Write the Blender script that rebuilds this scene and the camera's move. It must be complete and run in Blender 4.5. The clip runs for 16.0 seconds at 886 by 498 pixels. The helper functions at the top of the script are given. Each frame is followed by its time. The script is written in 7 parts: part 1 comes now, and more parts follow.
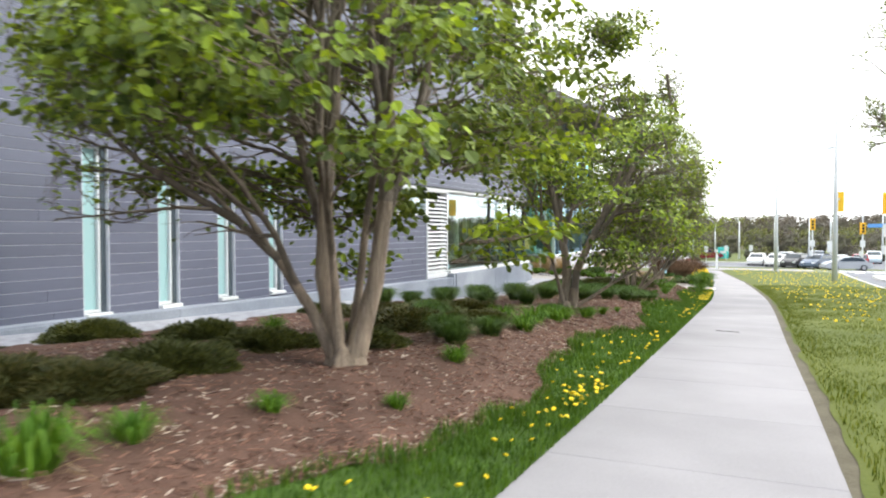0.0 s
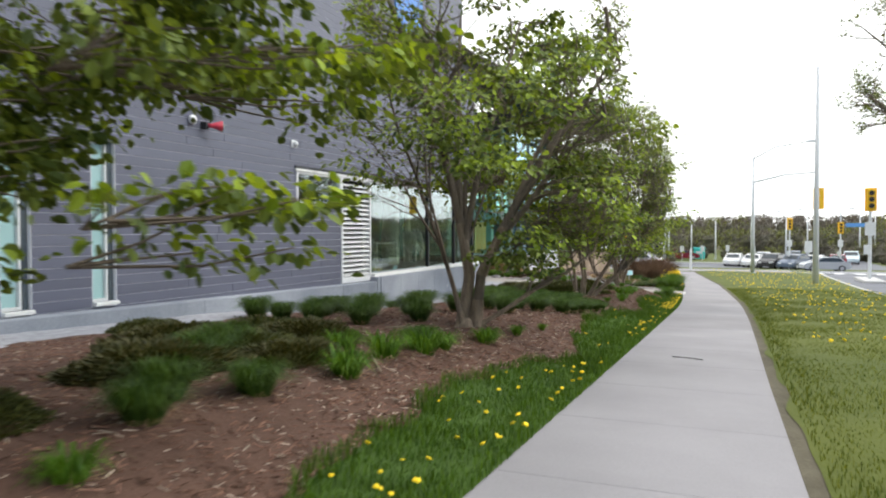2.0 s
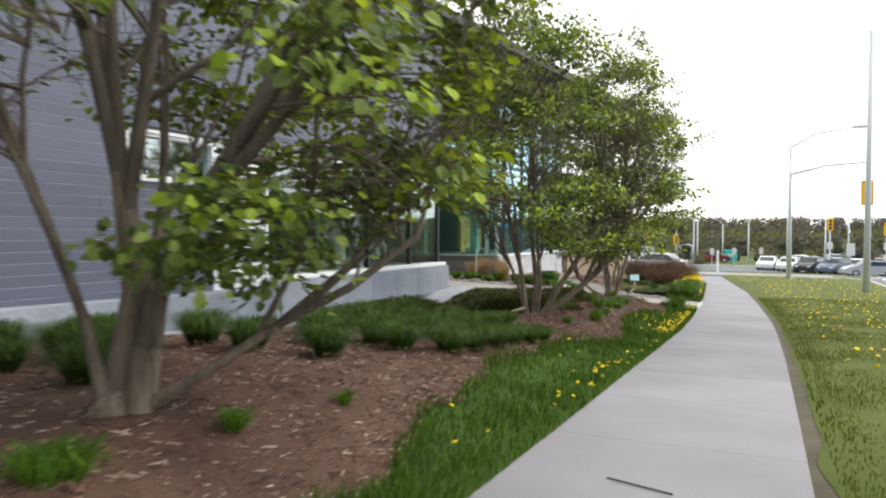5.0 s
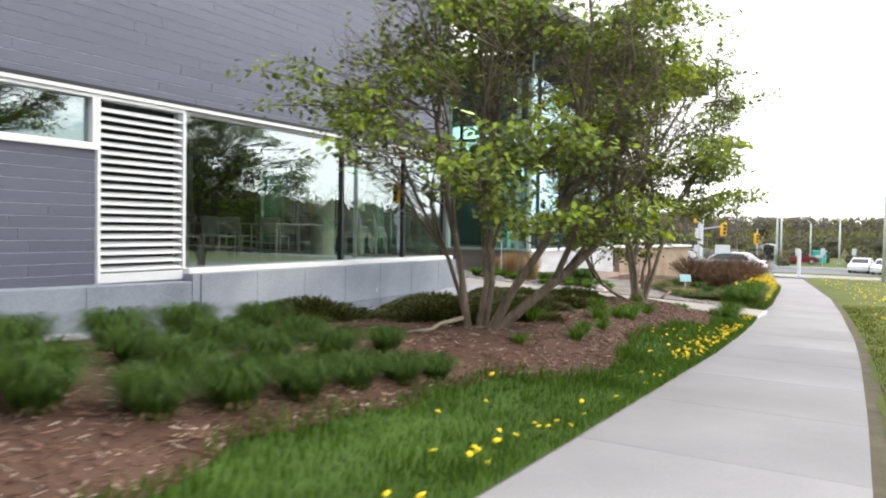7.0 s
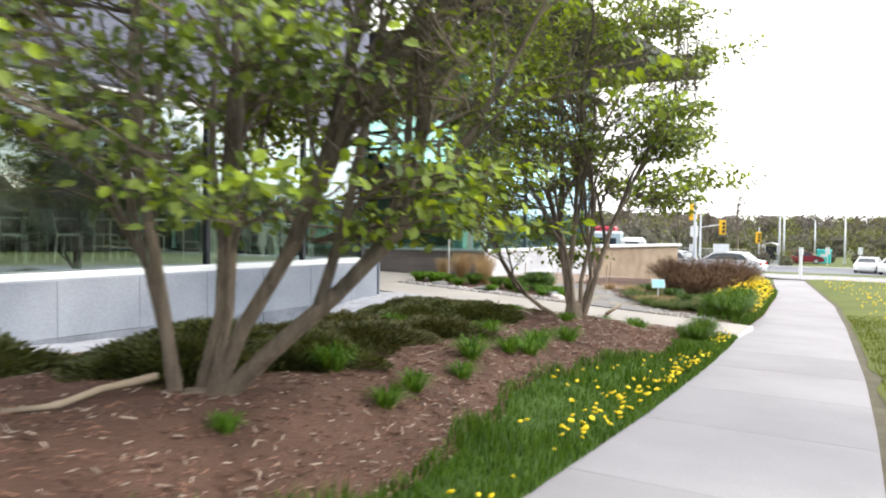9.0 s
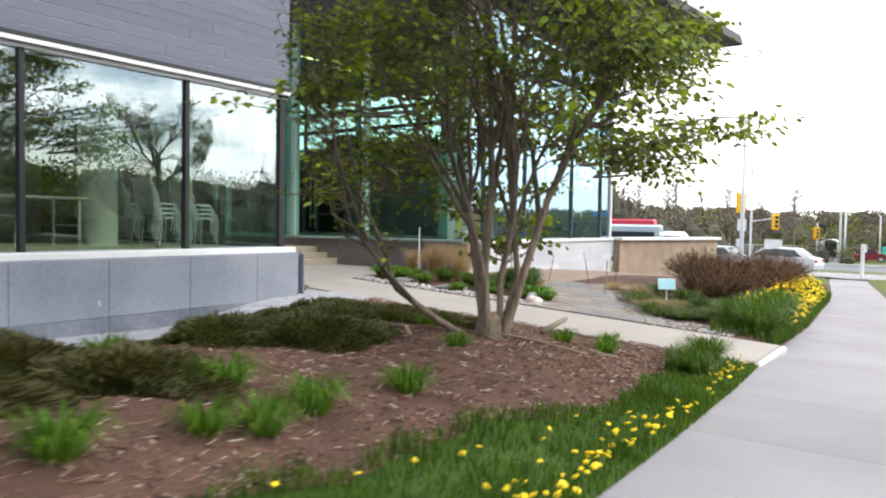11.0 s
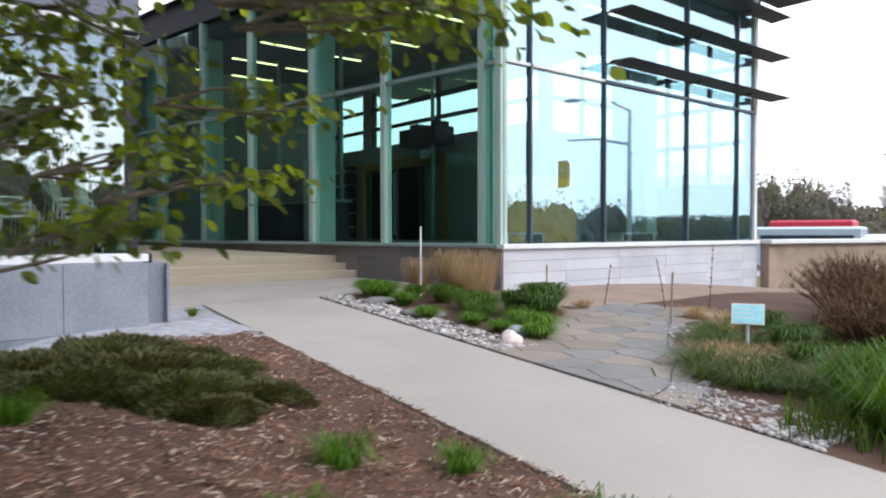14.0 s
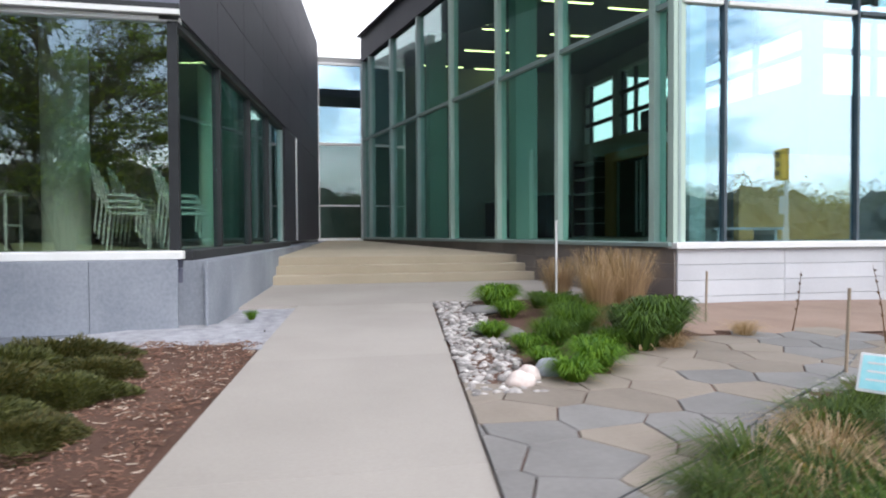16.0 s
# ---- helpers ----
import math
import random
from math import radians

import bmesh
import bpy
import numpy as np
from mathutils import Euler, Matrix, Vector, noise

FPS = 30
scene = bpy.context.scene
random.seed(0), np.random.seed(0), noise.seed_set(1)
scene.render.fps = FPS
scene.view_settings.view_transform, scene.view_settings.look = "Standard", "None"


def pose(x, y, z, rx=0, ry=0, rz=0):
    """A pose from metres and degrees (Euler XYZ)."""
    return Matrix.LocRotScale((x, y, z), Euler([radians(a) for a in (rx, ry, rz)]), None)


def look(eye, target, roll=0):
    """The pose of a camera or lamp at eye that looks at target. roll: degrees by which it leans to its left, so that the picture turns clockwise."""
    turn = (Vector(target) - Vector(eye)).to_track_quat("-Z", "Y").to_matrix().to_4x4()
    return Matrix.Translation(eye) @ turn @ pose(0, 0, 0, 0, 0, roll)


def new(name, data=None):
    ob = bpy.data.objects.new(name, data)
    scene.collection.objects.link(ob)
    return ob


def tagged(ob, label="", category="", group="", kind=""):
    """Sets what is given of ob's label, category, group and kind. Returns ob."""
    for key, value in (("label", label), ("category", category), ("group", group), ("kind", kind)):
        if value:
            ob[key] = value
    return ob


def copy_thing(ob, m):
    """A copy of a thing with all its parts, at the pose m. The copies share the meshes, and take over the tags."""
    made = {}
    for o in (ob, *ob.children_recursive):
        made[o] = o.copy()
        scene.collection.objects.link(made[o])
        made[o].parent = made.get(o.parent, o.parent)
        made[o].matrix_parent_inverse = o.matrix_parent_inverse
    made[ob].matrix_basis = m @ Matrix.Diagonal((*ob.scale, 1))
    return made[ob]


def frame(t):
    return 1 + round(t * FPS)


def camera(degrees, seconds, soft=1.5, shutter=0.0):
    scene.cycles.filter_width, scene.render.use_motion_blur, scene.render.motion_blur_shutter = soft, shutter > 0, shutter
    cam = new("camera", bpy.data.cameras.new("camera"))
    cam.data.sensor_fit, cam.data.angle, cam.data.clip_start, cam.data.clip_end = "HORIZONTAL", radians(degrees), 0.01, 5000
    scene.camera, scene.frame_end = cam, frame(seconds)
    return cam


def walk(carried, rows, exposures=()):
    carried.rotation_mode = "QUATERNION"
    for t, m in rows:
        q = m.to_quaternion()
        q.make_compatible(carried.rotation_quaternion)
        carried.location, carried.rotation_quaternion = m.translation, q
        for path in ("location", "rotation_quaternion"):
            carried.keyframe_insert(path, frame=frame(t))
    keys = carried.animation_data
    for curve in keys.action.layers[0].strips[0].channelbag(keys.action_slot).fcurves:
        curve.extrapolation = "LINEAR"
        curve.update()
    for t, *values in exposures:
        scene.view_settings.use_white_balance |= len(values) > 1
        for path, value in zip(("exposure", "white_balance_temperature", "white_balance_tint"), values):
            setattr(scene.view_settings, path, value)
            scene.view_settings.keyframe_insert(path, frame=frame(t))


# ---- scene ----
cam = camera(64.0, 16.0, soft=2.0, shutter=0.5)
PATH = [
    (0, (-1.435, -0.978, 0.725), (-2.257, 0.844, 0.671), -0.1),
    (0.5, (-1.386, -0.134, 0.697), (-2.192, 1.696, 0.644), -0.1),
    (1, (-1.421, 0.787, 0.643), (-2.191, 2.632, 0.591), 0.0),
    (1.5, (-1.374, 1.637, 0.609), (-2.16, 3.476, 0.555), -0.1),
    (2, (-1.381, 2.5, 0.591), (-2.153, 4.344, 0.539), -0.1),
    (2.5, (-1.484, 3.422, 0.54), (-2.347, 5.225, 0.488), -0.1),
    (3, (-1.435, 4.255, 0.505), (-2.299, 6.058, 0.454), 0.0),
    (3.5, (-1.381, 5.069, 0.479), (-2.223, 6.883, 0.429), -0.0),
    (4, (-1.388, 5.962, 0.44), (-2.21, 7.784, 0.391), 0.0),
    (4.5, (-1.36, 6.782, 0.389), (-2.225, 8.584, 0.338), 0.1),
    (5, (-1.327, 7.648, 0.379), (-2.175, 9.458, 0.329), 0.3),
    (5.2, (-1.342, 8.016, 0.362), (-2.211, 9.817, 0.302), 0.8),
    (7.3, (-1.16, 11.793, 0.155), (-2.198, 13.501, 0.098), 0.8),
    (7.5, (-1.137, 12.124, 0.163), (-2.171, 13.835, 0.106), 0.8),
    (8, (-1.167, 13.039, 0.179), (-2.216, 14.74, 0.119), 0.8),
    (8.5, (-1.184, 13.804, 0.148), (-2.233, 15.505, 0.085), 0.9),
    (9, (-1.305, 14.753, 0.105), (-2.349, 16.457, 0.046), 0.7),
    (9.5, (-1.35, 15.606, 0.036), (-2.426, 17.29, -0.018), 0.5),
    (10, (-1.431, 16.555, 0.014), (-2.502, 18.243, -0.039), 0.4),
    (10.2, (-1.465, 16.954, -0.014), (-2.556, 18.629, -0.073), 0.6),
    (12.5, (-1.615, 20.959, -0.142), (-2.865, 22.519, -0.188), -0.4),
    (13, (-1.724, 21.933, -0.203), (-3.055, 23.426, -0.239), -0.9),
    (13.5, (-1.896, 22.852, -0.226), (-3.358, 24.216, -0.276), 0.0),
    (14, (-2.08, 23.769, -0.286), (-3.626, 25.036, -0.331), -0.1),
    (14.5, (-2.245, 24.671, -0.314), (-3.895, 25.8, -0.356), -0.2),
    (15, (-2.389, 25.524, -0.327), (-4.179, 26.415, -0.374), -0.4),
    (15.5, (-2.493, 26.29, -0.343), (-4.385, 26.938, -0.388), -0.2),
    (16, (-2.463, 27.053, -0.326), (-4.412, 27.502, -0.374), -0.3),
]
walk(cam, [(t, look(eye, target, roll)) for t, eye, target, roll in PATH], [(0.0, 0.98, 6700, 5), (0.6, 0.74, 6700, 5), (1.2, 0.5, 6700, 5), (2.2, 0.36, 6750, 5), (3.0, 0.58, 6780, 5), (3.6, 0.66, 6800, 5), (5.0, 0.36, 6800, 5), (7.4, 0.78, 6850, 7), (8.5, 0.96, 6800, 7), (10.2, 0.85, 6750, 7), (12.5, 0.45, 6500, 11), (13.5, 0.52, 6350, 11), (14.5, 0.33, 6200, 11), (16.0, 0.46, 6350, 11)])


# ---------------------------------------------------------------- light
SUN_TURN, SUN_RISE = 78.0, 38.0
world = bpy.data.worlds.new("sky")
scene.world = world
world.use_nodes = True
wn, wl = world.node_tree.nodes, world.node_tree.links
wn.clear()
sky = wn.new("ShaderNodeTexSky")
sky.sky_type = "NISHITA"
sky.sun_disc = False
sky.sun_elevation, sky.sun_rotation = radians(SUN_RISE), radians(SUN_TURN)
sky.air_density, sky.dust_density, sky.ozone_density = 1.0, 0.7, 1.5
w_co = wn.new("ShaderNodeTexCoord")
w_map = wn.new("ShaderNodeMapping")
w_map.inputs["Scale"].default_value = (1.0, 1.0, 2.6)
w_noise = wn.new("ShaderNodeTexNoise")
w_noise.inputs["Scale"].default_value = 3.1
w_noise.inputs["Detail"].default_value = 6.0
w_noise.inputs["Roughness"].default_value = 0.55
w_ramp = wn.new("ShaderNodeValToRGB")
w_ramp.color_ramp.elements[0].position, w_ramp.color_ramp.elements[1].position = 0.35, 0.45
w_ramp.color_ramp.elements[0].color, w_ramp.color_ramp.elements[1].color = (0.05, 0.05, 0.05, 1), (1, 1, 1, 1)
w_mix = wn.new("ShaderNodeMixRGB")
w_mix.inputs[2].default_value = (12.5, 12.6, 13.2, 1)
w_bg = wn.new("ShaderNodeBackground")
w_bg.inputs["Strength"].default_value = 0.122
w_out = wn.new("ShaderNodeOutputWorld")
wl.new(w_co.outputs["Generated"], w_map.inputs["Vector"])
wl.new(w_map.outputs[0], w_noise.inputs["Vector"])
w_lean = wn.new("ShaderNodeVectorMath")
w_lean.operation = "DOT_PRODUCT"
w_lean.inputs[1].default_value = (-0.15, 0.13, 0.0)
w_thin = wn.new("ShaderNodeMath")
w_thin.operation = "ADD"
wl.new(w_co.outputs["Generated"], w_lean.inputs[0])
wl.new(w_lean.outputs["Value"], w_thin.inputs[0])
wl.new(w_noise.outputs[0], w_thin.inputs[1])
wl.new(w_thin.outputs[0], w_ramp.inputs[0])
wl.new(w_ramp.outputs[0], w_mix.inputs[0])
# thin cloud shines more towards the sun
w_dir = wn.new("ShaderNodeVectorMath")
w_dir.operation = "DOT_PRODUCT"
w_dir.inputs[1].default_value = (math.sin(radians(SUN_TURN)) * math.cos(radians(SUN_RISE)), math.cos(radians(SUN_TURN)) * math.cos(radians(SUN_RISE)), math.sin(radians(SUN_RISE)))
wl.new(w_co.outputs["Generated"], w_dir.inputs[0])
w_pos = wn.new("ShaderNodeMath")
w_pos.operation = "MAXIMUM"
w_pos.inputs[1].default_value = 0.0
wl.new(w_dir.outputs["Value"], w_pos.inputs[0])
w_pow = wn.new("ShaderNodeMath")
w_pow.operation = "POWER"
w_pow.inputs[1].default_value = 3.0
wl.new(w_pos.outputs[0], w_pow.inputs[0])
w_gain = wn.new("ShaderNodeMath")
w_gain.operation = "MULTIPLY_ADD"
w_gain.inputs[1].default_value, w_gain.inputs[2].default_value = 1.1, 0.92
wl.new(w_pow.outputs[0], w_gain.inputs[0])
w_cloud = wn.new("ShaderNodeVectorMath")
w_cloud.operation = "SCALE"
w_cloud.inputs[0].default_value = (12.5, 12.6, 13.2)
wl.new(w_gain.outputs[0], w_cloud.inputs["Scale"])
wl.new(w_cloud.outputs[0], w_mix.inputs[2])
wl.new(sky.outputs[0], w_mix.inputs[1])
wl.new(w_mix.outputs[0], w_bg.inputs["Color"])
wl.new(w_bg.outputs[0], w_out.inputs["Surface"])

sun = new("sun", bpy.data.lights.new("sun", "SUN"))
sun.data.energy, sun.data.angle, sun.data.color = 0.9, radians(12), (1.0, 0.94, 0.86)
sun_from = Vector((math.sin(radians(SUN_TURN)) * math.cos(radians(SUN_RISE)), math.cos(radians(SUN_TURN)) * math.cos(radians(SUN_RISE)), math.sin(radians(SUN_RISE))))
sun.matrix_world = look(sun_from * 60, (0, 0, 0))

# ---------------------------------------------------------------- materials


def shader(name):
    m = bpy.data.materials.new(name)
    m.use_nodes = True
    n, k = m.node_tree.nodes, m.node_tree.links
    return m, n, k, n["Principled BSDF"]


def surface(name, dark, light, scale=3.0, fine=40.0, rough=0.85, bump=0.3, metal=0.0, vary="", amount=0.25, stretch=(1, 1, 1), see=0.0, spec=0.3):
    """A matt surface: two colours mixed by noise at two scales, fine relief, and a random shade for each piece."""
    m, n, k, b = shader(name)
    co = n.new("ShaderNodeNewGeometry")
    mp = n.new("ShaderNodeMapping")
    mp.inputs["Scale"].default_value = stretch
    k.new(co.outputs["Position"], mp.inputs["Vector"])
    big, small = n.new("ShaderNodeTexNoise"), n.new("ShaderNodeTexNoise")
    big.inputs["Scale"].default_value, big.inputs["Detail"].default_value = scale, 5
    small.inputs["Scale"].default_value, small.inputs["Detail"].default_value = fine, 4
    k.new(mp.outputs[0], big.inputs["Vector"])
    k.new(mp.outputs[0], small.inputs["Vector"])
    add = n.new("ShaderNodeMath")
    add.operation = "MULTIPLY_ADD"
    add.inputs[1].default_value = 0.55
    k.new(small.outputs[0], add.inputs[0])
    half = n.new("ShaderNodeMath")
    half.operation = "MULTIPLY_ADD"
    half.inputs[1].default_value, half.inputs[2].default_value = 1.3, -0.42
    k.new(big.outputs[0], half.inputs[0])
    k.new(half.outputs[0], add.inputs[2])
    mix = n.new("ShaderNodeMixRGB")
    mix.inputs[1].default_value, mix.inputs[2].default_value = (*dark, 1), (*light, 1)
    mix.use_clamp = True
    k.new(add.outputs[0], mix.inputs[0])
    colour = mix.outputs[0]
    if vary:
        if vary == "object":
            src = n.new("ShaderNodeObjectInfo").outputs["Random"]
        else:
            src = co.outputs["Random Per Island"]
        hsv = n.new("ShaderNodeHueSaturation")
        ma = n.new("ShaderNodeMath")
        ma.operation = "MULTIPLY_ADD"
        ma.inputs[1].default_value, ma.inputs[2].default_value = 2 * amount, 1 - amount
        k.new(src, ma.inputs[0])
        k.new(ma.outputs[0], hsv.inputs["Value"])
        k.new(colour, hsv.inputs["Color"])
        colour = hsv.outputs[0]
    k.new(colour, b.inputs["Base Color"])
    b.inputs["Roughness"].default_value, b.inputs["Metallic"].default_value = rough, metal
    b.inputs["Specular IOR Level"].default_value = spec
    if bump:
        bm_ = n.new("ShaderNodeBump")
        bm_.inputs["Strength"].default_value, bm_.inputs["Distance"].default_value = bump, 0.02
        k.new(add.outputs[0], bm_.inputs["Height"])
        k.new(bm_.outputs[0], b.inputs["Normal"])
    if see:
        tr = n.new("ShaderNodeBsdfTranslucent")
        k.new(colour, tr.inputs["Color"])
        ms = n.new("ShaderNodeMixShader")
        ms.inputs[0].default_value = see
        k.new(b.outputs[0], ms.inputs[1])
        k.new(tr.outputs[0], ms.inputs[2])
        k.new(ms.outputs[0], n["Material Output"].inputs["Surface"])
    return m


def leafy(name, dark, light, see=0.4, rough=0.5):
    """Leaves: each one takes its shade between two greens."""
    m, n, k, b = shader(name)
    co = n.new("ShaderNodeNewGeometry")
    ramp = n.new("ShaderNodeValToRGB")
    ramp.color_ramp.elements[0].color, ramp.color_ramp.elements[1].color = (*dark, 1), (*light, 1)
    ramp.color_ramp.elements[0].position, ramp.color_ramp.elements[1].position = 0.1, 1.0
    k.new(co.outputs["Random Per Island"], ramp.inputs[0])
    k.new(ramp.outputs[0], b.inputs["Base Color"])
    b.inputs["Roughness"].default_value = rough
    b.inputs["Specular IOR Level"].default_value = 0.25
    tr = n.new("ShaderNodeBsdfTranslucent")
    br = n.new("ShaderNodeMixRGB")
    br.blend_type = "MULTIPLY"
    br.inputs[0].default_value = 1.0
    br.inputs[2].default_value = (1.35, 1.2, 0.45, 1)
    k.new(ramp.outputs[0], br.inputs[1])
    k.new(br.outputs[0], tr.inputs["Color"])
    ms = n.new("ShaderNodeMixShader")
    ms.inputs[0].default_value = see
    k.new(b.outputs[0], ms.inputs[1])
    k.new(tr.outputs[0], ms.inputs[2])
    k.new(ms.outputs[0], n["Material Output"].inputs["Surface"])
    return m


def plain(name, colour, rough=0.5, metal=0.0, glow=0.0):
    m, n, k, b = shader(name)
    b.inputs["Base Color"].default_value = (*colour, 1)
    b.inputs["Roughness"].default_value, b.inputs["Metallic"].default_value = rough, metal
    if glow:
        b.inputs["Emission Color"].default_value = (*colour, 1)
        b.inputs["Emission Strength"].default_value = glow
    return m


def glazing(name, tint, least=0.12, power=5.0, coat=(0.9, 0.97, 1.0)):
    """Coated window glass: tinted, clear to look through, and mirroring more at a slant."""
    m, n, k, b = shader(name)
    n.remove(b)
    clear, gloss, ms = n.new("ShaderNodeBsdfTransparent"), n.new("ShaderNodeBsdfGlossy"), n.new("ShaderNodeMixShader")
    clear.inputs["Color"].default_value = (*tint, 1)
    gloss.inputs["Color"].default_value = (*coat, 1)
    gloss.inputs["Roughness"].default_value = 0.0
    fr = n.new("ShaderNodeLayerWeight")
    fr.inputs["Blend"].default_value = 0.5
    po = n.new("ShaderNodeMath")
    po.operation = "POWER"
    po.inputs[1].default_value = power
    ad = n.new("ShaderNodeMath")
    ad.operation, ad.use_clamp = "MULTIPLY_ADD", True
    ad.inputs[1].default_value, ad.inputs[2].default_value = 1 - least, least
    k.new(fr.outputs["Facing"], po.inputs[0])
    k.new(po.outputs[0], ad.inputs[0])
    k.new(ad.outputs[0], ms.inputs[0])
    k.new(clear.outputs[0], ms.inputs[1])
    k.new(gloss.outputs[0], ms.inputs[2])
    k.new(ms.outputs[0], n["Material Output"].inputs["Surface"])
    return m


M_WALK = surface("pavement concrete", (0.236, 0.226, 0.238), (0.348, 0.333, 0.350), 0.9, 60, 0.9, 0.12, vary="object", amount=0.05)
M_PATH = surface("path concrete", (0.31, 0.283, 0.258), (0.425, 0.391, 0.358), 0.8, 55, 0.9, 0.1, vary="object", amount=0.04)
M_BASE = surface("base concrete", (0.15, 0.168, 0.205), (0.39, 0.415, 0.46), 0.8, 30, 0.88, 0.2, vary="object", amount=0.05)
M_BASEDAMP = surface("damp-stained base concrete", (0.085, 0.095, 0.118), (0.30, 0.32, 0.36), 1.6, 14, 0.75, 0.25, vary="object", amount=0.05)
M_BLOCK = surface("pale concrete block", (0.44, 0.45, 0.475), (0.61, 0.62, 0.645), 1.2, 45, 0.88, 0.2, vary="object", amount=0.07)
M_STONE = surface("brown court block", (0.16, 0.14, 0.13), (0.24, 0.21, 0.19), 1.2, 30, 0.85, 0.2, vary="object", amount=0.1)
M_STEP = surface("warm step concrete", (0.34, 0.29, 0.215), (0.45, 0.39, 0.30), 0.8, 40, 0.88, 0.1)
M_SIDING = surface("dark siding", (0.092, 0.098, 0.140), (0.134, 0.141, 0.194), 0.35, 9, 0.48, 0.06, vary="object", amount=0.07, stretch=(1, 0.4, 4), spec=0.5)
M_SIDING_UP = surface("upper siding", (0.092, 0.098, 0.140), (0.134, 0.141, 0.194), 0.35, 9, 0.48, 0.06, vary="island", amount=0.06, stretch=(1, 0.4, 4), spec=0.5)
# joint backing kept pale: highlights on the board edges are painted in here
M_JOINTGLINT = surface("siding joint with edge highlight", (0.54, 0.55, 0.60), (0.68, 0.69, 0.73), 2, 20, 0.8, 0.1)
# dark panels; on the court wall this is the siding with shade painted in
M_DARKSIDE = surface("charcoal panel and shaded siding", (0.035, 0.034, 0.045), (0.06, 0.058, 0.072), 0.6, 12, 0.6, 0.05)
M_SOFFIT = surface("dark soffit", (0.028, 0.026, 0.03), (0.05, 0.046, 0.05), 0.8, 15, 0.6, 0.05)
M_WHITE = surface("white frame", (0.66, 0.67, 0.68), (0.80, 0.81, 0.82), 2, 30, 0.45, 0.03)
M_CAP = surface("white sill", (0.66, 0.67, 0.66), (0.82, 0.82, 0.81), 2, 30, 0.6, 0.08)
M_ALU = surface("grey-green mullion", (0.26, 0.34, 0.32), (0.36, 0.45, 0.43), 2, 30, 0.42, 0.03, metal=0.3)
M_GREEN = surface("pale green column", (0.38, 0.50, 0.43), (0.48, 0.60, 0.52), 1, 20, 0.7, 0.05)
M_DARKFRAME = surface("dark frame", (0.02, 0.022, 0.025), (0.035, 0.037, 0.04), 2, 20, 0.5, 0.03)
M_BLUEFRAME = surface("blue-grey mullion", (0.07, 0.09, 0.105), (0.12, 0.145, 0.165), 2, 20, 0.4, 0.03, metal=0.3)
M_FIN = surface("bronze fin", (0.05, 0.045, 0.042), (0.09, 0.08, 0.075), 2, 20, 0.5, 0.05, metal=0.4)
M_GLASS = glazing("window glass", (0.78, 0.85, 0.82), 0.22)
M_GLASS_E = glazing("mirror glass", (0.76, 0.92, 0.96), 0.29, 5.0, (0.70, 0.90, 1.0))
M_GLASS_C = glazing("court glass", (0.72, 0.91, 0.86), 0.08, 5.0)
M_GLASS_IN = glazing("inner clear glass", (0.88, 0.97, 0.96), 0.05, 5.0)
M_SAGE = surface("sage column", (0.60, 0.66, 0.52), (0.70, 0.75, 0.60), 1, 20, 0.7, 0.05)
M_TEALGLASS = plain("frosted teal glass", (0.36, 0.55, 0.56), 0.12)
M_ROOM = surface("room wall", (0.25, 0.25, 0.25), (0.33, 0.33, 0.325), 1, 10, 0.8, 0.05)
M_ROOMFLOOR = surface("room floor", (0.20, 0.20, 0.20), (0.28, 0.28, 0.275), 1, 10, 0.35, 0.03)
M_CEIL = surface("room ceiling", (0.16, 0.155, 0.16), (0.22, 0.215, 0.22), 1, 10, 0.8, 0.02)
M_TAN = surface("ochre panel", (0.74, 0.40, 0.12), (0.82, 0.50, 0.17), 1, 14, 0.6, 0.05)
M_WOOD = surface("door timber", (0.26, 0.15, 0.06), (0.38, 0.23, 0.10), 2, 20, 0.6, 0.05, stretch=(1, 1, 0.2))
M_LAMP = plain("lamp strip", (1.0, 0.84, 0.36), 0.5, glow=4.0)
M_CHAIRFRAME = plain("cream chair frame", (0.75, 0.76, 0.70), 0.4)
M_CHAIRSEAT = surface("sage chair shell", (0.40, 0.48, 0.45), (0.5, 0.58, 0.54), 3, 30, 0.6, 0.05)
M_TABLE = surface("pale table top", (0.45, 0.46, 0.44), (0.6, 0.6, 0.58), 2, 25, 0.4, 0.03)
M_SOIL = surface("ground soil and grass", (0.055, 0.075, 0.018), (0.13, 0.15, 0.04), 0.6, 18, 0.95, 0.5)
M_MULCH = surface("bark mulch", (0.048, 0.026, 0.019), (0.16, 0.09, 0.066), 2.0, 55, 0.95, 1.0)
M_CHIP = surface("mulch chip", (0.10, 0.051, 0.035), (0.28, 0.16, 0.115), 5, 60, 0.9, 0.3, vary="island", amount=0.6)
M_CHIPPALE = surface("pale wood chip", (0.42, 0.33, 0.26), (0.62, 0.52, 0.43), 5, 60, 0.9, 0.2, vary="island", amount=0.3)
M_STICK = surface("dry stick", (0.25, 0.19, 0.14), (0.44, 0.36, 0.27), 6, 50, 0.9, 0.4)
M_TURF = surface("turf", (0.028, 0.058, 0.009), (0.070, 0.125, 0.02), 1.4, 26, 0.95, 0.8)
M_LAWN = surface("lawn", (0.055, 0.078, 0.013), (0.13, 0.145, 0.026), 0.5, 24, 0.95, 0.8)
M_DIRT = surface("bare dirt", (0.055, 0.048, 0.03), (0.15, 0.13, 0.09), 2.5, 30, 0.95, 0.6)
M_SAND = surface("reddish soil", (0.24, 0.165, 0.13), (0.36, 0.26, 0.21), 1.6, 35, 0.95, 0.5)
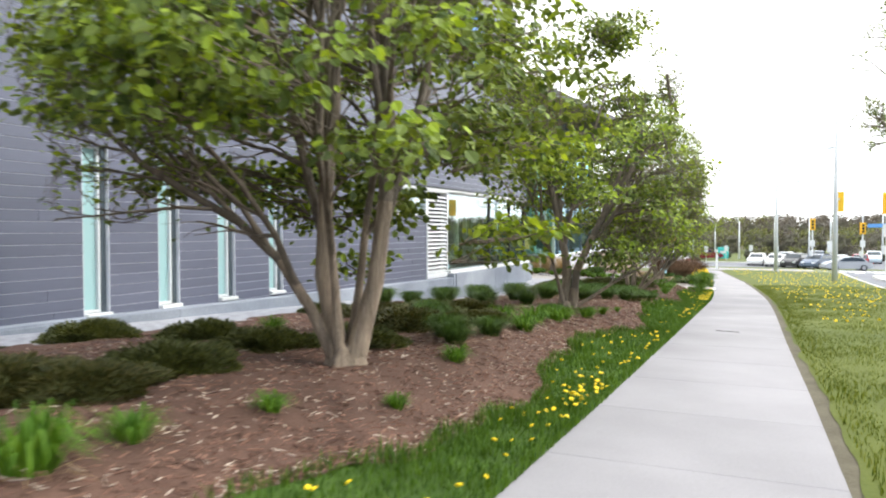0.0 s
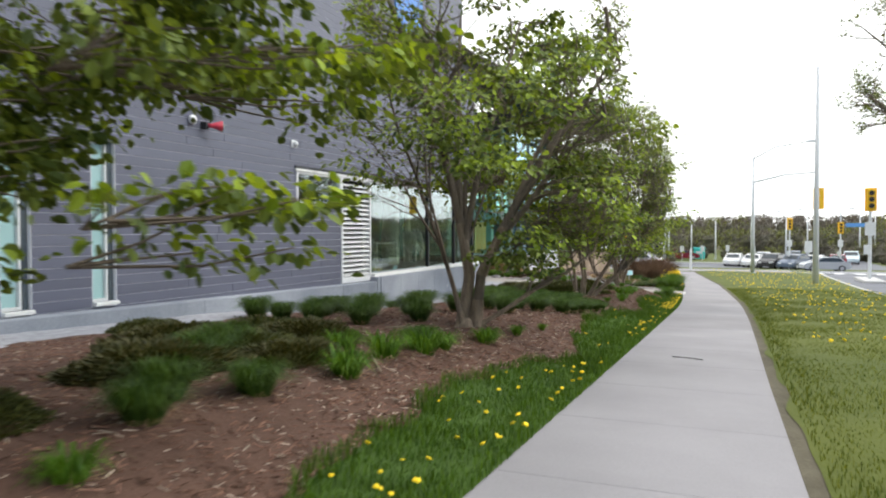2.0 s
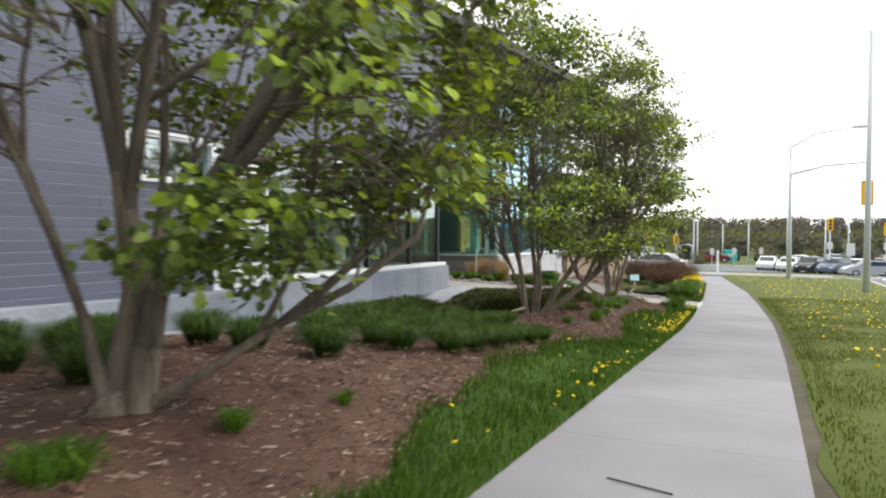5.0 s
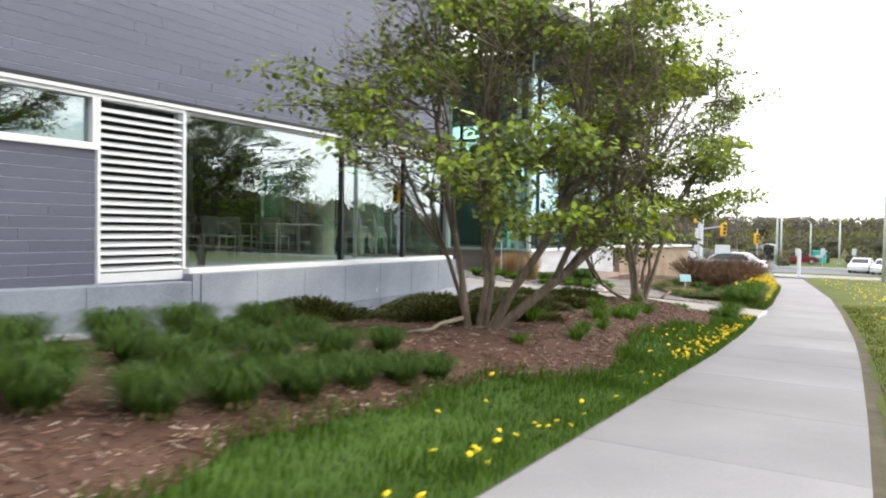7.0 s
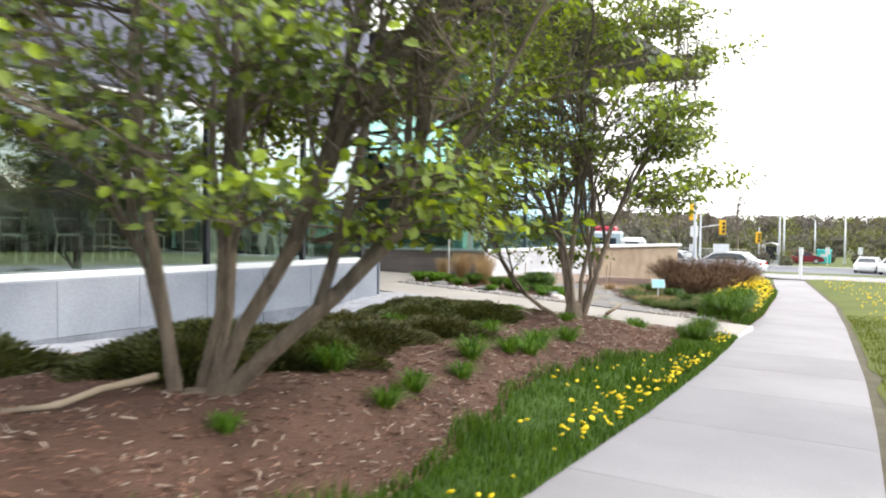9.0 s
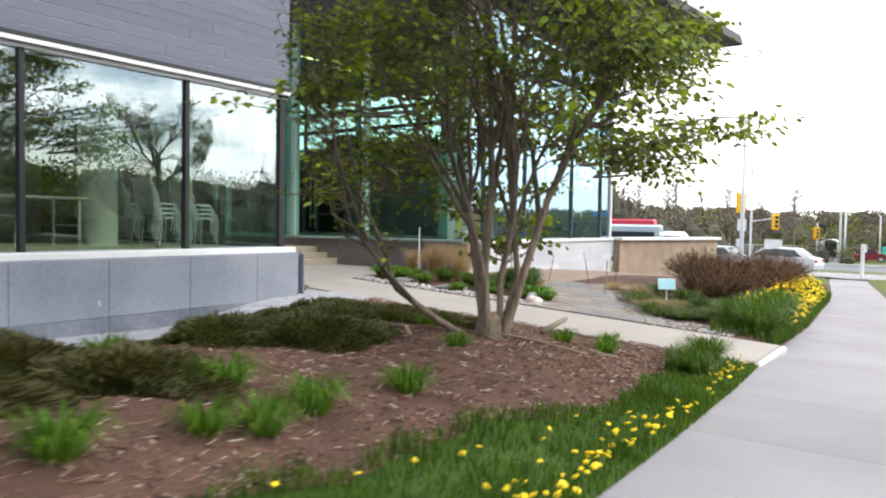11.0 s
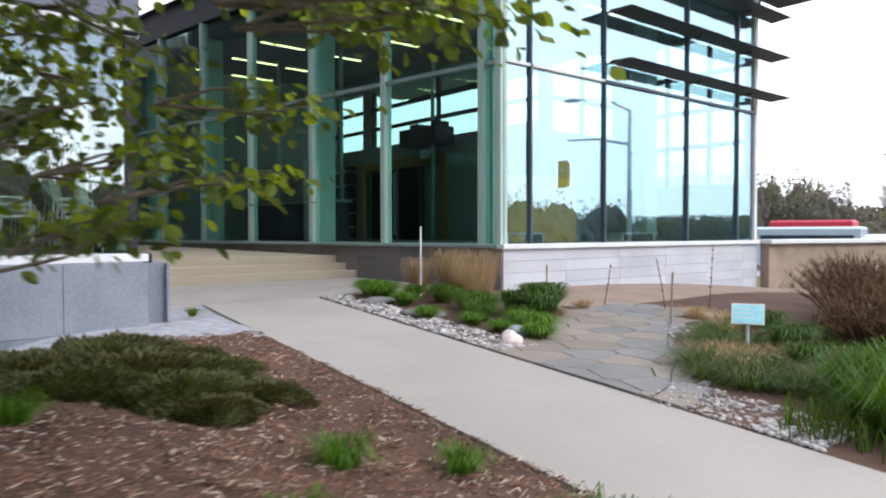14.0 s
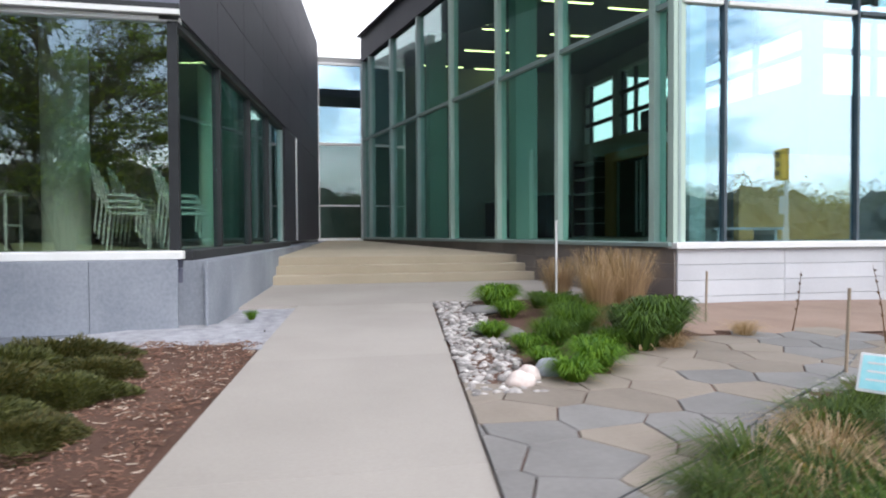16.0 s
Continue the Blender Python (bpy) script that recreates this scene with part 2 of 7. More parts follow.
M_GRAVEL = surface("grey gravel", (0.20, 0.20, 0.22), (0.52, 0.52, 0.56), 7, 45, 0.9, 0.9)
M_PEBBLE = surface("pebble", (0.17, 0.155, 0.15), (0.56, 0.53, 0.51), 6, 30, 0.8, 0.2, vary="island", amount=0.55)
M_ROCK = surface("pink and white boulder", (0.55, 0.40, 0.36), (0.80, 0.74, 0.70), 6, 40, 0.8, 0.4)
M_ROCKGREY = surface("grey boulder", (0.22, 0.24, 0.27), (0.40, 0.42, 0.45), 6, 40, 0.8, 0.4)
M_FLAG = surface("grey flagstone", (0.165, 0.157, 0.153), (0.245, 0.235, 0.23), 2.2, 30, 0.8, 0.35, vary="object", amount=0.12)
M_FLAGTAN = surface("tan flagstone", (0.195, 0.165, 0.138), (0.275, 0.236, 0.20), 2.2, 30, 0.8, 0.35, vary="object", amount=0.12)
M_BLADE = leafy("grass blade", (0.028, 0.076, 0.008), (0.118, 0.215, 0.024), 0.35)
M_BLADELAWN = leafy("lawn blade", (0.055, 0.088, 0.009), (0.165, 0.19, 0.028), 0.35)
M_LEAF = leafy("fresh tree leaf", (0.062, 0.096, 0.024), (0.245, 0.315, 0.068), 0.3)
# young outer leaves; the light on the crown is put into this brighter colour
M_LEAFLIT = leafy("young leaf in lit tone", (0.165, 0.25, 0.024), (0.40, 0.52, 0.06), 0.38)
M_TUFT = leafy("dark tuft blade", (0.028, 0.064, 0.012), (0.105, 0.185, 0.032), 0.3)
M_TUFTLIGHT = leafy("light tuft blade", (0.045, 0.12, 0.008), (0.16, 0.30, 0.03), 0.35)
M_JUNIPER = leafy("juniper sprig", (0.045, 0.056, 0.018), (0.15, 0.16, 0.055), 0.25)
M_JUNIPERWARM = leafy("bronze juniper sprig", (0.035, 0.045, 0.012), (0.13, 0.115, 0.04), 0.15)
M_TWIG = surface("russet twig", (0.075, 0.042, 0.022), (0.17, 0.095, 0.05), 5, 30, 0.9, 0.1, vary="island", amount=0.4)
M_MEADOW = leafy("meadow blade", (0.025, 0.06, 0.012), (0.12, 0.17, 0.035), 0.3)
M_TAWNY = leafy("tawny dry grass", (0.28, 0.19, 0.11), (0.54, 0.41, 0.28), 0.3)
M_BARK = surface("grey-brown bark", (0.058, 0.047, 0.037), (0.275, 0.22, 0.172), 4, 30, 0.9, 1.0, stretch=(4, 4, 0.7))
M_BARKFOOT = surface("pale smooth bark", (0.072, 0.054, 0.040), (0.46, 0.355, 0.265), 5, 34, 0.9, 1.0, stretch=(4, 4, 0.7))
M_YELLOW = plain("dandelion yellow", (0.92, 0.66, 0.01), 0.7)
M_STEM = plain("flower stem", (0.12, 0.22, 0.03), 0.7)
M_ROAD = surface("asphalt", (0.12, 0.125, 0.145), (0.20, 0.205, 0.23), 0.4, 40, 0.9, 0.2)
M_KERB = surface("kerb concrete", (0.46, 0.45, 0.44), (0.62, 0.61, 0.60), 1.5, 40, 0.9, 0.15)
M_PAINT = surface("road paint", (0.70, 0.70, 0.72), (0.84, 0.84, 0.85), 4, 40, 0.8, 0.1)
M_STEEL = surface("galvanised steel", (0.60, 0.62, 0.65), (0.76, 0.78, 0.81), 3, 40, 0.5, 0.05, metal=0.2)
M_POLEWOOD = surface("weathered pole", (0.62, 0.63, 0.66), (0.76, 0.77, 0.79), 2, 30, 0.9, 0.2, stretch=(2, 2, 0.2))
M_SIGNAL = plain("signal yellow", (0.90, 0.52, 0.02), 0.5)
M_BLACK = plain("black rubber", (0.02, 0.02, 0.022), 0.7)
M_TEAL = plain("teal box", (0.05, 0.56, 0.53), 0.5)
M_SIGNTEAL = surface("teal sign face", (0.24, 0.65, 0.72), (0.48, 0.82, 0.87), 14, 60, 0.4, 0.0)
M_SIGNBLUE = plain("street sign blue", (0.12, 0.33, 0.72), 0.5)
M_CARGLASS = plain("car glass", (0.03, 0.04, 0.05), 0.08)
M_RIM = plain("wheel rim", (0.5, 0.5, 0.52), 0.35, 0.7)
M_HEADLAMP = plain("car lamp", (0.8, 0.82, 0.85), 0.15)
M_TAILLAMP = plain("car tail lamp", (0.5, 0.02, 0.02), 0.25)
M_RED = plain("red plastic", (0.52, 0.035, 0.07), 0.4)
M_WOODS = leafy("far spring leaves", (0.08, 0.095, 0.04), (0.20, 0.215, 0.075), 0.3)
M_WOODSBARE = leafy("far bare twigs", (0.085, 0.074, 0.070), (0.17, 0.148, 0.135), 0.15)
# darker than the far leaves: inner shade of the woods as colour
M_WOODCORE = surface("shaded wood mass", (0.052, 0.050, 0.036), (0.115, 0.108, 0.075), 0.5, 4, 0.95, 0.9)
M_WOODFLOOR = surface("wooded slope", (0.075, 0.066, 0.05), (0.14, 0.12, 0.09), 0.15, 2.5, 0.95, 0.6)
M_TIMBER = surface("tan garden wall", (0.22, 0.16, 0.11), (0.46, 0.36, 0.27), 2, 25, 0.85, 0.2)
M_BLUE = plain("blue emblem", (0.05, 0.22, 0.62), 0.4)

# ---------------------------------------------------------------- mesh helpers


def mesh_of(name, verts, faces, mat, smooth=False):
    me = bpy.data.meshes.new(name)
    me.from_pydata([tuple(v) for v in verts], [], [tuple(q) for q in faces])
    for m in (mat if isinstance(mat, (list, tuple)) else [mat]):
        me.materials.append(m)
    if smooth:
        me.polygons.foreach_set("use_smooth", [True] * len(me.polygons))
    me.update()
    return me


def part(name, geo, mat, parent=None, label="", smooth=False):
    """Links a geometry (a Geo) as one mesh object under a thing or a part."""
    ob = new(name, geo if isinstance(geo, bpy.types.Mesh) else mesh_of(name, geo.v, geo.f, mat, smooth))
    if parent is not None:
        ob.parent = parent
    if label:
        ob["label"] = label
    return ob


def thing(name, label, category, group="", kind="", at=None):
    ob = new(name)
    ob.empty_display_size = 0.1
    if at is not None:
        ob.matrix_basis = at if isinstance(at, Matrix) else Matrix.Translation(at)
    return tagged(ob, label, category, group, kind)


class Geo:
    """Vertices and faces gathered before they become a mesh."""

    def __init__(self):
        self.v, self.f = [], []

    def add(self, verts, faces):
        o = len(self.v)
        self.v += [tuple(p) for p in verts]
        self.f += [tuple(i + o for i in q) for q in faces]
        return self

    def box(self, x0, x1, y0, y1, z0, z1, m=None):
        ps = [Vector((x, y, z)) for z in (z0, z1) for x, y in ((x0, y0), (x1, y0), (x1, y1), (x0, y1))]
        if m is not None:
            ps = [m @ p for p in ps]
        return self.add(ps, [(3, 2, 1, 0), (4, 5, 6, 7), (0, 1, 5, 4), (1, 2, 6, 5), (2, 3, 7, 6), (3, 0, 4, 7)])

    def slab(self, x0, x1, y0, y1, z0, z1, c=0.01, m=None):
        """A box whose upper edges are chamfered by c."""
        ps = [Vector((x, y, z)) for z, k in ((z0, 0), (z1 - c, 0), (z1, c)) for x, y in ((x0 + k, y0 + k), (x1 - k, y0 + k), (x1 - k, y1 - k), (x0 + k, y1 - k))]
        if m is not None:
            ps = [m @ p for p in ps]
        fs = [(3, 2, 1, 0), (8, 9, 10, 11)]
        for o in (0, 4):
            fs += [(o + i, o + (i + 1) % 4, o + 4 + (i + 1) % 4, o + 4 + i) for i in range(4)]
        return self.add(ps, fs)

    def tube(self, pts, radii, sides=6, cap=True):
        pts = [Vector(p) for p in pts]
        rings, up = [], Vector((0, 0, 1))
        for i, p in enumerate(pts):
            d = (pts[min(i + 1, len(pts) - 1)] - pts[max(i - 1, 0)]).normalized()
            a = d.cross(up if abs(d.z) < 0.95 else Vector((1, 0, 0))).normalized()
            b = d.cross(a)
            r = radii[i] if isinstance(radii, (list, tuple)) else radii
            rings.append([p + (a * math.cos(2 * math.pi * j / sides) + b * math.sin(2 * math.pi * j / sides)) * r for j in range(sides)])
        fs = []
        for i in range(len(pts) - 1):
            fs += [(i * sides + j, (i + 1) * sides + j, (i + 1) * sides + (j + 1) % sides, i * sides + (j + 1) % sides) for j in range(sides)]
        if cap:
            fs += [tuple(range(sides)), tuple((len(pts) - 1) * sides + j for j in reversed(range(sides)))]
        return self.add([p for r in rings for p in r], fs)

    def lathe(self, profile, at=(0, 0, 0), sides=12):
        """profile: (radius, z) from bottom to top."""
        x, y, z0 = at
        vs = [(x + r * math.cos(2 * math.pi * j / sides), y + r * math.sin(2 * math.pi * j / sides), z0 + z) for r, z in profile for j in range(sides)]
        fs = []
        for i in range(len(profile) - 1):
            fs += [(i * sides + j, i * sides + (j + 1) % sides, (i + 1) * sides + (j + 1) % sides, (i + 1) * sides + j) for j in range(sides)]
        fs += [tuple(reversed(range(sides))), tuple((len(profile) - 1) * sides + j for j in range(sides))]
        return self.add(vs, fs)


def wall_frame(p0, p1):
    """A frame whose x runs along the wall from p0 to p1, y points out of it (to the right of that way), z up."""
    d = (Vector(p1) - Vector(p0)).normalized()
    n = Vector((d.y, -d.x))
    return Matrix(((d.x, n.x, 0, p0[0]), (d.y, n.y, 0, p0[1]), (0, 0, 1, 0), (0, 0, 0, 1)))


def spread(points, at):
    """Straight lines between (where, value) points."""
    return float(np.interp(at, [p[0] for p in points], [p[1] for p in points]))


def ease(a, b, v):
    k = min(1.0, max(0.0, (v - a) / (b - a)))
    return k * k * (3 - 2 * k)


# ---------------------------------------------------------------- the lie of the land
WALK_L = [(-30, -2.68), (5, -2.64), (13, -2.69), (20, -2.75), (22.5, -2.84), (24.5, -2.95), (27.6, -3.18), (31, -3.33), (35, -3.65), (38.5, -3.9), (42, -4.3), (50, -5.3), (57, -6.4)]
WALK_R = [(-30, -0.95), (3, -0.98), (6, -1.01), (10, -1.08), (14, -1.12), (17, -1.16), (20.4, -1.24), (23, -1.34), (26.7, -1.56), (29.6, -1.73), (36, -2.2), (44, -3.2), (50, -4.0), (57, -4.9)]
TURF_L = [(-30, -3.4), (1.6, -3.38), (2.7, -3.2), (4, -3.02), (4.8, -3.12), (6.2, -3.36), (7.5, -3.42), (8.8, -3.43), (9.8, -3.2), (10.4, -3.0), (11.8, -3.33), (13, -3.5), (14.8, -3.59), (16.3, -3.44), (17.6, -3.08), (18.4, -3.36), (19.4, -3.5), (21.2, -3.56), (23.5, -3.3), (25.4, -3.7), (26.1, -3.8)]
KERB_X, STREET_Y, FAR_Y = 3.1, 53.6, 98.0


def walk_l(y):
    return spread(WALK_L, y)


def walk_r(y):
    return spread(WALK_R, y)


def turf_l(y):
    return spread(TURF_L, y) + 0.05 * math.sin(y * 3.1) + 0.03 * math.sin(y * 7.7 + 1)


def slope(y):
    """Height of the pavement, which runs downhill, eases at the corner, and of the road that dips beyond it."""
    if y > STREET_Y:
        return slope(STREET_Y) - 0.045 * (min(y, 85.0) - STREET_Y)
    return -0.5136 - 0.03724 * (y if y < 30 else 30 + 16 * (1 - math.exp(-(y - 30) / 16)))


def path_z(x):
    return -1.467 - 0.0288 * (x + 3.1)


def path_lo(x):
    return 26.11 - (3.16 + x) * 0.14


def path_hi(x):
    return 27.58 - (3.18 + x) * 0.168


def land(x, y):
    s = slope(y)
    d = walk_l(y) - x
    if d > 0:
        z = s + 0.36 * ease(0.2, 1.5, d) - (0.24 + 0.25 * ease(12.0, 16.5, y)) * ease(2.4, 6.8, d)
        if y > 23.3:
            w = ease(23.3, 25.8, y)
            g = path_z(max(x, -14))
            w2 = ease(33, 46, y)
            z = z * (1 - w) + (g * (1 - w2) + (s + 0.05) * w2) * w
        e = ease(0, 0.35, d)
        return s * (1 - e) + z * e
    d = x - walk_r(y)
    if d > 0:
        return s + 0.03 * ease(0.1, 0.8, d)
    return s

# ---------------------------------------------------------------- ground


def sheet_height(x, y):
    if y > STREET_Y or (x > KERB_X + 0.05):
        return slope(y) - 0.17
    z = land(x, y)
    if walk_r(y) + 0.05 > x > walk_l(y) - 0.05:
        return z - 0.09
    if -9.8 < x < walk_l(y) and -8 < y < 46:
        return z - 0.05
    if -15.0 < x <= -9.8 and 24 < y < 33:
        return path_z(x) - 0.12
    return z


def steps_of(*spans):
    out = []
    for a, b, n in spans:
        out += list(np.linspace(a, b, n, endpoint=False))
    return out


gx = steps_of((-900, -120, 8), (-120, -26, 10), (-26, -13, 8), (-13, 3.08, 54)) + [3.09, 3.16] + steps_of((4, 30, 8), (30, 140, 8), (140, 900, 8)) + [900.0]
gy = steps_of((-600, -60, 8), (-60, -6, 8), (-6, 46, 130), (46, STREET_Y - 0.02, 12)) + [STREET_Y - 0.02, STREET_Y + 0.02] + steps_of((56, 150, 14), (150, 1500, 12)) + [1500.0]
gv = [(x, y, sheet_height(x, y)) for y in gy for x in gx]
gf = [(j * len(gx) + i, j * len(gx) + i + 1, (j + 1) * len(gx) + i + 1, (j + 1) * len(gx) + i) for j in range(len(gy) - 1) for i in range(len(gx) - 1)]
ground = part("ground", mesh_of("ground", gv, gf, M_SOIL, True), M_SOIL)
tagged(ground, "gently sloping ground of thin grass and soil", "ground", kind="structure")


def strip(name, label, category, mat, y0, y1, ny, xa, xb, nx, lift, rough=0.0, kind="structure"):
    """A skin on the land between two lines xa(y) and xb(y)."""
    vs, fs = [], []
    for j in range(ny + 1):
        y = y0 + (y1 - y0) * j / ny
        a, b = xa(y), xb(y)
        for i in range(nx + 1):
            x = a + (b - a) * i / nx
            edge = min(i, nx - i, 2) / 2
            vs.append((x, y, land(x, y) + lift * (0.3 + 0.7 * edge) + rough * edge * (noise.noise((x * 2.3, y * 2.3, 0)) + 0.6 * noise.noise((x * 7, y * 7, 5)))))
    for j in range(ny):
        fs += [(j * (nx + 1) + i, j * (nx + 1) + i + 1, (j + 1) * (nx + 1) + i + 1, (j + 1) * (nx + 1) + i) for i in range(nx)]
    ob = part(name, mesh_of(name, vs, fs, mat, True), mat)
    return tagged(ob, label, category, kind=kind)


def bed_end(x):
    return path_lo(x) + 0.012


# the mulch bed ends along the entrance path
def mulch_bed():
    vs, fs, nx, ny = [], [], 44, 150
    for j in range(ny + 1):
        for i in range(nx + 1):
            k = i / nx
            y = -7 + (bed_end(-3.6 - 5.2 * (1 - k)) + 7) * j / ny
            a, b = -8.75, turf_l(y)
            x = a + (b - a) * k
            z = land(x, y) + 0.012 + 0.035 * (noise.noise((x * 1.9, y * 1.9, 2)) + 0.5 * noise.noise((x * 6, y * 6, 3)))
            if j == ny:
                z = path_z(x) - 0.02
            vs.append((x, y, z))
    for j in range(ny):
        fs += [(j * (nx + 1) + i, j * (nx + 1) + i + 1, (j + 1) * (nx + 1) + i + 1, (j + 1) * (nx + 1) + i) for i in range(nx)]
    return tagged(part("mulch_bed", mesh_of("mulch_bed", vs, fs, M_MULCH, True), M_MULCH), "planting bed of reddish-brown shredded bark mulch", "planting bed", kind="structure")


mulch_bed()
strip("grass_verge", "strip of lush green grass beside the pavement", "grass", M_TURF, -7, 26.05, 150, turf_l, lambda y: walk_l(y) + 0.02, 8, 0.03, 0.02)
strip("gravel_strip", "strip of pale grey gravel along the building", "gravel", M_GRAVEL, 4, 26.9, 90, lambda y: -10.1, lambda y: -8.62 - 0.1 * math.sin(y * 1.3), 10, 0.02, 0.015)
strip("lawn", "sunlit lawn dotted with dandelions beside the pavement", "lawn", M_LAWN, -30, 50.8, 380, lambda y: walk_r(y) + 0.07 + 0.10 * noise.noise((0, y * 1.1, 3)), lambda y: KERB_X if y < 43 else KERB_X - 4.2 * ease(43, 50.8, y), 22, 0.03, 0.015)
strip("bare_edge", "worn strip of bare dirt beside the pavement", "dirt", M_DIRT, -12, 52, 100, lambda y: walk_r(y) - 0.03, lambda y: walk_r(y) + 0.25 + 0.16 * noise.noise((3, y * 1.3, 7)), 4, 0.004)
vs, fs = [], []
for j in range(61):
    for i in range(31):
        x0 = -11.3 + 8.6 * i / 30
        y0 = path_hi(x0) + 0.005
        y = y0 + (46 - y0) * (j / 60) ** 1.4
        x = min(x0, walk_l(y) + 0.02 - (1 - i / 30) * 0.1)
        vs.append((x, y, land(x, y) + 0.006 + (0.02 * noise.noise((x * 2, y * 2, 1)) if 0 < j else -0.03)))
fs = [(j * 31 + i, j * 31 + i + 1, (j + 1) * 31 + i + 1, (j + 1) * 31 + i) for j in range(60) for i in range(30)]
tagged(part("garden_soil", mesh_of("garden_soil", vs, fs, M_MULCH, True), M_MULCH), "planted garden bed with dark soil beyond the path", "planting bed", kind="structure")
vs = []
for x in np.linspace(-8.5, -11.37, 14):
    for k in range(7):
        y = 25.9 + (path_lo(x) + 0.03 - 25.9) * k / 6
        vs.append((x, y, path_z(x) - 0.03 + 0.012 * noise.noise((x * 5, y * 5, 2))))
tagged(part("gravel_corner", mesh_of("gravel_corner", vs, [(i * 7 + j, i * 7 + j + 1, i * 7 + j + 8, i * 7 + j + 7) for i in range(13) for j in range(6)], M_GRAVEL, True), M_GRAVEL), "pale gravel in the corner between wall and path", "gravel", kind="structure")
strip("soil_apron", "bare reddish soil at the foot of the glass pavilion", "soil", M_SAND, 30.9, 41, 40, lambda y: -10.6, lambda y: -8.35 + 0.15 * math.sin(y), 8, 0.03, 0.01)


def road_strip(name, label, pts, z_of, mat, n=60):
    """A road skin between two lines of points (left, right) along its way."""
    vs, fs = [], []
    for a, b in pts:
        vs += [(a[0], a[1], z_of(a[1])), (b[0], b[1], z_of(b[1]))]
    fs = [(2 * i, 2 * i + 1, 2 * i + 3, 2 * i + 2) for i in range(len(pts) - 1)]
    return tagged(part(name, mesh_of(name, vs, fs, mat), mat), label, "road", kind="structure")


road_strip("road", "grey asphalt road running downhill beside the lawn", [((KERB_X + 0.1, y), (14.5, y)) for y in np.linspace(-60, STREET_Y - 0.05, 50)], lambda y: slope(y) - 0.16, M_ROAD)
road_strip("road_crossing", "wide grey asphalt crossing of two roads", [((-160, y), (160, y)) for y in np.linspace(STREET_Y + 0.1, FAR_Y, 34)], lambda y: slope(y) - 0.155, M_ROAD)
road_strip("road_far", "asphalt road climbing away beyond the crossing", [((KERB_X - 6, y), (14, y)) for y in np.linspace(FAR_Y, 146, 20)], lambda y: slope(y) - 0.15, M_ROAD)
strip("corner_apron", "pale concrete apron at the street corner", "pavement", M_WALK, 50.6, STREET_Y - 0.12, 6, lambda y: -30.0, lambda y: KERB_X - 1.5, 30, 0.03)


def kerb(name, pts, label):
    """A concrete kerb, 0.16 wide, along points on the ground."""
    g = Geo()
    prof = [(-0.08, -0.2), (-0.08, 0.03), (-0.06, 0.05), (0.05, 0.05), (0.08, 0.02), (0.08, -0.2)]
    vs = []
    for i, p in enumerate(pts):
        a, b = Vector(pts[max(i - 1, 0)]), Vector(pts[min(i + 1, len(pts) - 1)])
        d = (b - a).normalized()
        n = Vector((d.y, -d.x))
        for u, w in prof:
            vs.append((p[0] + n.x * u, p[1] + n.y * u, slope(p[1]) + w))
    k = len(prof)
    fs = [(i * k + j, i * k + (j + 1) % k, (i + 1) * k + (j + 1) % k, (i + 1) * k + j) for i in range(len(pts) - 1) for j in range(k)]
    g.add(vs, fs)
    return tagged(part(name, g, M_KERB), label, "kerb", kind="structure")


arc = [(KERB_X - 5 + 5 * math.cos(a), STREET_Y - 5 + 5 * math.sin(a)) for a in np.linspace(0, math.pi / 2, 12)]
kerb("kerb", [(KERB_X, y) for y in np.linspace(-60, STREET_Y - 5.1, 60)] + arc + [(x, STREET_Y) for x in np.linspace(-3, -120, 20)], "pale concrete kerb round the street corner")
kerb("kerb_far", [(-120 + 3 * i, FAR_Y) for i in range(40)], "pale concrete kerb on the far side of the street")

# white crossing bars and lines
for i in range(12):
    g = Geo()
    x = -3 + i * 1.25
    g.box(x, x + 0.6, 55.2, 57.4, slope(56.3) - 0.152, slope(56.3) - 0.146)
    tagged(part("crossing_bar", g, M_PAINT), "white painted bar of a pedestrian crossing", "road marking", "crossing bars", "structure")
for i, y in enumerate((60.0, 66.5, 74.0, 82.0)):
    g = Geo()
    g.box(-60, 60, y, y + 0.15, slope(y) - 0.150, slope(y) - 0.143)
    tagged(part("lane_line", g, M_PAINT), "white painted lane line on asphalt", "road marking", "lane lines", "structure")

# ---------------------------------------------------------------- the long building
FACE_X = -10.04
FLOOR_Z = -0.52
HEAD = 1.86
TOP = 9.0
WALL_N = 26.1
OPENINGS = [(5.95, 6.37, -0.45, 1.92), (7.30, 7.72, -0.45, 1.92), (8.63, 9.05, -0.45, 1.92), (10.02, 10.44, -0.45, 1.92), (15.16, 16.98, 1.16, HEAD), (16.98, 18.40, -0.655, HEAD), (18.40, WALL_N, -0.50, HEAD), (24.9, WALL_N, 6.3, TOP + 0.1)]


def gaps(a, b, cuts):
    """What is left of the stretch a..b without the cuts."""
    out, at = [], a
    for c, d in sorted(cuts):
        if c > at:
            out.append((at, min(c, b)))
        at = max(at, d)
    if at < b:
        out.append((at, b))
    return [s for s in out if s[1] - s[0] > 0.02]


def cored_wall(s0, s1, z0, z1, openings, d0, d1, m):
    """A wall with openings right through it, in the wall's own frame."""
    g = Geo()
    cuts = sorted({s0, s1, *[o[0] for o in openings if s0 < o[0] < s1], *[o[1] for o in openings if s0 < o[1] < s1]})
    for a, b in zip(cuts, cuts[1:]):
        mid = (a + b) / 2
        for c, d in gaps(z0, z1, [(o[2], o[3]) for o in openings if o[0] <= mid <= o[1]]):
            g.box(a, b, d0, d1, c, d, m)
    return g


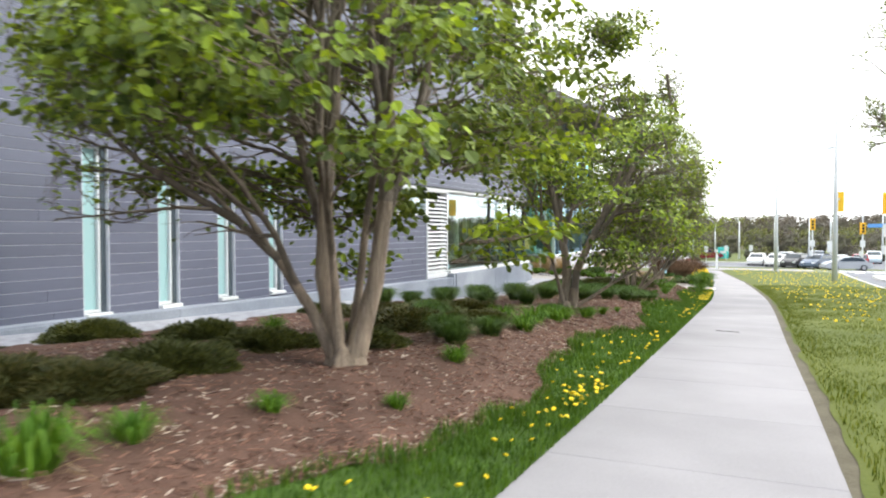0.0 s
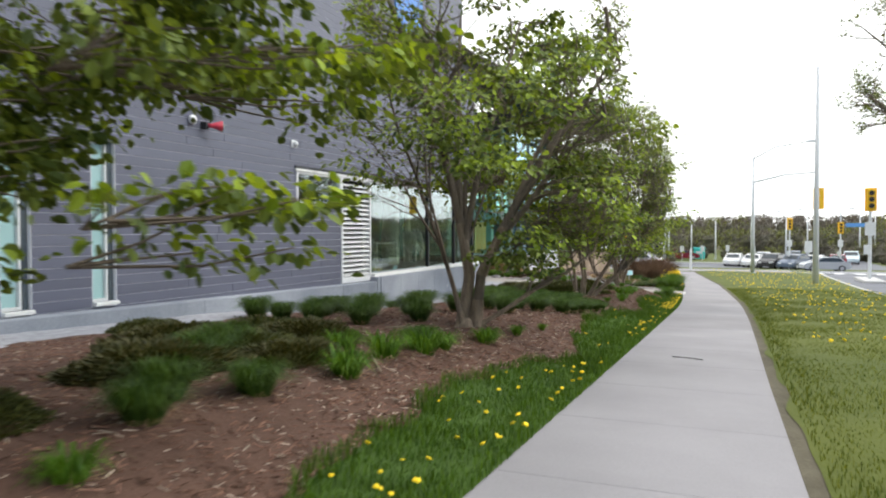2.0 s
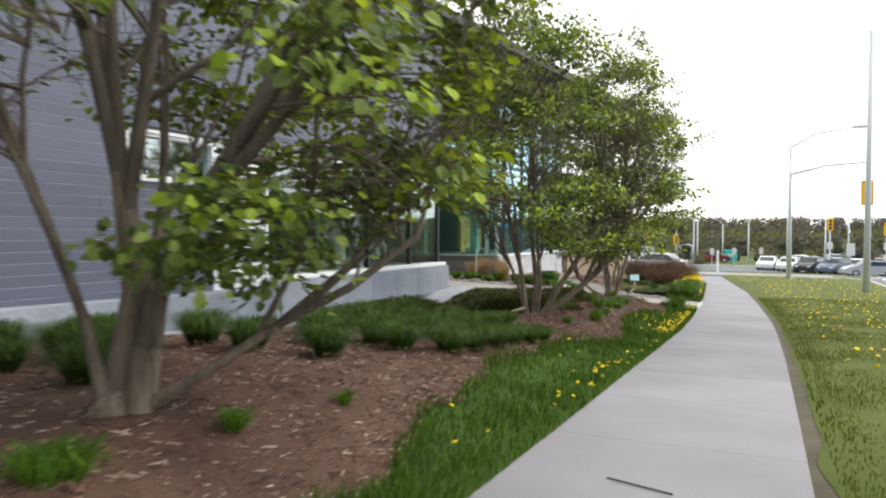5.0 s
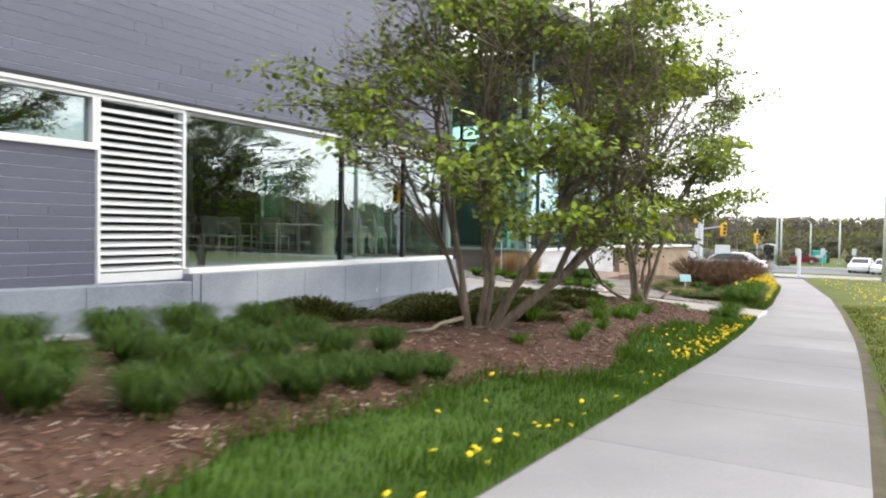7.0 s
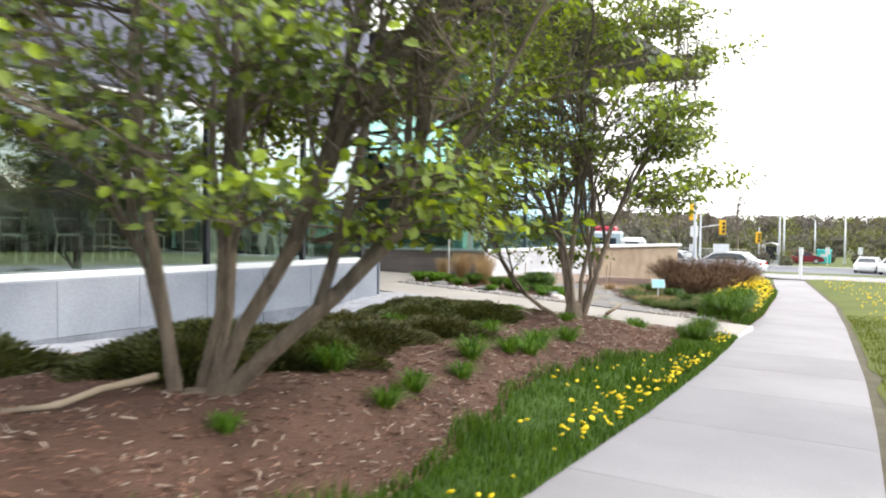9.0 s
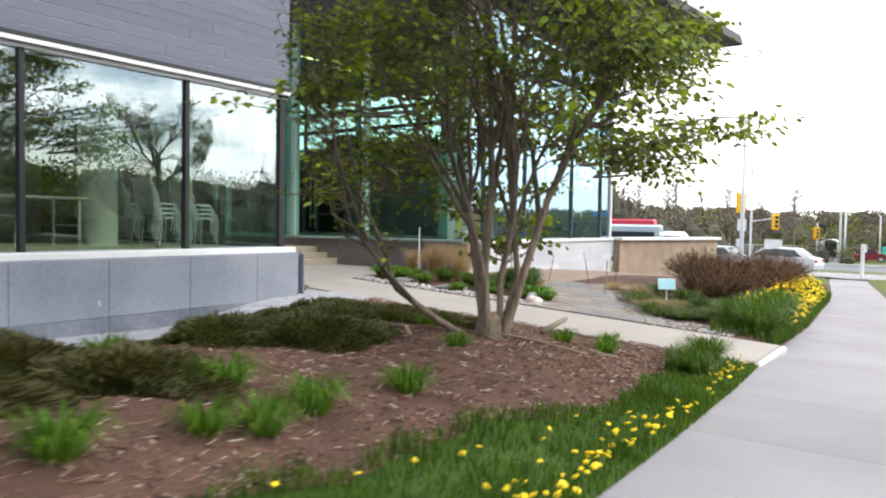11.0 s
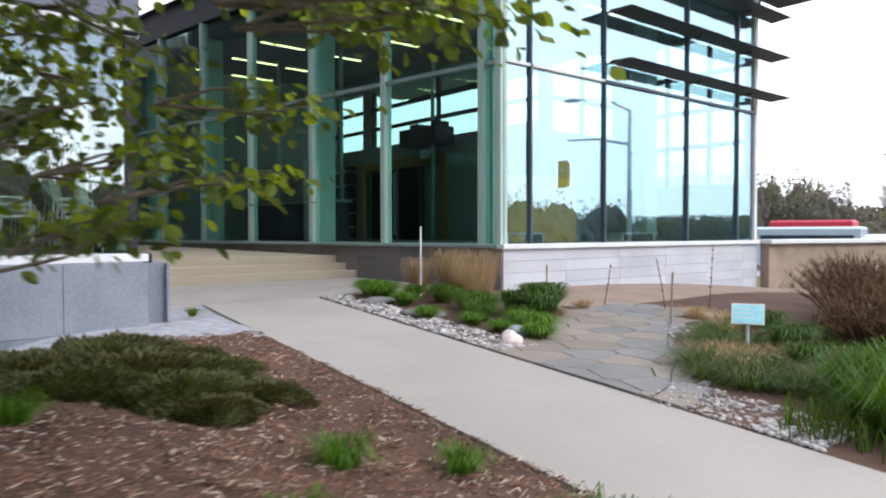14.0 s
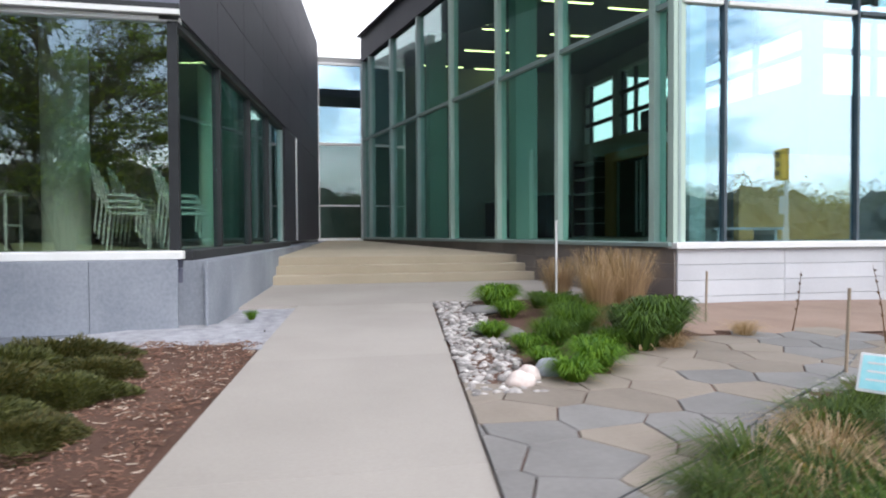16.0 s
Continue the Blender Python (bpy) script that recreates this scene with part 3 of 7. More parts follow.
F_EAST = wall_frame((FACE_X, 0.0), (FACE_X, 1.0))
# the wall core shows in the joints as painted pale highlight lines
wall_east = part("wall_east", cored_wall(-14, WALL_N, -0.82, TOP, OPENINGS, -0.34, -0.007, F_EAST), M_JOINTGLINT)
tagged(wall_east, "long wall clad in dark lavender-grey horizontal siding", "wall", kind="structure")
g = Geo().box(-26, -10.4, -14, -13.7, -1.5, TOP).box(-26, -25.7, -13.7, 26, -1.5, TOP)
tagged(part("wall_back", g, M_DARKSIDE), "plain dark rear walls of the long building", "wall", kind="structure")
g = Geo().box(-26, FACE_X - 0.02, -14, 24.6, TOP, TOP + 0.25)
tagged(part("roof_long", g, M_SOFFIT), "flat dark roof of the long building", "roof", kind="structure")

COURSE = 0.152
planks_low, planks_high = [], Geo()
rng = random.Random(4)
c = 0
while -0.829 + c * COURSE < TOP - 0.1:
    z = -0.829 + c * COURSE
    for a, b in gaps(-14, WALL_N, [(o[0] - 0.012, o[1] + 0.012) for o in OPENINGS if o[2] - 0.06 < z + COURSE / 2 < o[3] + 0.06]):
        at = a
        while at < b - 0.02:
            ln = min(b - at, 3.0 if at > a else rng.uniform(1.2, 3.0))
            if b - at - ln < 0.4:
                ln = b - at
            if z < 2.5 and 3.5 < at + ln / 2:
                planks_low.append((at, at + ln, z))
            else:
                planks_high.box(at + 0.0015, at + ln - 0.0015, -0.034, 0.0, z + 0.003, z + COURSE - 0.003, F_EAST)
            at += ln
    c += 1
part("upper_siding", planks_high, M_SIDING_UP, wall_east, "grey siding boards higher up the wall")["kind"] = "stuff"

# flashing over the window band and the ledge below the siding
tagged(part("trim_flashing", Geo().box(15.1, WALL_N, -0.03, 0.05, HEAD + 0.0, HEAD + 0.05, F_EAST), M_CAP), "thin pale metal flashing over the window band", "trim", kind="structure")
tagged(part("trim_shadow_gap", Geo().box(15.1, WALL_N, -0.03, 0.03, HEAD + 0.05, HEAD + 0.11, F_EAST), M_DARKFRAME), "dark metal drip edge over the windows", "trim", kind="structure")

# tall slot windows
def slot_window():
    w = thing("window_slot", "tall narrow slot window of teal glass in a white frame", "window", "slot windows", "structure")
    part("window_frame", Geo().box(-0.10, 0, 0.31, 0.345, 0.0, 2.37).box(-0.10, 0, 0.0, 0.02, 0.0, 2.37).box(-0.10, 0, 0.02, 0.31, 2.34, 2.37).box(-0.10, 0, 0.02, 0.31, 0.0, 0.04), M_WHITE, w)
    part("window_sill", Geo().slab(-0.10, 0.16, 0.0, 0.42, -0.05, 0.0, 0.006), M_CAP, w, "white projecting sill")
    part("pane", Geo().box(-0.07, -0.06, 0.021, 0.309, 0.041, 2.339), M_TEALGLASS, w, "pale teal glass")
    part("jamb", Geo().box(-0.10, 0.02, 0.347, 0.42, 0.0, 2.37), M_BLUEFRAME, w, "dark blue-grey metal jamb")
    part("lintel", Geo().box(-0.10, 0.02, 0.0, 0.42, 2.372, 2.42), M_DARKFRAME, w, "dark metal lintel")
    return w


slot = slot_window()
slot.matrix_basis = pose(FACE_X - 0.09, OPENINGS[0][0], OPENINGS[0][2])
for o in OPENINGS[1:4]:
    copy_thing(slot, pose(FACE_X - 0.09, o[0], o[2]))

# small window beside the louvre
w = thing("window_small", "wide low window with a white metal frame", "window", kind="structure")
a, b, c0, c1 = OPENINGS[4]
part("window_frame", Geo().box(a, b - 0.0, -0.16, 0.02, c0, c0 + 0.055, F_EAST).box(a, a + 0.05, -0.16, 0.02, c0 + 0.055, c1, F_EAST).box(b - 0.06, b, -0.16, 0.02, c0 + 0.055, c1, F_EAST).box(a + 0.05, b - 0.06, -0.16, 0.02, c1 - 0.05, c1, F_EAST), M_WHITE, w)
part("window_sill", Geo().slab(a - 0.02, b, 0.021, 0.06, c0 - 0.04, c0 + 0.03, 0.006, F_EAST), M_CAP, w)
part("pane", Geo().box(a + 0.05, b - 0.06, -0.09, -0.08, c0 + 0.055, c1 - 0.05, F_EAST), M_GLASS, w)
w.children[-1].visible_shadow = False

# louvre panel
lou = thing("louvre_panel", "large white metal louvre panel of horizontal blades", "louvre", kind="structure")
a, b, c0, c1 = OPENINGS[5]
part("louvre_frame", Geo().box(a + 0.0, a + 0.05, -0.2, 0.025, c0, c1, F_EAST).box(b - 0.05, b, -0.2, 0.025, c0, c1, F_EAST).box(a + 0.05, b - 0.05, -0.2, 0.025, c1 - 0.05, c1, F_EAST).box(a + 0.05, b - 0.05, -0.2, 0.025, c0, c0 + 0.13, F_EAST), M_WHITE, lou)
part("backing", Geo().box(a + 0.05, b - 0.05, -0.22, -0.2, c0, c1, F_EAST), M_DARKFRAME, lou, "dark backing behind the blades")
blade = None
for i in range(20):
    z = c0 + 0.155 + i * 0.1132
    g = Geo()
    prof = [(-0.13, z + 0.055), (-0.11, z + 0.07), (0.005, z + 0.018), (0.008, z - 0.004), (-0.004, z - 0.006), (-0.12, z + 0.045)]
    vs = [F_EAST @ Vector((s, d, zz)) for s in (a + 0.05, b - 0.05) for d, zz in prof]
    g.add(vs, [tuple(range(6)), tuple(reversed(range(6, 12)))] + [(j, 6 + j, 6 + (j + 1) % 6, (j + 1) % 6) for j in range(6)])
    part("slat", g, M_WHITE, lou)

# long glazing of the meeting room
win = thing("window_long", "long band of clear reflective glazing to a dim meeting room", "window", kind="structure")
posts = [18.43, 22.18, 24.32, 26.02]
part("window_sill", Geo().slab(18.36, WALL_N + 0.02, -0.25, 0.16, -0.58, -0.50, 0.01, F_EAST), M_CAP, win, "white painted sill")
part("head", Geo().box(18.40, WALL_N, -0.16, -0.03, HEAD - 0.05, HEAD - 0.002, F_EAST), M_WHITE, win, "pale metal head rail")
for s in posts:
    part("mullion", Geo().box(s - 0.03, s + 0.03, -0.15, -0.05, -0.50, HEAD - 0.05, F_EAST), M_DARKFRAME if s < 26 else M_ALU, win)
for s, e in zip(posts, posts[1:]):
    pane = part("pane", Geo().box(s + 0.03, e - 0.03, -0.105, -0.095, -0.50, HEAD - 0.05, F_EAST), M_GLASS, win)
    pane.visible_shadow = False

# concrete plinth
def ledge(s):
    """Height of the plinth's top, which falls with the ground."""
    return -0.46 - 0.0172 * (max(s, 5.0) - 5.0)


def sloped(s0, s1, d0, d1, z0, drop):
    """A prism in the wall's frame with its top along the falling ledge."""
    vs = [F_EAST @ Vector((s, d, z)) for s in (s0, s1) for d, z in ((d0, z0), (d1, z0), (d1, ledge(s) - drop - 0.008), (d1 - 0.008, ledge(s) - drop), (d0, ledge(s) - drop))]
    return vs, [(0, 1, 2, 3, 4), (9, 8, 7, 6, 5)] + [(j, 5 + j, 5 + (j + 1) % 5, (j + 1) % 5) for j in range(5)]


g = Geo().box(18.36, 26.05, -0.35, 0.235, -2.6, -0.585, F_EAST)
for s0, s1 in ((-14, 5.0), (5.0, 18.36)):
    g.add(*sloped(s0, s1, -0.3, 0.20, -2.6, 0.0))
plinth = part("plinth", g, M_BASE)
tagged(plinth, "smooth pale grey concrete plinth under the siding", "plinth", kind="structure")

# ------------------------------------------------ court side of the long building
C0, C1 = (FACE_X, WALL_N), (-24.6, 28.25)
F_COURT_L = wall_frame(C0, C1)
LEN_L = (Vector(C0) - Vector(C1)).length
g = cored_wall(0.0, LEN_L, -0.52, 5.45, [(-0.01, 7.35, -0.52, 1.82)], -0.3, -0.02, F_COURT_L)
wall_court = part("wall_court", g, M_DARKFRAME)
tagged(wall_court, "siding wall along the entrance court, its shade put into a charcoal colour", "wall", kind="structure")
# court cladding: the east face's siding, its shade given as charcoal colour
for i in range(9):
    for j in range(5):
        a, b = i * LEN_L / 9, (i + 1) * LEN_L / 9
        z0, z1 = 1.84 + j * 0.722, 1.84 + (j + 1) * 0.722
        part("panel", Geo().box(a + 0.004, b - 0.004, -0.02, 0.0, z0 + 0.004, z1 - 0.004, F_COURT_L), M_DARKSIDE, wall_court)
part("panel", Geo().box(7.37, 9.1, -0.02, 0.0, -0.5, 1.83, F_COURT_L), M_DARKSIDE, wall_court)
part("panel", Geo().box(9.12, 9.22, -0.02, 0.02, -0.5, 1.83, F_COURT_L), M_WHITE, wall_court, "pale metal strip")
part("panel", Geo().box(9.24, LEN_L, -0.02, 0.0, -0.5, 1.83, F_COURT_L), M_DARKSIDE, wall_court)

cw = thing("window_court", "tall court-side glazing with dark mullions", "window", kind="structure")
part("head", Geo().box(0.03, 7.35, -0.14, -0.03, 1.76, 1.82, F_COURT_L), M_DARKFRAME, cw)
marks = [0.06, 1.9, 3.9, 5.6, 7.30]
for s in marks:
    part("mullion", Geo().box(s - 0.03, s + 0.03, -0.14, -0.04, -0.50, 1.76, F_COURT_L), M_ALU if s > 7 else M_DARKFRAME, cw)
for s, e in zip(marks, marks[1:]):
    part("pane", Geo().box(s + 0.03, e - 0.03, -0.10, -0.09, -0.50, 1.76, F_COURT_L), M_GLASS_C, cw).visible_shadow = False
part("sill", Geo().slab(0.0, 7.35, -0.2, 0.1, -0.60, -0.50, 0.01, F_COURT_L), M_DARKFRAME, cw, "dark metal sill")

plinth_court = part("plinth_court", Geo().box(0.0, LEN_L, -0.3, 0.235, -2.2, -0.60, F_COURT_L), M_BASE)
tagged(plinth_court, "grey concrete plinth along the entrance court", "plinth", kind="structure")

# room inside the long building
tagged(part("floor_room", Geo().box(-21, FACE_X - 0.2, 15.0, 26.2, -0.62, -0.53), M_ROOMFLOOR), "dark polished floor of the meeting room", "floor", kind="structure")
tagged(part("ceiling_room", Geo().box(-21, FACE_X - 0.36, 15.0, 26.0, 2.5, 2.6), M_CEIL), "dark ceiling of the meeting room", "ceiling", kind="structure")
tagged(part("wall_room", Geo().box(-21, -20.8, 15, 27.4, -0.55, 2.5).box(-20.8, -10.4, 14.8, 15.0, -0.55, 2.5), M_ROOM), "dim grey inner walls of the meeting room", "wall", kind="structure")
for p, r in (((-12.5, 24.37), 0.285), ((-12.65, 26.08), 0.09), ((-17.5, 18.6), 0.2)):
    tagged(part("column", Geo().lathe([(r, 0), (r, 3.03)], (*p, -0.53), 32), M_SAGE, smooth=False), "round pale green interior column", "column", "columns", "structure")
for i in range(5):
    tagged(part("wall_panel", Geo().box(-20.8, -20.76, 17 + i * 1.7, 17.5 + i * 1.7, -0.5, 2.2), M_ALU), "pale glazed strip in the rear room wall", "wall panel", "rear strips", "structure")


def chair_stack(n):
    """Stacking chairs nested one on another."""
    root = thing("chair_stack", "stack of sage-green chairs with cream wire frames", "chair", "stacked chairs")
    for i in range(n):
        z, y = i * 0.075, i * 0.045
        for s in (-0.22, 0.22):
            part("chair_frame", Geo().tube([(s, y - 0.22, z), (s, y - 0.24, z + 0.43), (s, y + 0.02, z + 0.45), (s, y + 0.2, z + 0.44), (s, y + 0.29, z + 0.86)], 0.012, 6).tube([(s, y + 0.2, z + 0.43), (s, y + 0.25, z)], 0.012, 6), M_CHAIRFRAME, root, "cream metal frame")
        part("seat", Geo().slab(-0.21, 0.21, y - 0.22, y + 0.2, z + 0.44, z + 0.47, 0.01), M_CHAIRSEAT, root)
        nv = []
        for zz, lean in ((0.5, 0.215), (0.68, 0.25), (0.86, 0.29)):
            for k in range(6):
                a = -0.2 + 0.4 * k / 5
                nv.append((a, y + lean + 0.03 * (1 - (a / 0.2) ** 2), z + zz))
        for zz, lean in ((0.5, 0.23), (0.68, 0.265), (0.86, 0.305)):
            for k in range(6):
                a = -0.2 + 0.4 * k / 5
                nv.append((a, y + lean + 0.03 * (1 - (a / 0.2) ** 2), z + zz))
        fs = [(r * 6 + k, r * 6 + k + 1, r * 6 + k + 7, r * 6 + k + 6) for r in range(2) for k in range(5)] + [(18 + r * 6 + k, 18 + r * 6 + k + 6, 18 + r * 6 + k + 7, 18 + r * 6 + k + 1) for r in range(2) for k in range(5)]
        part("backrest", Geo().add(nv, fs), M_CHAIRSEAT, root)
    return root


stack = chair_stack(4)
stack.matrix_basis = pose(-12.05, 25.22, -0.53, 0, 0, 186)
copy_thing(stack, pose(-12.1, 25.93, -0.53, 0, 0, 182))
copy_thing(stack, pose(-12.9, 25.25, -0.53, 0, 0, 184))
single = chair_stack(1)
single.name = "chair"
tagged(single, "sage-green chair with a cream wire frame", "chair", "chairs at the tables")
single.matrix_basis = pose(-12.6, 19.6, -0.53, 0, 0, 160)
for x, y, r in ((-12.7, 20.5, 170), (-12.6, 21.3, 185), (-12.8, 22.1, 180), (-12.5, 22.8, 200), (-14.3, 19.7, 5), (-14.4, 20.6, -10), (-14.2, 21.6, 8), (-11.4, 18.9, 120), (-14.3, 22.6, 0)):
    copy_thing(single, pose(x, y, -0.53, 0, 0, r))


def table():
    t = thing("table", "pale rectangular table on thin metal legs", "table", "meeting tables")
    part("tabletop", Geo().slab(-0.4, 0.4, -0.9, 0.9, 0.70, 0.735, 0.008), M_TABLE, t)
    for x in (-0.34, 0.34):
        for y in (-0.8, 0.8):
            part("leg", Geo().tube([(x, y, 0), (x, y, 0.70)], 0.02, 8), M_CHAIRFRAME, t)
    for y in (-0.8, 0.8):
        part("crossbar", Geo().box(-0.34, 0.34, y - 0.01, y + 0.01, 0.3, 0.33), M_CHAIRFRAME, t)
    return t


tb = table()
tb.matrix_basis = pose(-13.5, 20.2, -0.53)
copy_thing(tb, pose(-13.5, 22.2, -0.53))
copy_thing(tb, pose(-12.3, 23.0, -0.53, 0, 0, 4))

# ---------------------------------------------------------------- glass pavilion
R0, R1 = (-10.47, 31.90), (-24.6, 29.62)
LEN_R = (Vector(R0) - Vector(R1)).length
F_COURT_R = wall_frame(R1, R0)
F_PAV = wall_frame((-10.47, 31.9), (-10.47, 40.35))
PAV_N = 8.45
PAV_FLOOR, PAV_HEAD = -0.47, 4.95


def cr(s):
    return LEN_R - s


tagged(part("floor_pavilion", Geo().add([(-24.6, 29.75, -0.49), (-10.6, 32.0, -0.49), (-10.6, 40.2, -0.49), (-24.6, 40.2, -0.49)], [(0, 1, 2, 3)]), M_ROOMFLOOR), "dark floor of the glass pavilion", "floor", kind="structure")
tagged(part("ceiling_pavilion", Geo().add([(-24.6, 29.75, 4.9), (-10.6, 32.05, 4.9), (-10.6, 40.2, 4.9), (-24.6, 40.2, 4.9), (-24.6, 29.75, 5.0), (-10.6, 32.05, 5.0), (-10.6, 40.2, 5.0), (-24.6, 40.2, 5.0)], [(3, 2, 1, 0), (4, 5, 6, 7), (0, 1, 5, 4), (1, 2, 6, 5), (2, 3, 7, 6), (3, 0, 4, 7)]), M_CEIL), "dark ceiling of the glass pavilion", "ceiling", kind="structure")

# court face
pc = thing("window_pavilion_court", "tall teal-tinted curtain wall with grey-green mullions facing the court", "window", kind="structure")
for s in (0.05, 0.42, 2.78, 4.95, 7.22, 9.32, 11.45, 13.5, 14.2):
    part("mullion", Geo().box(cr(s) - 0.055, cr(s) + 0.055, -0.14, 0.05, PAV_FLOOR, PAV_HEAD, F_COURT_R), M_GREEN if s in (0.05, 0.42, 2.78, 4.95, 7.22) else M_ALU, pc)
mk = [0.05, 0.42, 2.78, 4.95, 7.22, 9.32, 11.45, 13.5, 14.2]
for s, e in zip(mk, mk[1:]):
    for z0, z1 in ((PAV_FLOOR, 2.50), (2.58, PAV_HEAD)):
        part("pane", Geo().box(cr(e) + 0.055, cr(s) - 0.055, -0.05, -0.04, z0, z1, F_COURT_R), M_GLASS_C, pc).visible_shadow = False
    part("transom", Geo().box(cr(e) + 0.055, cr(s) - 0.055, -0.10, 0.03, 2.50, 2.57, F_COURT_R), M_ALU, pc, "dark horizontal rail")
part("sill", Geo().slab(0, LEN_R - 0.03, -0.2, 0.10, -0.53, PAV_FLOOR, 0.01, F_COURT_R), M_ALU, pc)
tagged(part("parapet_court", Geo().box(0, LEN_R, -0.3, 0.06, PAV_HEAD, 5.7, F_COURT_R), M_DARKSIDE), "dark metal parapet over the curtain wall", "parapet", kind="structure")
base_court = part("base_court", Geo().box(0, LEN_R - 0.2, -0.3, 0.0, -2.4, -0.53, F_COURT_R), M_STONE)
tagged(base_court, "brown-grey block base wall along the court", "wall", kind="structure")

# east face
pe = thing("window_pavilion_east", "mirror-like curtain wall reflecting clouds and trees", "window", kind="structure")
me_ = [0.04, 0.69, 2.69, 5.49, 7.58, PAV_N - 0.05]
for s in me_:
    part("mullion", Geo().box(s - (0.05 if s > 8 else 0.018), s + (0.05 if s > 8 else 0.018), -0.08, 0.012, PAV_FLOOR, 6.2, F_PAV), M_CAP if s > 8 else (M_ALU if s < 0.1 else M_BLUEFRAME), pe)
for s, e in zip(me_, me_[1:]):
    for z0, z1 in ((PAV_FLOOR, 2.52), (2.58, 6.2)):
        part("pane", Geo().box(s + 0.018, e - (0.05 if e > 8 else 0.018), -0.055, -0.045, z0, z1, F_PAV), M_GLASS_E, pe).visible_shadow = False
    part("transom", Geo().box(s + 0.04, e - 0.04, -0.1, 0.02, 2.53, 2.58, F_PAV), M_CAP if s < 2.6 else M_BLUEFRAME, pe, "horizontal rail")
part("sill", Geo().slab(-0.05, PAV_N, -0.2, 0.10, -0.55, PAV_FLOOR, 0.012, F_PAV), M_CAP, pe, "white concrete sill")
base_east = part("base_east", Geo().box(0.0, PAV_N, -0.3, 0.0, -2.6, -0.55, F_PAV), M_BASE)
tagged(base_east, "pale concrete block base of the pavilion", "wall", kind="structure")


def sun_fin(z, s0, s1):
    f = thing("sun_fin", "long dark bronze horizontal sunshade fin", "sunshade", "sunshade fins", "structure")
    prof = [(0.06, z + 0.03), (0.55, z + 0.012), (0.56, z), (0.06, z - 0.03)]
    vs = [F_PAV @ Vector((s, d, zz)) for s in (s0, s1) for d, zz in prof]
    part("blade", Geo().add(vs, [(0, 1, 2, 3), (7, 6, 5, 4)] + [(j, 4 + j, 4 + (j + 1) % 4, (j + 1) % 4) for j in range(4)]), M_FIN, f)
    for s in (2.69, 5.49, 7.58):
        part("bracket", Geo().box(s - 0.015, s + 0.015, 0.025, 0.3, z - 0.05, z - 0.02, F_PAV), M_FIN, f)


for z in (2.90, 3.85, 4.80, 5.75):
    sun_fin(z, 2.74, PAV_N + 0.55)

# inner walls with high windows
def window_band(name, label, frame_, s0, s1, z0, z1, bars, rails):
    w_ = thing(name, label, "window", kind="structure")
    for q in bars:
        part("glazing_bar", Geo().box(q - 0.05, q + 0.05, -0.20, -0.10, z0, z1, frame_), M_DARKFRAME, w_)
    for q in rails:
        part("glazing_rail", Geo().box(s0, s1, -0.095, -0.03, q - 0.06, q + 0.06, frame_), M_DARKFRAME, w_)
    part("pane", Geo().box(s0, s1, -0.22, -0.21, z0, z1, frame_), M_GLASS_IN, w_).visible_shadow = False


F_IN = wall_frame((-24.6, 37.0), (-14.2, 37.0))
g = cored_wall(0, 10.4, -0.5, 4.95, [(0.1, 2.1, 2.55, 4.45), (2.5, 10.3, 2.55, 4.5)], -0.3, 0.0, F_IN)
tagged(part("wall_pavilion_inner", g, M_ROOM), "dim inner wall of the pavilion under a high window band", "wall", kind="structure")
window_band("window_high", "high interior window band with dark glazing bars", F_IN, 0.1, 10.3, 2.55, 4.45, (0.3, 2.05, 2.55, 3.3, 6.0, 8.6), (3.15, 3.8))
F_IN2 = wall_frame((-14.2, 37.0), (-14.2, 40.2))
g = cored_wall(0, 3.2, -0.5, 4.95, [(0.3, 3.0, 2.3, 4.55)], -0.25, 0.0, F_IN2)
tagged(part("wall_pavilion_return", g, M_ROOM), "short inner wall with a high window", "wall", kind="structure")
window_band("window_return", "short high window band with dark glazing bars", F_IN2, 0.3, 3.0, 2.3, 4.55, (1.6,), (3.15, 3.8))
F_IN3 = wall_frame((-14.2, 40.2), (-10.5, 40.2))
g = cored_wall(0, 3.7, -0.5, 4.95, [(0.2, 3.5, 0.9, 4.6)], -0.25, 0.0, F_IN3)
tagged(part("wall_pavilion_north", g, M_ROOM), "inner north wall of the pavilion with tall windows", "wall", kind="structure")
window_band("window_north", "tall north windows with dark glazing bars", F_IN3, 0.2, 3.5, 0.9, 4.6, (1.3, 2.5), (1.9, 2.8, 3.7))
tagged(part("wall_pavilion_west", Geo().box(-24.9, -24.62, 29.75, 37.3, -0.5, 4.95), M_ROOM), "dim inner west wall of the pavilion", "wall", kind="structure")
ochre = tagged(part("wall_panel_ochre", Geo().slab(-13.35, -13.2, 34.75, 37.0, -0.49, 1.0, 0.01), M_TAN), "ochre-yellow free-standing panel inside the pavilion", "panel", kind="structure")
for x, y, w_ in ((-16.63, 32.05, 0.23), (-20.95, 31.15, 0.23), (-11.85, 33.0, 0.13), (-12.66, 39.0, 0.2), (-23.9, 30.6, 0.2)):
    tagged(part("column", Geo().box(x - w_, x + w_, y - w_, y + w_, -0.48, 4.9), M_GREEN), "square pale green interior column", "column", "columns", "structure")
for x, y in ((-19.3, 34.2), (-21.9, 33.6), (-18.2, 36.6)):
    tagged(part("column", Geo().lathe([(0.06, 0), (0.06, 5.38)], (x, y, -0.48), 12), M_ALU), "slender grey interior post", "column", "posts", "structure")
dr = thing("door_timber", "timber-framed double glass door inside the pavilion", "door", kind="structure")
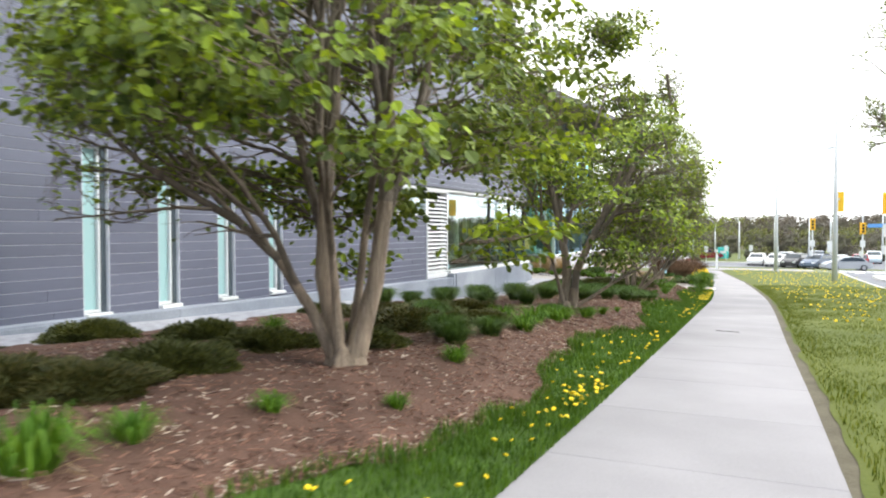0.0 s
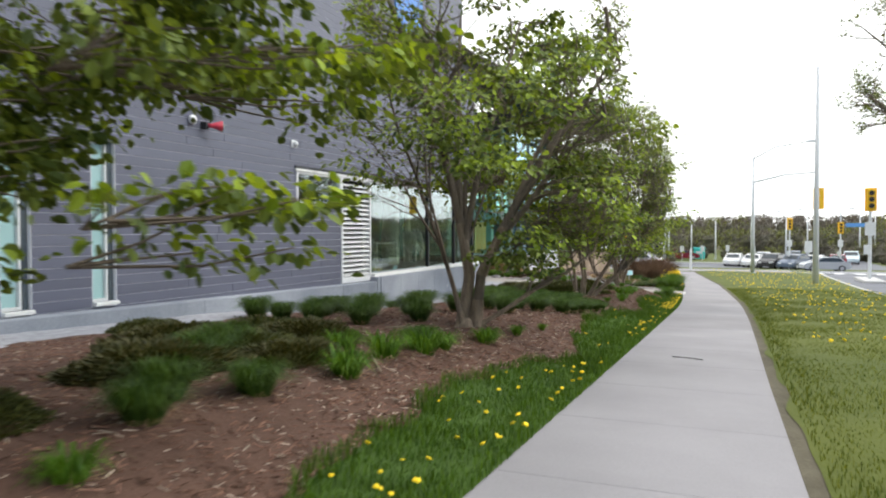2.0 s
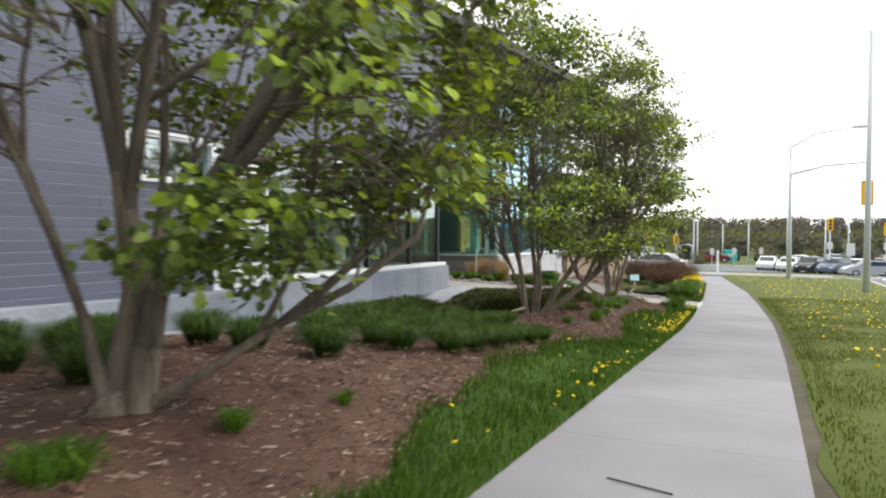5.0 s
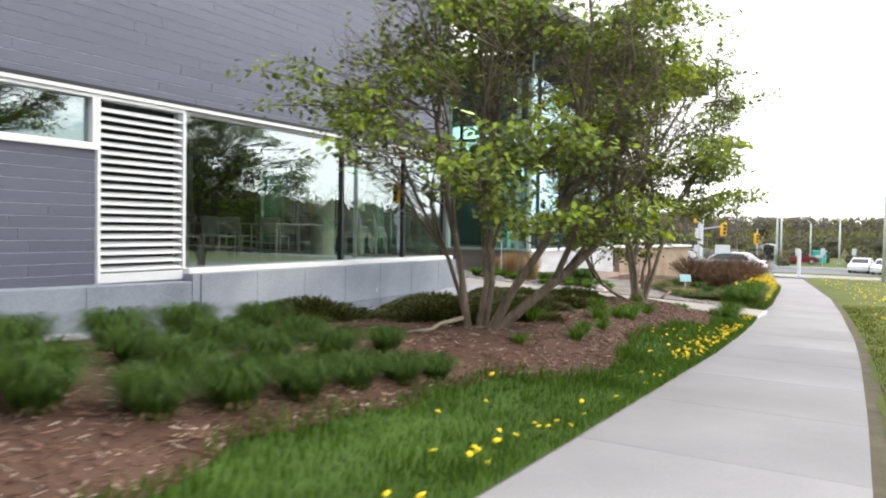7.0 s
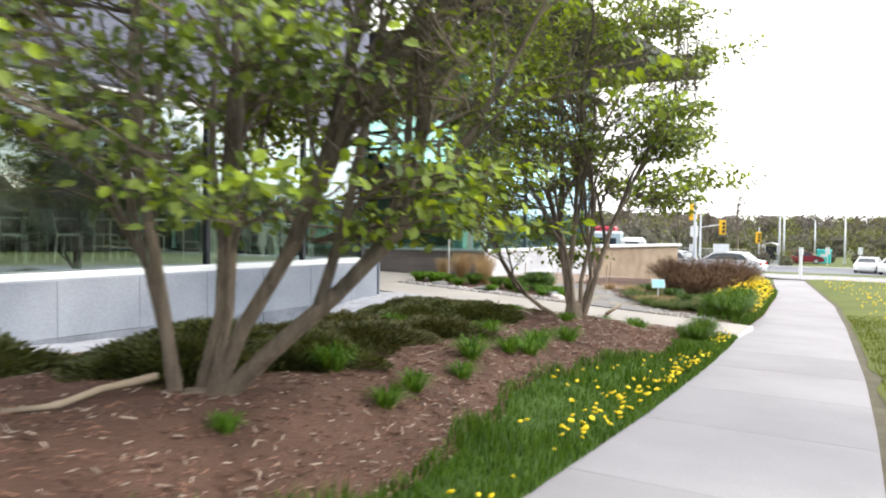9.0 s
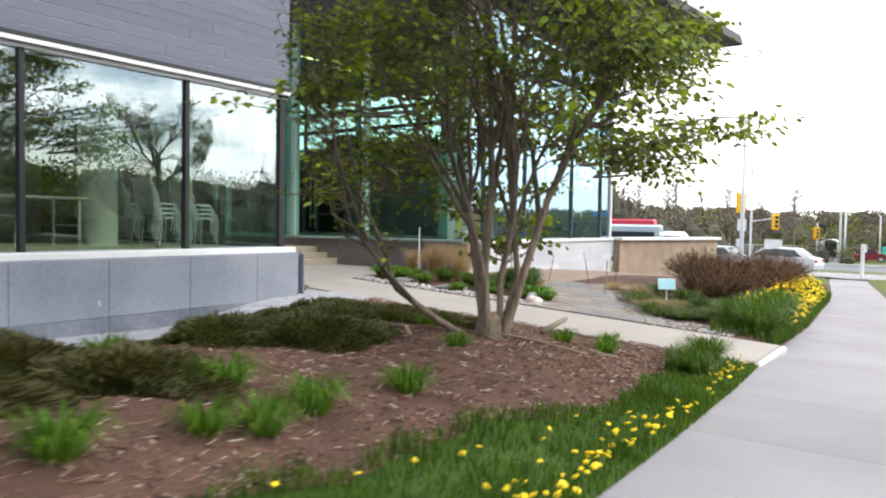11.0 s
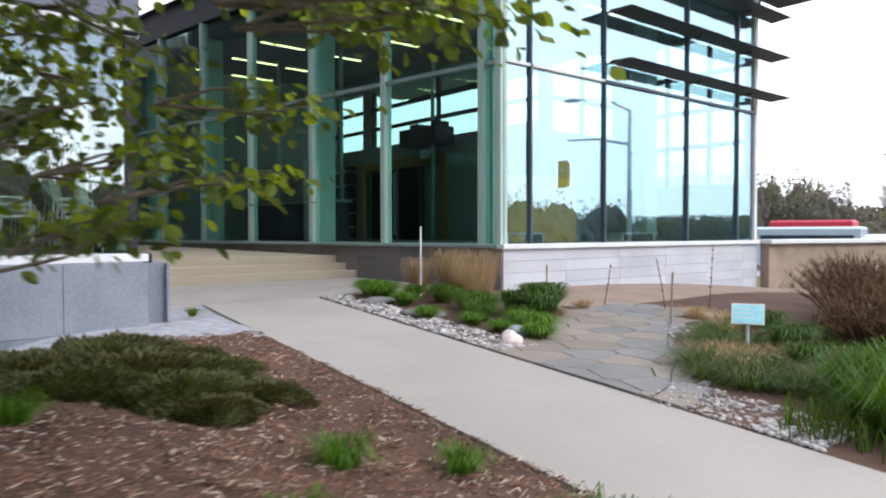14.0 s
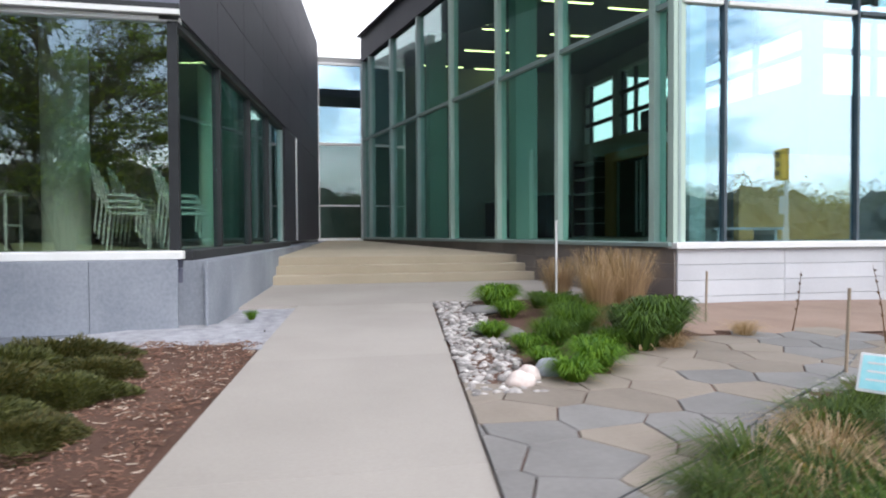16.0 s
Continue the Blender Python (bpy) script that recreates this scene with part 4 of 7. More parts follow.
part("frame", Geo().box(1.85, 2.45, 0.0, 0.12, -0.49, 2.05, F_IN).box(2.45, 6.6, 0.0, 0.12, 1.75, 2.05, F_IN).box(6.3, 6.6, 0.0, 0.12, -0.49, 1.75, F_IN), M_WOOD, dr)
for q in (2.48, 4.0):
    part("leaf", Geo().box(q, q + 1.48, 0.01, 0.05, -0.49, 1.74, F_IN), M_DARKFRAME, dr)
    part("leaf_stile", Geo().box(q + 0.1, q + 0.2, 0.052, 0.08, -0.48, 1.73, F_IN), M_ALU, dr)
for q in (3.88, 4.12):
    part("handle", Geo().tube([F_IN @ Vector((q, 0.14, -0.35)), F_IN @ Vector((q, 0.14, 1.65))], 0.03, 8), M_STEEL, dr, "long steel pull handle")
for i in range(14):
    part("vent_slat", Geo().box(5.6, 6.25, 0.0, 0.04, 0.2 + i * 0.1, 0.25 + i * 0.1, F_IN), M_ALU, dr)
g = Geo().box(-19.3, -17.6, 36.2, 36.9, 2.25, 2.75).box(-18.9, -18.5, 36.3, 36.8, 2.75, 2.88).box(-17.9, -17.7, 36.3, 36.8, 2.75, 2.9)
tagged(part("ceiling_duct", g, M_DARKFRAME), "dark ventilation unit hung over the inner door", "ventilation unit")
tagged(part("wall_box", Geo().slab(-19.0, -18.7, 36.75, 36.99, 1.95, 2.2, 0.01), M_CAP), "small white box on the wall over the door", "control box")
for x, y0, y1 in ((-15.2, 33.6, 35.2), (-17.55, 33.0, 33.9), (-17.75, 34.7, 35.6), (-20.1, 34.2, 35.2), (-20.0, 32.3, 33.3), (-22.15, 32.4, 33.5), (-22.3, 34.2, 35.2), (-24.2, 31.6, 32.6), (-24.3, 33.3, 34.4), (-15.3, 36.0, 36.8), (-12.4, 34.2, 35.4), (-12.5, 36.6, 37.8)):
    li = thing("ceiling_light", "slim warm-yellow linear ceiling light", "ceiling light", "linear lights")
    part("diffuser", Geo().box(x - 0.032, x + 0.032, y0 - 0.15, y1 + 0.15, 4.84, 4.86), M_LAMP, li)
    part("frame", Geo().box(x - 0.042, x + 0.042, y0 - 0.17, y1 + 0.17, 4.861, 4.90), M_DARKFRAME, li)
co = thing("reception_counter", "long dark reception counter inside the pavilion", "counter")
part("worktop", Geo().slab(-23.6, -18.4, 33.2, 34.0, 0.55, 0.6, 0.01), M_ALU, co, "pale counter top")
for i in range(4):
    part("front_panel", Geo().box(-23.55 + i * 1.28, -22.3 + i * 1.28, 33.26, 33.3, -0.48, 0.55), M_DARKSIDE, co)
part("body", Geo().box(-23.5, -18.5, 33.31, 33.95, -0.48, 0.55), M_DARKFRAME, co)
# made-up white boards in place of ceiling-light reflections on the court glass
sh = thing("shelf_wall", "added thin white boards imitating lamp reflections in the glass", "shelf")
for i in range(5):
    part("shelf", Geo().box(-24.5, -22.9, 36.62, 36.98, -0.1 + i * 0.48, -0.06 + i * 0.48), M_WHITE, sh)
for x in (-24.5, -22.95):
    part("upright", Geo().box(x, x + 0.05, 36.6, 36.98, -0.48, 2.0), M_DARKFRAME, sh)
for x, y, n_ in ((-12.2, 34.0, 0.6), (-12.3, 37.9, 0.7)):
    tt = thing("low_table", "small pale low table inside the pavilion", "table", "low tables")
    part("tabletop", Geo().slab(x - 0.3, x + 0.3, y - n_, y + n_, -0.32, -0.28, 0.006), M_TABLE, tt)
    for k in (-1, 1):
        part("leg", Geo().box(x - 0.25, x + 0.25, y + k * (n_ - 0.1) - 0.02, y + k * (n_ - 0.1) + 0.02, -0.49, -0.32), M_CHAIRFRAME, tt)

# canopy over the court mouth and the pavilion
cz0, cz1 = 6.25, 6.6
outline = [(-9.7, 24.3), (-7.55, 44.6), (-12.0, 44.6), (-12.0, 24.3)]
vs = [(x, y, cz0) for x, y in outline] + [(x - 0.1, y, cz1) for x, y in outline]
canopy = part("canopy", Geo().add(vs, [(3, 2, 1, 0), (4, 5, 6, 7)] + [(i, (i + 1) % 4, 4 + (i + 1) % 4, 4 + i) for i in range(4)]), M_SOFFIT)
tagged(canopy, "broad dark flat canopy with a flaring edge", "canopy", kind="structure")
tagged(part("roof_pavilion", Geo().add([(-24.6, 29.4, 5.7), (-10.5, 31.7, 5.7), (-10.5, 40.5, 5.7), (-24.6, 40.5, 5.7)], [(0, 1, 2, 3)]).box(-24.6, -10.5, 40.5, 40.55, 4.95, 6.2), M_SOFFIT), "flat dark roof of the pavilion", "roof", kind="structure")

# entrance door at the end of the court
de = thing("door_entrance", "tall glazed entrance with a white frame at the court's end", "door", kind="structure")
fx = -24.6
part("frame", Geo().box(fx - 0.08, fx + 0.04, 28.2, 28.27, -0.58, 4.9).box(fx - 0.08, fx + 0.04, 29.55, 29.62, -0.58, 4.9).box(fx - 0.08, fx + 0.04, 28.27, 29.55, 2.36, 2.44).box(fx - 0.08, fx + 0.04, 28.27, 29.55, 4.82, 4.9).box(fx - 0.08, fx + 0.04, 28.27, 29.55, -0.58, -0.5), M_WHITE, de)
for z0, z1 in ((-0.5, 2.36), (2.44, 4.82)):
    part("pane", Geo().box(fx - 0.03, fx - 0.02, 28.27, 29.55, z0, z1), M_GLASS_C if z0 < 0 else M_GLASS_E, de).visible_shadow = False
part("push_bar", Geo().box(fx + 0.0, fx + 0.03, 28.3, 29.5, 0.48, 0.52), M_STEEL, de)
tagged(part("hall_box", Geo().box(-30, -24.75, 27.0, 27.2, -0.6, 6.2).box(-30, -29.8, 27.2, 31, -0.6, 6.2).box(-30, -24.75, 31, 31.2, -0.6, 6.2).box(-30, -24.75, 27.2, 31, 4.95, 5.1).box(-30, -24.75, 27.2, 31, -0.7, -0.58), M_ROOM), "dim entrance hall behind the glass", "wall", kind="structure")

# landing and steps in the court
STEP_X = -13.95
def court_lo(x):
    return 26.1 + (28.25 - 26.1) * (FACE_X - x) / (FACE_X + 24.6) + 0.235


def court_hi(x):
    return 31.9 + (29.62 - 31.9) * (-10.47 - x) / (-10.47 + 24.6) - 0.002


steps = thing("entrance_steps", "three wide shallow steps of warm beige concrete", "steps", kind="structure")
for i in range(3):
    xa = STEP_X - 0.32 * i
    z1 = -1.15 + 0.138 * (i + 1)
    xb = STEP_X - 0.32 * (i + 1) if i < 2 else -24.6
    zb = z1 if i < 2 else -0.575
    vs = [(xa, court_lo(xa), -1.6), (xa, court_hi(xa), -1.6), (xb, court_hi(xb), -1.6), (xb, court_lo(xb), -1.6), (xa, court_lo(xa), z1 - 0.012), (xa, court_hi(xa), z1 - 0.012), (xa - 0.012, court_lo(xa), z1), (xa - 0.012, court_hi(xa), z1), (xb, court_hi(xb), zb), (xb, court_lo(xb), zb)]
    part("step" if i < 2 else "landing", Geo().add(vs, [(0, 1, 5, 4), (4, 5, 7, 6), (6, 7, 8, 9), (1, 2, 8, 7, 5), (0, 4, 6, 9, 3), (2, 3, 9, 8)]), M_STEP, steps)

# low garden wall beyond the pavilion
F_LOW = wall_frame((-10.2, 40.45), (-8.7, 46.5))
tagged(part("garden_wall", Geo().box(0, 6.2, -0.25, 0.0, -2.6, -0.55, F_LOW), M_TIMBER), "low tan garden wall", "wall", kind="structure")
tagged(part("wall_coping", Geo().slab(-0.05, 6.3, -0.35, 0.12, -0.55, -0.45, 0.015, F_LOW), M_CAP), "pale stone coping on the garden wall", "coping", kind="structure")

# small fittings on the wall, horn and lamp, emblem high up
t = thing("wall_light", "small white rounded light fitting on grey siding", "wall light")
part("base_plate", Geo().slab(FACE_X, FACE_X + 0.03, 14.97, 15.13, 2.33, 2.49, 0.008), M_WHITE, t)
cover = part("cover", Geo().lathe([(0.06, 0.0), (0.058, 0.05), (0.035, 0.085), (0.004, 0.095)], (0, 0, 0), 14), M_WHITE, t, "domed white cover", True)
cover.matrix_basis = pose(FACE_X + 0.03, 15.05, 2.41, 0, 90, 0)
t = thing("wall_spigot", "small grey water spigot on the concrete base", "spigot")
part("pipe", Geo().tube([(FACE_X - 0.05, 22.9, -1.05), (FACE_X + 0.20, 22.9, -1.05), (FACE_X + 0.25, 22.9, -1.08), (FACE_X + 0.26, 22.9, -1.16)], 0.018, 8), M_STEEL, t, smooth=True)
part("valve_handle", Geo().slab(FACE_X + 0.16, FACE_X + 0.20, 22.85, 22.95, -1.01, -0.99, 0.005), M_STEEL, t)
hl = thing("wall_horn", "red and white alarm horn with a round wall lamp", "alarm horn")
lamp_ = part("lamp", Geo().lathe([(0.05, -0.02), (0.082, 0.0), (0.082, 0.045), (0.045, 0.065)], (0, 0, 0), 18), M_WHITE, hl, "round pale lamp", True)
lamp_.matrix_basis = pose(FACE_X + 0.02, 12.05, 2.49, 0, 90, 0)
loop = [(FACE_X + 0.06, 12.2 - 0.15 * math.cos(a), 2.50 + 0.13 * math.sin(a)) for a in np.linspace(0.15, math.pi, 12)]
part("conduit", Geo().tube(loop, 0.011, 6), M_DARKFRAME, hl, "dark curved conduit", True)
part("bracket", Geo().box(FACE_X, FACE_X + 0.12, 12.28, 12.36, 2.36, 2.48), M_DARKFRAME, hl)
horn_ = part("horn", Geo().lathe([(0.045, 0.0), (0.05, 0.06), (0.075, 0.16), (0.12, 0.29)], (0, 0, 0), 18), M_RED, hl, "flared red horn", True)
mouth = part("mouth", Geo().lathe([(0.05, 0.17), (0.105, 0.292), (0.122, 0.296), (0.124, 0.286)], (0, 0, 0), 18), M_CHAIRFRAME, hl, "pale inside of the horn", True)
for ob in (horn_, mouth):
    ob.matrix_basis = pose(FACE_X + 0.16, 12.3, 2.42, 0, 90, 55) @ Matrix.Scale(0.8, 4)
g = Geo()
n = 40
ring = [(0.015, math.cos(2 * math.pi * i / n), math.sin(2 * math.pi * i / n)) for i in range(n)]
vs = [(FACE_X + 0.004, 20.7 + 0.9 * c_, 6.9 + 0.9 * s_) for _, c_, s_ in ring] + [(FACE_X + 0.05, 20.7 + 0.9 * c_, 6.9 + 0.9 * s_) for _, c_, s_ in ring]
g.add(vs, [tuple(n + i for i in range(n))] + [(i, (i + 1) % n, n + (i + 1) % n, n + i) for i in range(n)])
tagged(part("wall_emblem", g, M_BLUE), "round blue emblem high on the siding", "emblem")

# ---------------------------------------------------------------- trees


def leaf_at(vs, fs, p, way, up, size, fold=0.22, wide=0.62):
    """One folded leaf: stalk end p, pointing along way."""
    side = way.cross(up)
    if side.length < 1e-4:
        side = Vector((1, 0, 0))
    side.normalize()
    nrm = side.cross(way).normalized()
    w = size * wide * 0.5
    o = len(vs)
    for a, b, c in ((0, 0, 0), (0.3, 0.85, fold), (0.68, 0.8, fold), (1, 0, -0.12), (0.68, -0.8, fold), (0.3, -0.85, fold)):
        vs.append(tuple(p + way * (a * size) + side * (b * w) + nrm * (c * w * abs(b) if b else c * size * 0.3)))
    fs += [(o, o + 3, o + 2, o + 1), (o, o + 5, o + 4, o + 3)]


class Grower:
    """Grows stems, branches and leaves; crown and twigs are kept to the tree's own outline."""

    def __init__(self, seed, height, spread_r, leaf, density, low, fill=0.16, shift=(0.0, 0.0), bunch=0.0):
        self.r = random.Random(seed)
        self.h, self.sp, self.leaf, self.density, self.low = height, spread_r, leaf, density, low
        self.seed, self.fill, self.shift = seed, fill, Vector((shift[0], shift[1], 0))
        self.bunch, self.edge, self.forks = bunch, 9.0, 3
        self.gnarl = 0.19
        self.arching = self.steady = False
        self.lv, self.lf, self.tv, self.tf = [], [], [], []

    def jitter(self, k):
        return Vector((self.r.uniform(-k, k), self.r.uniform(-k, k), self.r.uniform(-k, k)))

    def reach(self, p):
        """How far out the crown goes at this height and heading."""
        u = p.z / self.h
        p = self.off(p)
        k = float(np.interp(u, [0, self.low, self.low + 0.12, 0.5, 0.78, 0.95, 1.05], [0.5, 0.6, 0.88, 1.0, 0.86, 0.5, 0.15]))
        a = math.atan2(p.y, p.x)
        return self.sp * k * (1 + 0.26 * noise.noise((math.cos(a) * 1.6 + self.seed, math.sin(a) * 1.6, u * 4.5)))

    def side(self, p):
        """How far the crown reaches towards the pavement, unevenly."""
        return self.edge * (1 + 0.34 * noise.noise((p.y * 1.25 + self.seed, p.z * 1.25, 3)) + 0.16 * noise.noise((p.y * 4, p.z * 4, self.seed)))

    def off(self, p):
        """The place seen from the middle of the crown, which may lean to one side."""
        return p - self.shift * min(1.0, max(0.0, 2 * p.z / self.h))

    def branch(self, geo, p, d, length, radius, level):
        n = 7 if level == 0 else 4
        pts, rad = [p.copy()], [radius]
        step = length / n
        for i in range(n):
            if level == 0 and self.bunch and i < 2 and not self.steady:
                aim = d.copy() if i == 0 else aim
                d = aim.lerp(Vector((0, 0, 1)), self.bunch * (1 - 0.45 * i)).normalized()
            d = (d + self.jitter((self.gnarl, 0.24, 0.28, 0.3)[level]) + Vector((0, 0, (0.10, 0.06, 0.03, 0.0)[level] if level or not self.arching else (0.0, -0.22, -0.30, -0.18, 0.0, 0.08, 0.12)[i]))).normalized()
            flat = self.off(p)
            flat.z = 0
            if flat.length > 0.85 * self.reach(p) and flat.length > 0.2:
                d = (d - flat.normalized() * 0.45 + Vector((0, 0, 0.25))).normalized()
            if p.x > 0.88 * self.side(p) and d.x > 0:
                d = Vector((-0.3 * d.x, d.y, d.z + 0.1)).normalized()
            p = p + d * step
            pts.append(p.copy())
            rad.append(radius * (1 - (0.70 if level < 3 else 0.75) * (i + 1) / n))
        geo.tube(pts, rad, (8, 5, 4, 3)[level], cap=False)
        if level == 0:
            self.foot = (pts[0], pts[0].lerp(pts[1], 0.5), pts[1], pts[2], radius)
        if level == 3:
            self.leaves(pts)
            return
        if level == 2:
            self.leaves(pts[1:])
        kids = (self.r.randint(10, 12), self.r.randint(6, 7), self.r.randint(4, 5))[level]
        first = (0.20, 0.18, 0.2)[level]
        for i in range(kids):
            k = first + (1.0 - first) * (i + self.r.random() * 0.7) / kids
            j = min(int(k * n), n - 1)
            q = pts[j].lerp(pts[j + 1], k * n - j)
            dd = (pts[j + 1] - pts[j]).normalized()
            out = Vector((q.x, q.y, 0))
            out = out.normalized() if out.length > 0.05 else Vector((1, 0, 0))
            a = self.r.uniform(0, 2 * math.pi)
            side = Vector((math.cos(a), math.sin(a), self.r.uniform(-0.15, 0.35)))
            nd = (dd * 0.45 + side * 0.75 + out * 0.4).normalized()
            if level == 0 and i < self.forks:
                # a fork: nearly as thick as the stem, and rising beside it
                nd = (dd + side * 0.42 + out * 0.15 + Vector((0, 0, 0.25))).normalized()
                self.branch(geo, q, nd, length * (0.72 - 0.5 * k), rad[j] * 0.74, 1)
                continue
            room = max(0.35, self.reach(q) - self.off(q).xy.length)
            ln = (min(1.25 * room, self.r.uniform(0.9, 1.6)), self.r.uniform(0.5, 0.95), self.r.uniform(0.28, 0.5))[level] * (1.1 - 0.35 * k)
            self.branch(geo, q, nd, ln, max(0.004, rad[j] * (0.5, 0.55, 0.6)[level]), level + 1)

    def clusters(self, n, per, low, wood, droop, gap):
        """Sprays of leaves on short twigs, in flat layers all through the crown, with gaps between them."""
        made = tries = 0
        while made < n and tries < 40 * n:
            tries += 1
            a = self.r.uniform(0, 2 * math.pi)
            lo = low + 0.26 * (0.5 - 0.5 * math.cos(a - droop))
            u = lo + (1.0 - lo) * self.r.random()
            mid = self.shift * min(1.0, 2 * u) + Vector((0, 0, u * self.h))
            head = Vector((math.cos(a), math.sin(a), 0))
            p = mid + head * (0.30 + 0.70 * self.r.random() ** 0.6) * self.reach(mid + head)
            if noise.noise((p.x * 0.95 + self.seed, p.y * 0.95, p.z * 1.9)) < gap + 0.07 * ease(0.42, 0.75, u):
                continue
            if p.x > self.side(p) * (1.0 if p.z < 0.62 * self.h else 0.85):
                continue
            made += 1
            far = (p - mid).length / self.reach(mid + head)
            q = p.lerp(mid - Vector((0, 0, 0.3)), 0.4)
            for _ in range(4):
                e = p + Vector((self.r.gauss(0, 0.20), self.r.gauss(0, 0.20), self.r.gauss(0, 0.07)))
                wood.tube([q, q.lerp(e, 0.55) + self.jitter(0.05), e], [0.0095, 0.007, 0.004], 3, cap=False)
                for _ in range(per):
                    o = Vector((self.r.gauss(0, 0.11), self.r.gauss(0, 0.11), self.r.gauss(0, 0.045)))
                    o.z -= 0.5 * (o.x * o.x + o.y * o.y)
                    b = math.atan2(o.y, o.x) + self.r.uniform(-0.9, 0.9)
                    way = (Vector((math.cos(b), math.sin(b), 0)) * 0.7 + head * 0.35 + Vector((0, 0, self.r.uniform(-1.1, 0.1)))).normalized()
                    up = (head * self.r.uniform(0.0, 1.1) + self.jitter(0.6) + Vector((0, 0, 0.9))).normalized()
                    # outer, upper leaves of a spray take the lit colour
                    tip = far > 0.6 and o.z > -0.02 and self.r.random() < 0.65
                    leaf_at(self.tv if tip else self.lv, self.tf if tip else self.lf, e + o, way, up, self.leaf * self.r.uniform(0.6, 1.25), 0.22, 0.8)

    def leaves(self, pts):
        for i in range(len(pts) - 1):
            for _ in range(self.density):
                p = pts[i].lerp(pts[i + 1], self.r.random()) + self.jitter(0.06)
                rr = self.off(p).xy.length
                if p.z < self.low * self.h * self.r.uniform(0.8, 1.1) or rr > 1.08 * self.reach(p):
                    continue
                if p.x > self.side(p) * 1.12:
                    continue
                out = min(1.0, rr / max(0.3, self.reach(p)))
                if p.z > 0.82 * self.h:
                    out = max(out, 0.75)
                if self.r.random() > self.fill + (1 - self.fill) * ease(0.40, 0.85, out):
                    continue
                if noise.noise((p.x * 1.7 + self.seed, p.y * 1.7, p.z * 2.3)) < -0.12:
                    continue
                a = self.r.uniform(0, 2 * math.pi)
                way = Vector((math.cos(a), math.sin(a), self.r.uniform(-0.8, 0.15))).normalized()
                up = Vector((self.r.uniform(-0.5, 0.5), self.r.uniform(-0.5, 0.5), 1)).normalized()
                # half of the outermost leaves take the lit colour too
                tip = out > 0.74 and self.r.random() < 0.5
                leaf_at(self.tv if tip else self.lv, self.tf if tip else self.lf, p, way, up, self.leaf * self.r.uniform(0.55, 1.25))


def tree(name, at, seed, height, spread_r, stems, label, leaf=0.078, density=4, low=0.17, stem_r=0.05, foot=0.2, group="multi-stemmed trees", fill=0.16, shift=(0.0, 0.0), bunch=0.0, sprays=300, per=18, spray_low=0.2, droop=50, gap=0.06, edge=1.9, gnarl=0.19, stump=1.0):
    """A many-stemmed tree. stems: (heading in degrees, lean in degrees, length share, thickness share)."""
    root = thing(name, label, "tree", group, at=(at[0], at[1], at[2] - 0.04))
    gr = Grower(seed, height, spread_r, leaf, density, low, fill, shift, bunch)
    gr.edge, gr.gnarl = edge, gnarl
    for head, lean, share, thick in stems:
        geo = Geo()
        h, l = radians(head), radians(lean)
        d = Vector((math.sin(h) * math.sin(l), math.cos(h) * math.sin(l), math.cos(l)))
        p = Vector((math.sin(h) * foot * 0.5, math.cos(h) * foot * 0.5, 0))
        gr.arching, gr.steady = lean == 54, lean > 48
        l -= radians(24) if gr.arching else 0
        d = Vector((math.sin(h) * math.sin(l), math.cos(h) * math.sin(l), math.cos(l)))
        gr.branch(geo, p, d, height * share, stem_r * thick, 0)
        stem_ = part("stem", geo, M_BARK, root, smooth=True)
        f0, f1, f2, f3, fr_ = gr.foot
        part("stem_foot", Geo().tube([f0, f1, f2, f3], [1.3 * fr_, 1.06 * fr_, 0.93 * fr_, 0.81 * fr_], 10, cap=False), M_BARKFOOT, stem_, "pale smooth lower bark", True)
    twigs = Geo()
    gr.clusters(sprays, per, spray_low, twigs, radians(90 - droop), gap)
    part("twig_mass", twigs, M_BARK, root, "thin grey-brown twigs")["kind"] = "stuff"
    foot_geo = Geo()
    n, rings = 14, [(foot * 1.25, -0.1), (foot * 0.95, 0.015), (foot * 0.78, 0.05 * stump), (foot * 0.62, 0.10 * stump), (foot * 0.25, 0.125 * stump)]
    rr = random.Random(seed + 9)
    wob = [rr.uniform(0.75, 1.3) for _ in range(n)]
    vs = [(r * wob[j] * math.cos(2 * math.pi * j / n), r * wob[j] * math.sin(2 * math.pi * j / n), z) for r, z in rings for j in range(n)]
    fs = [(i * n + j, i * n + (j + 1) % n, (i + 1) * n + (j + 1) % n, (i + 1) * n + j) for i in range(len(rings) - 1) for j in range(n)]
    foot_geo.add(vs, fs + [tuple((len(rings) - 1) * n + j for j in range(n))])
    part("root_flare", foot_geo, M_BARKFOOT, root, "pale flaring root base", True)
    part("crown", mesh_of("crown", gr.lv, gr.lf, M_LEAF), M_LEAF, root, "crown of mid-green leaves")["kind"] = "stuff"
    part("young_leaves", mesh_of("young_leaves", gr.tv, gr.tf, M_LEAFLIT), M_LEAFLIT, root, "yellow-green outer leaves, coloured as if lit")["kind"] = "stuff"
    return root


TREE_LABEL = "multi-stemmed small tree with fresh green spring leaves in mulch"
tree("tree", (-4.28, 3.54, -0.20), 11, 4.8, 2.8, [(245, 54, 0.62, 0.72), (300, 6, 0.92, 1.1), (68, 25, 0.88, 1.1), (350, 10, 0.8, 0.55), (180, 16, 0.75, 0.55)], TREE_LABEL, stem_r=0.064, foot=0.14, low=0.16, density=1, fill=0.35, shift=(0.1, 0.7), sprays=248, per=32, spray_low=0.085, edge=1.2, droop=28, gap=0.1, bunch=0.45)
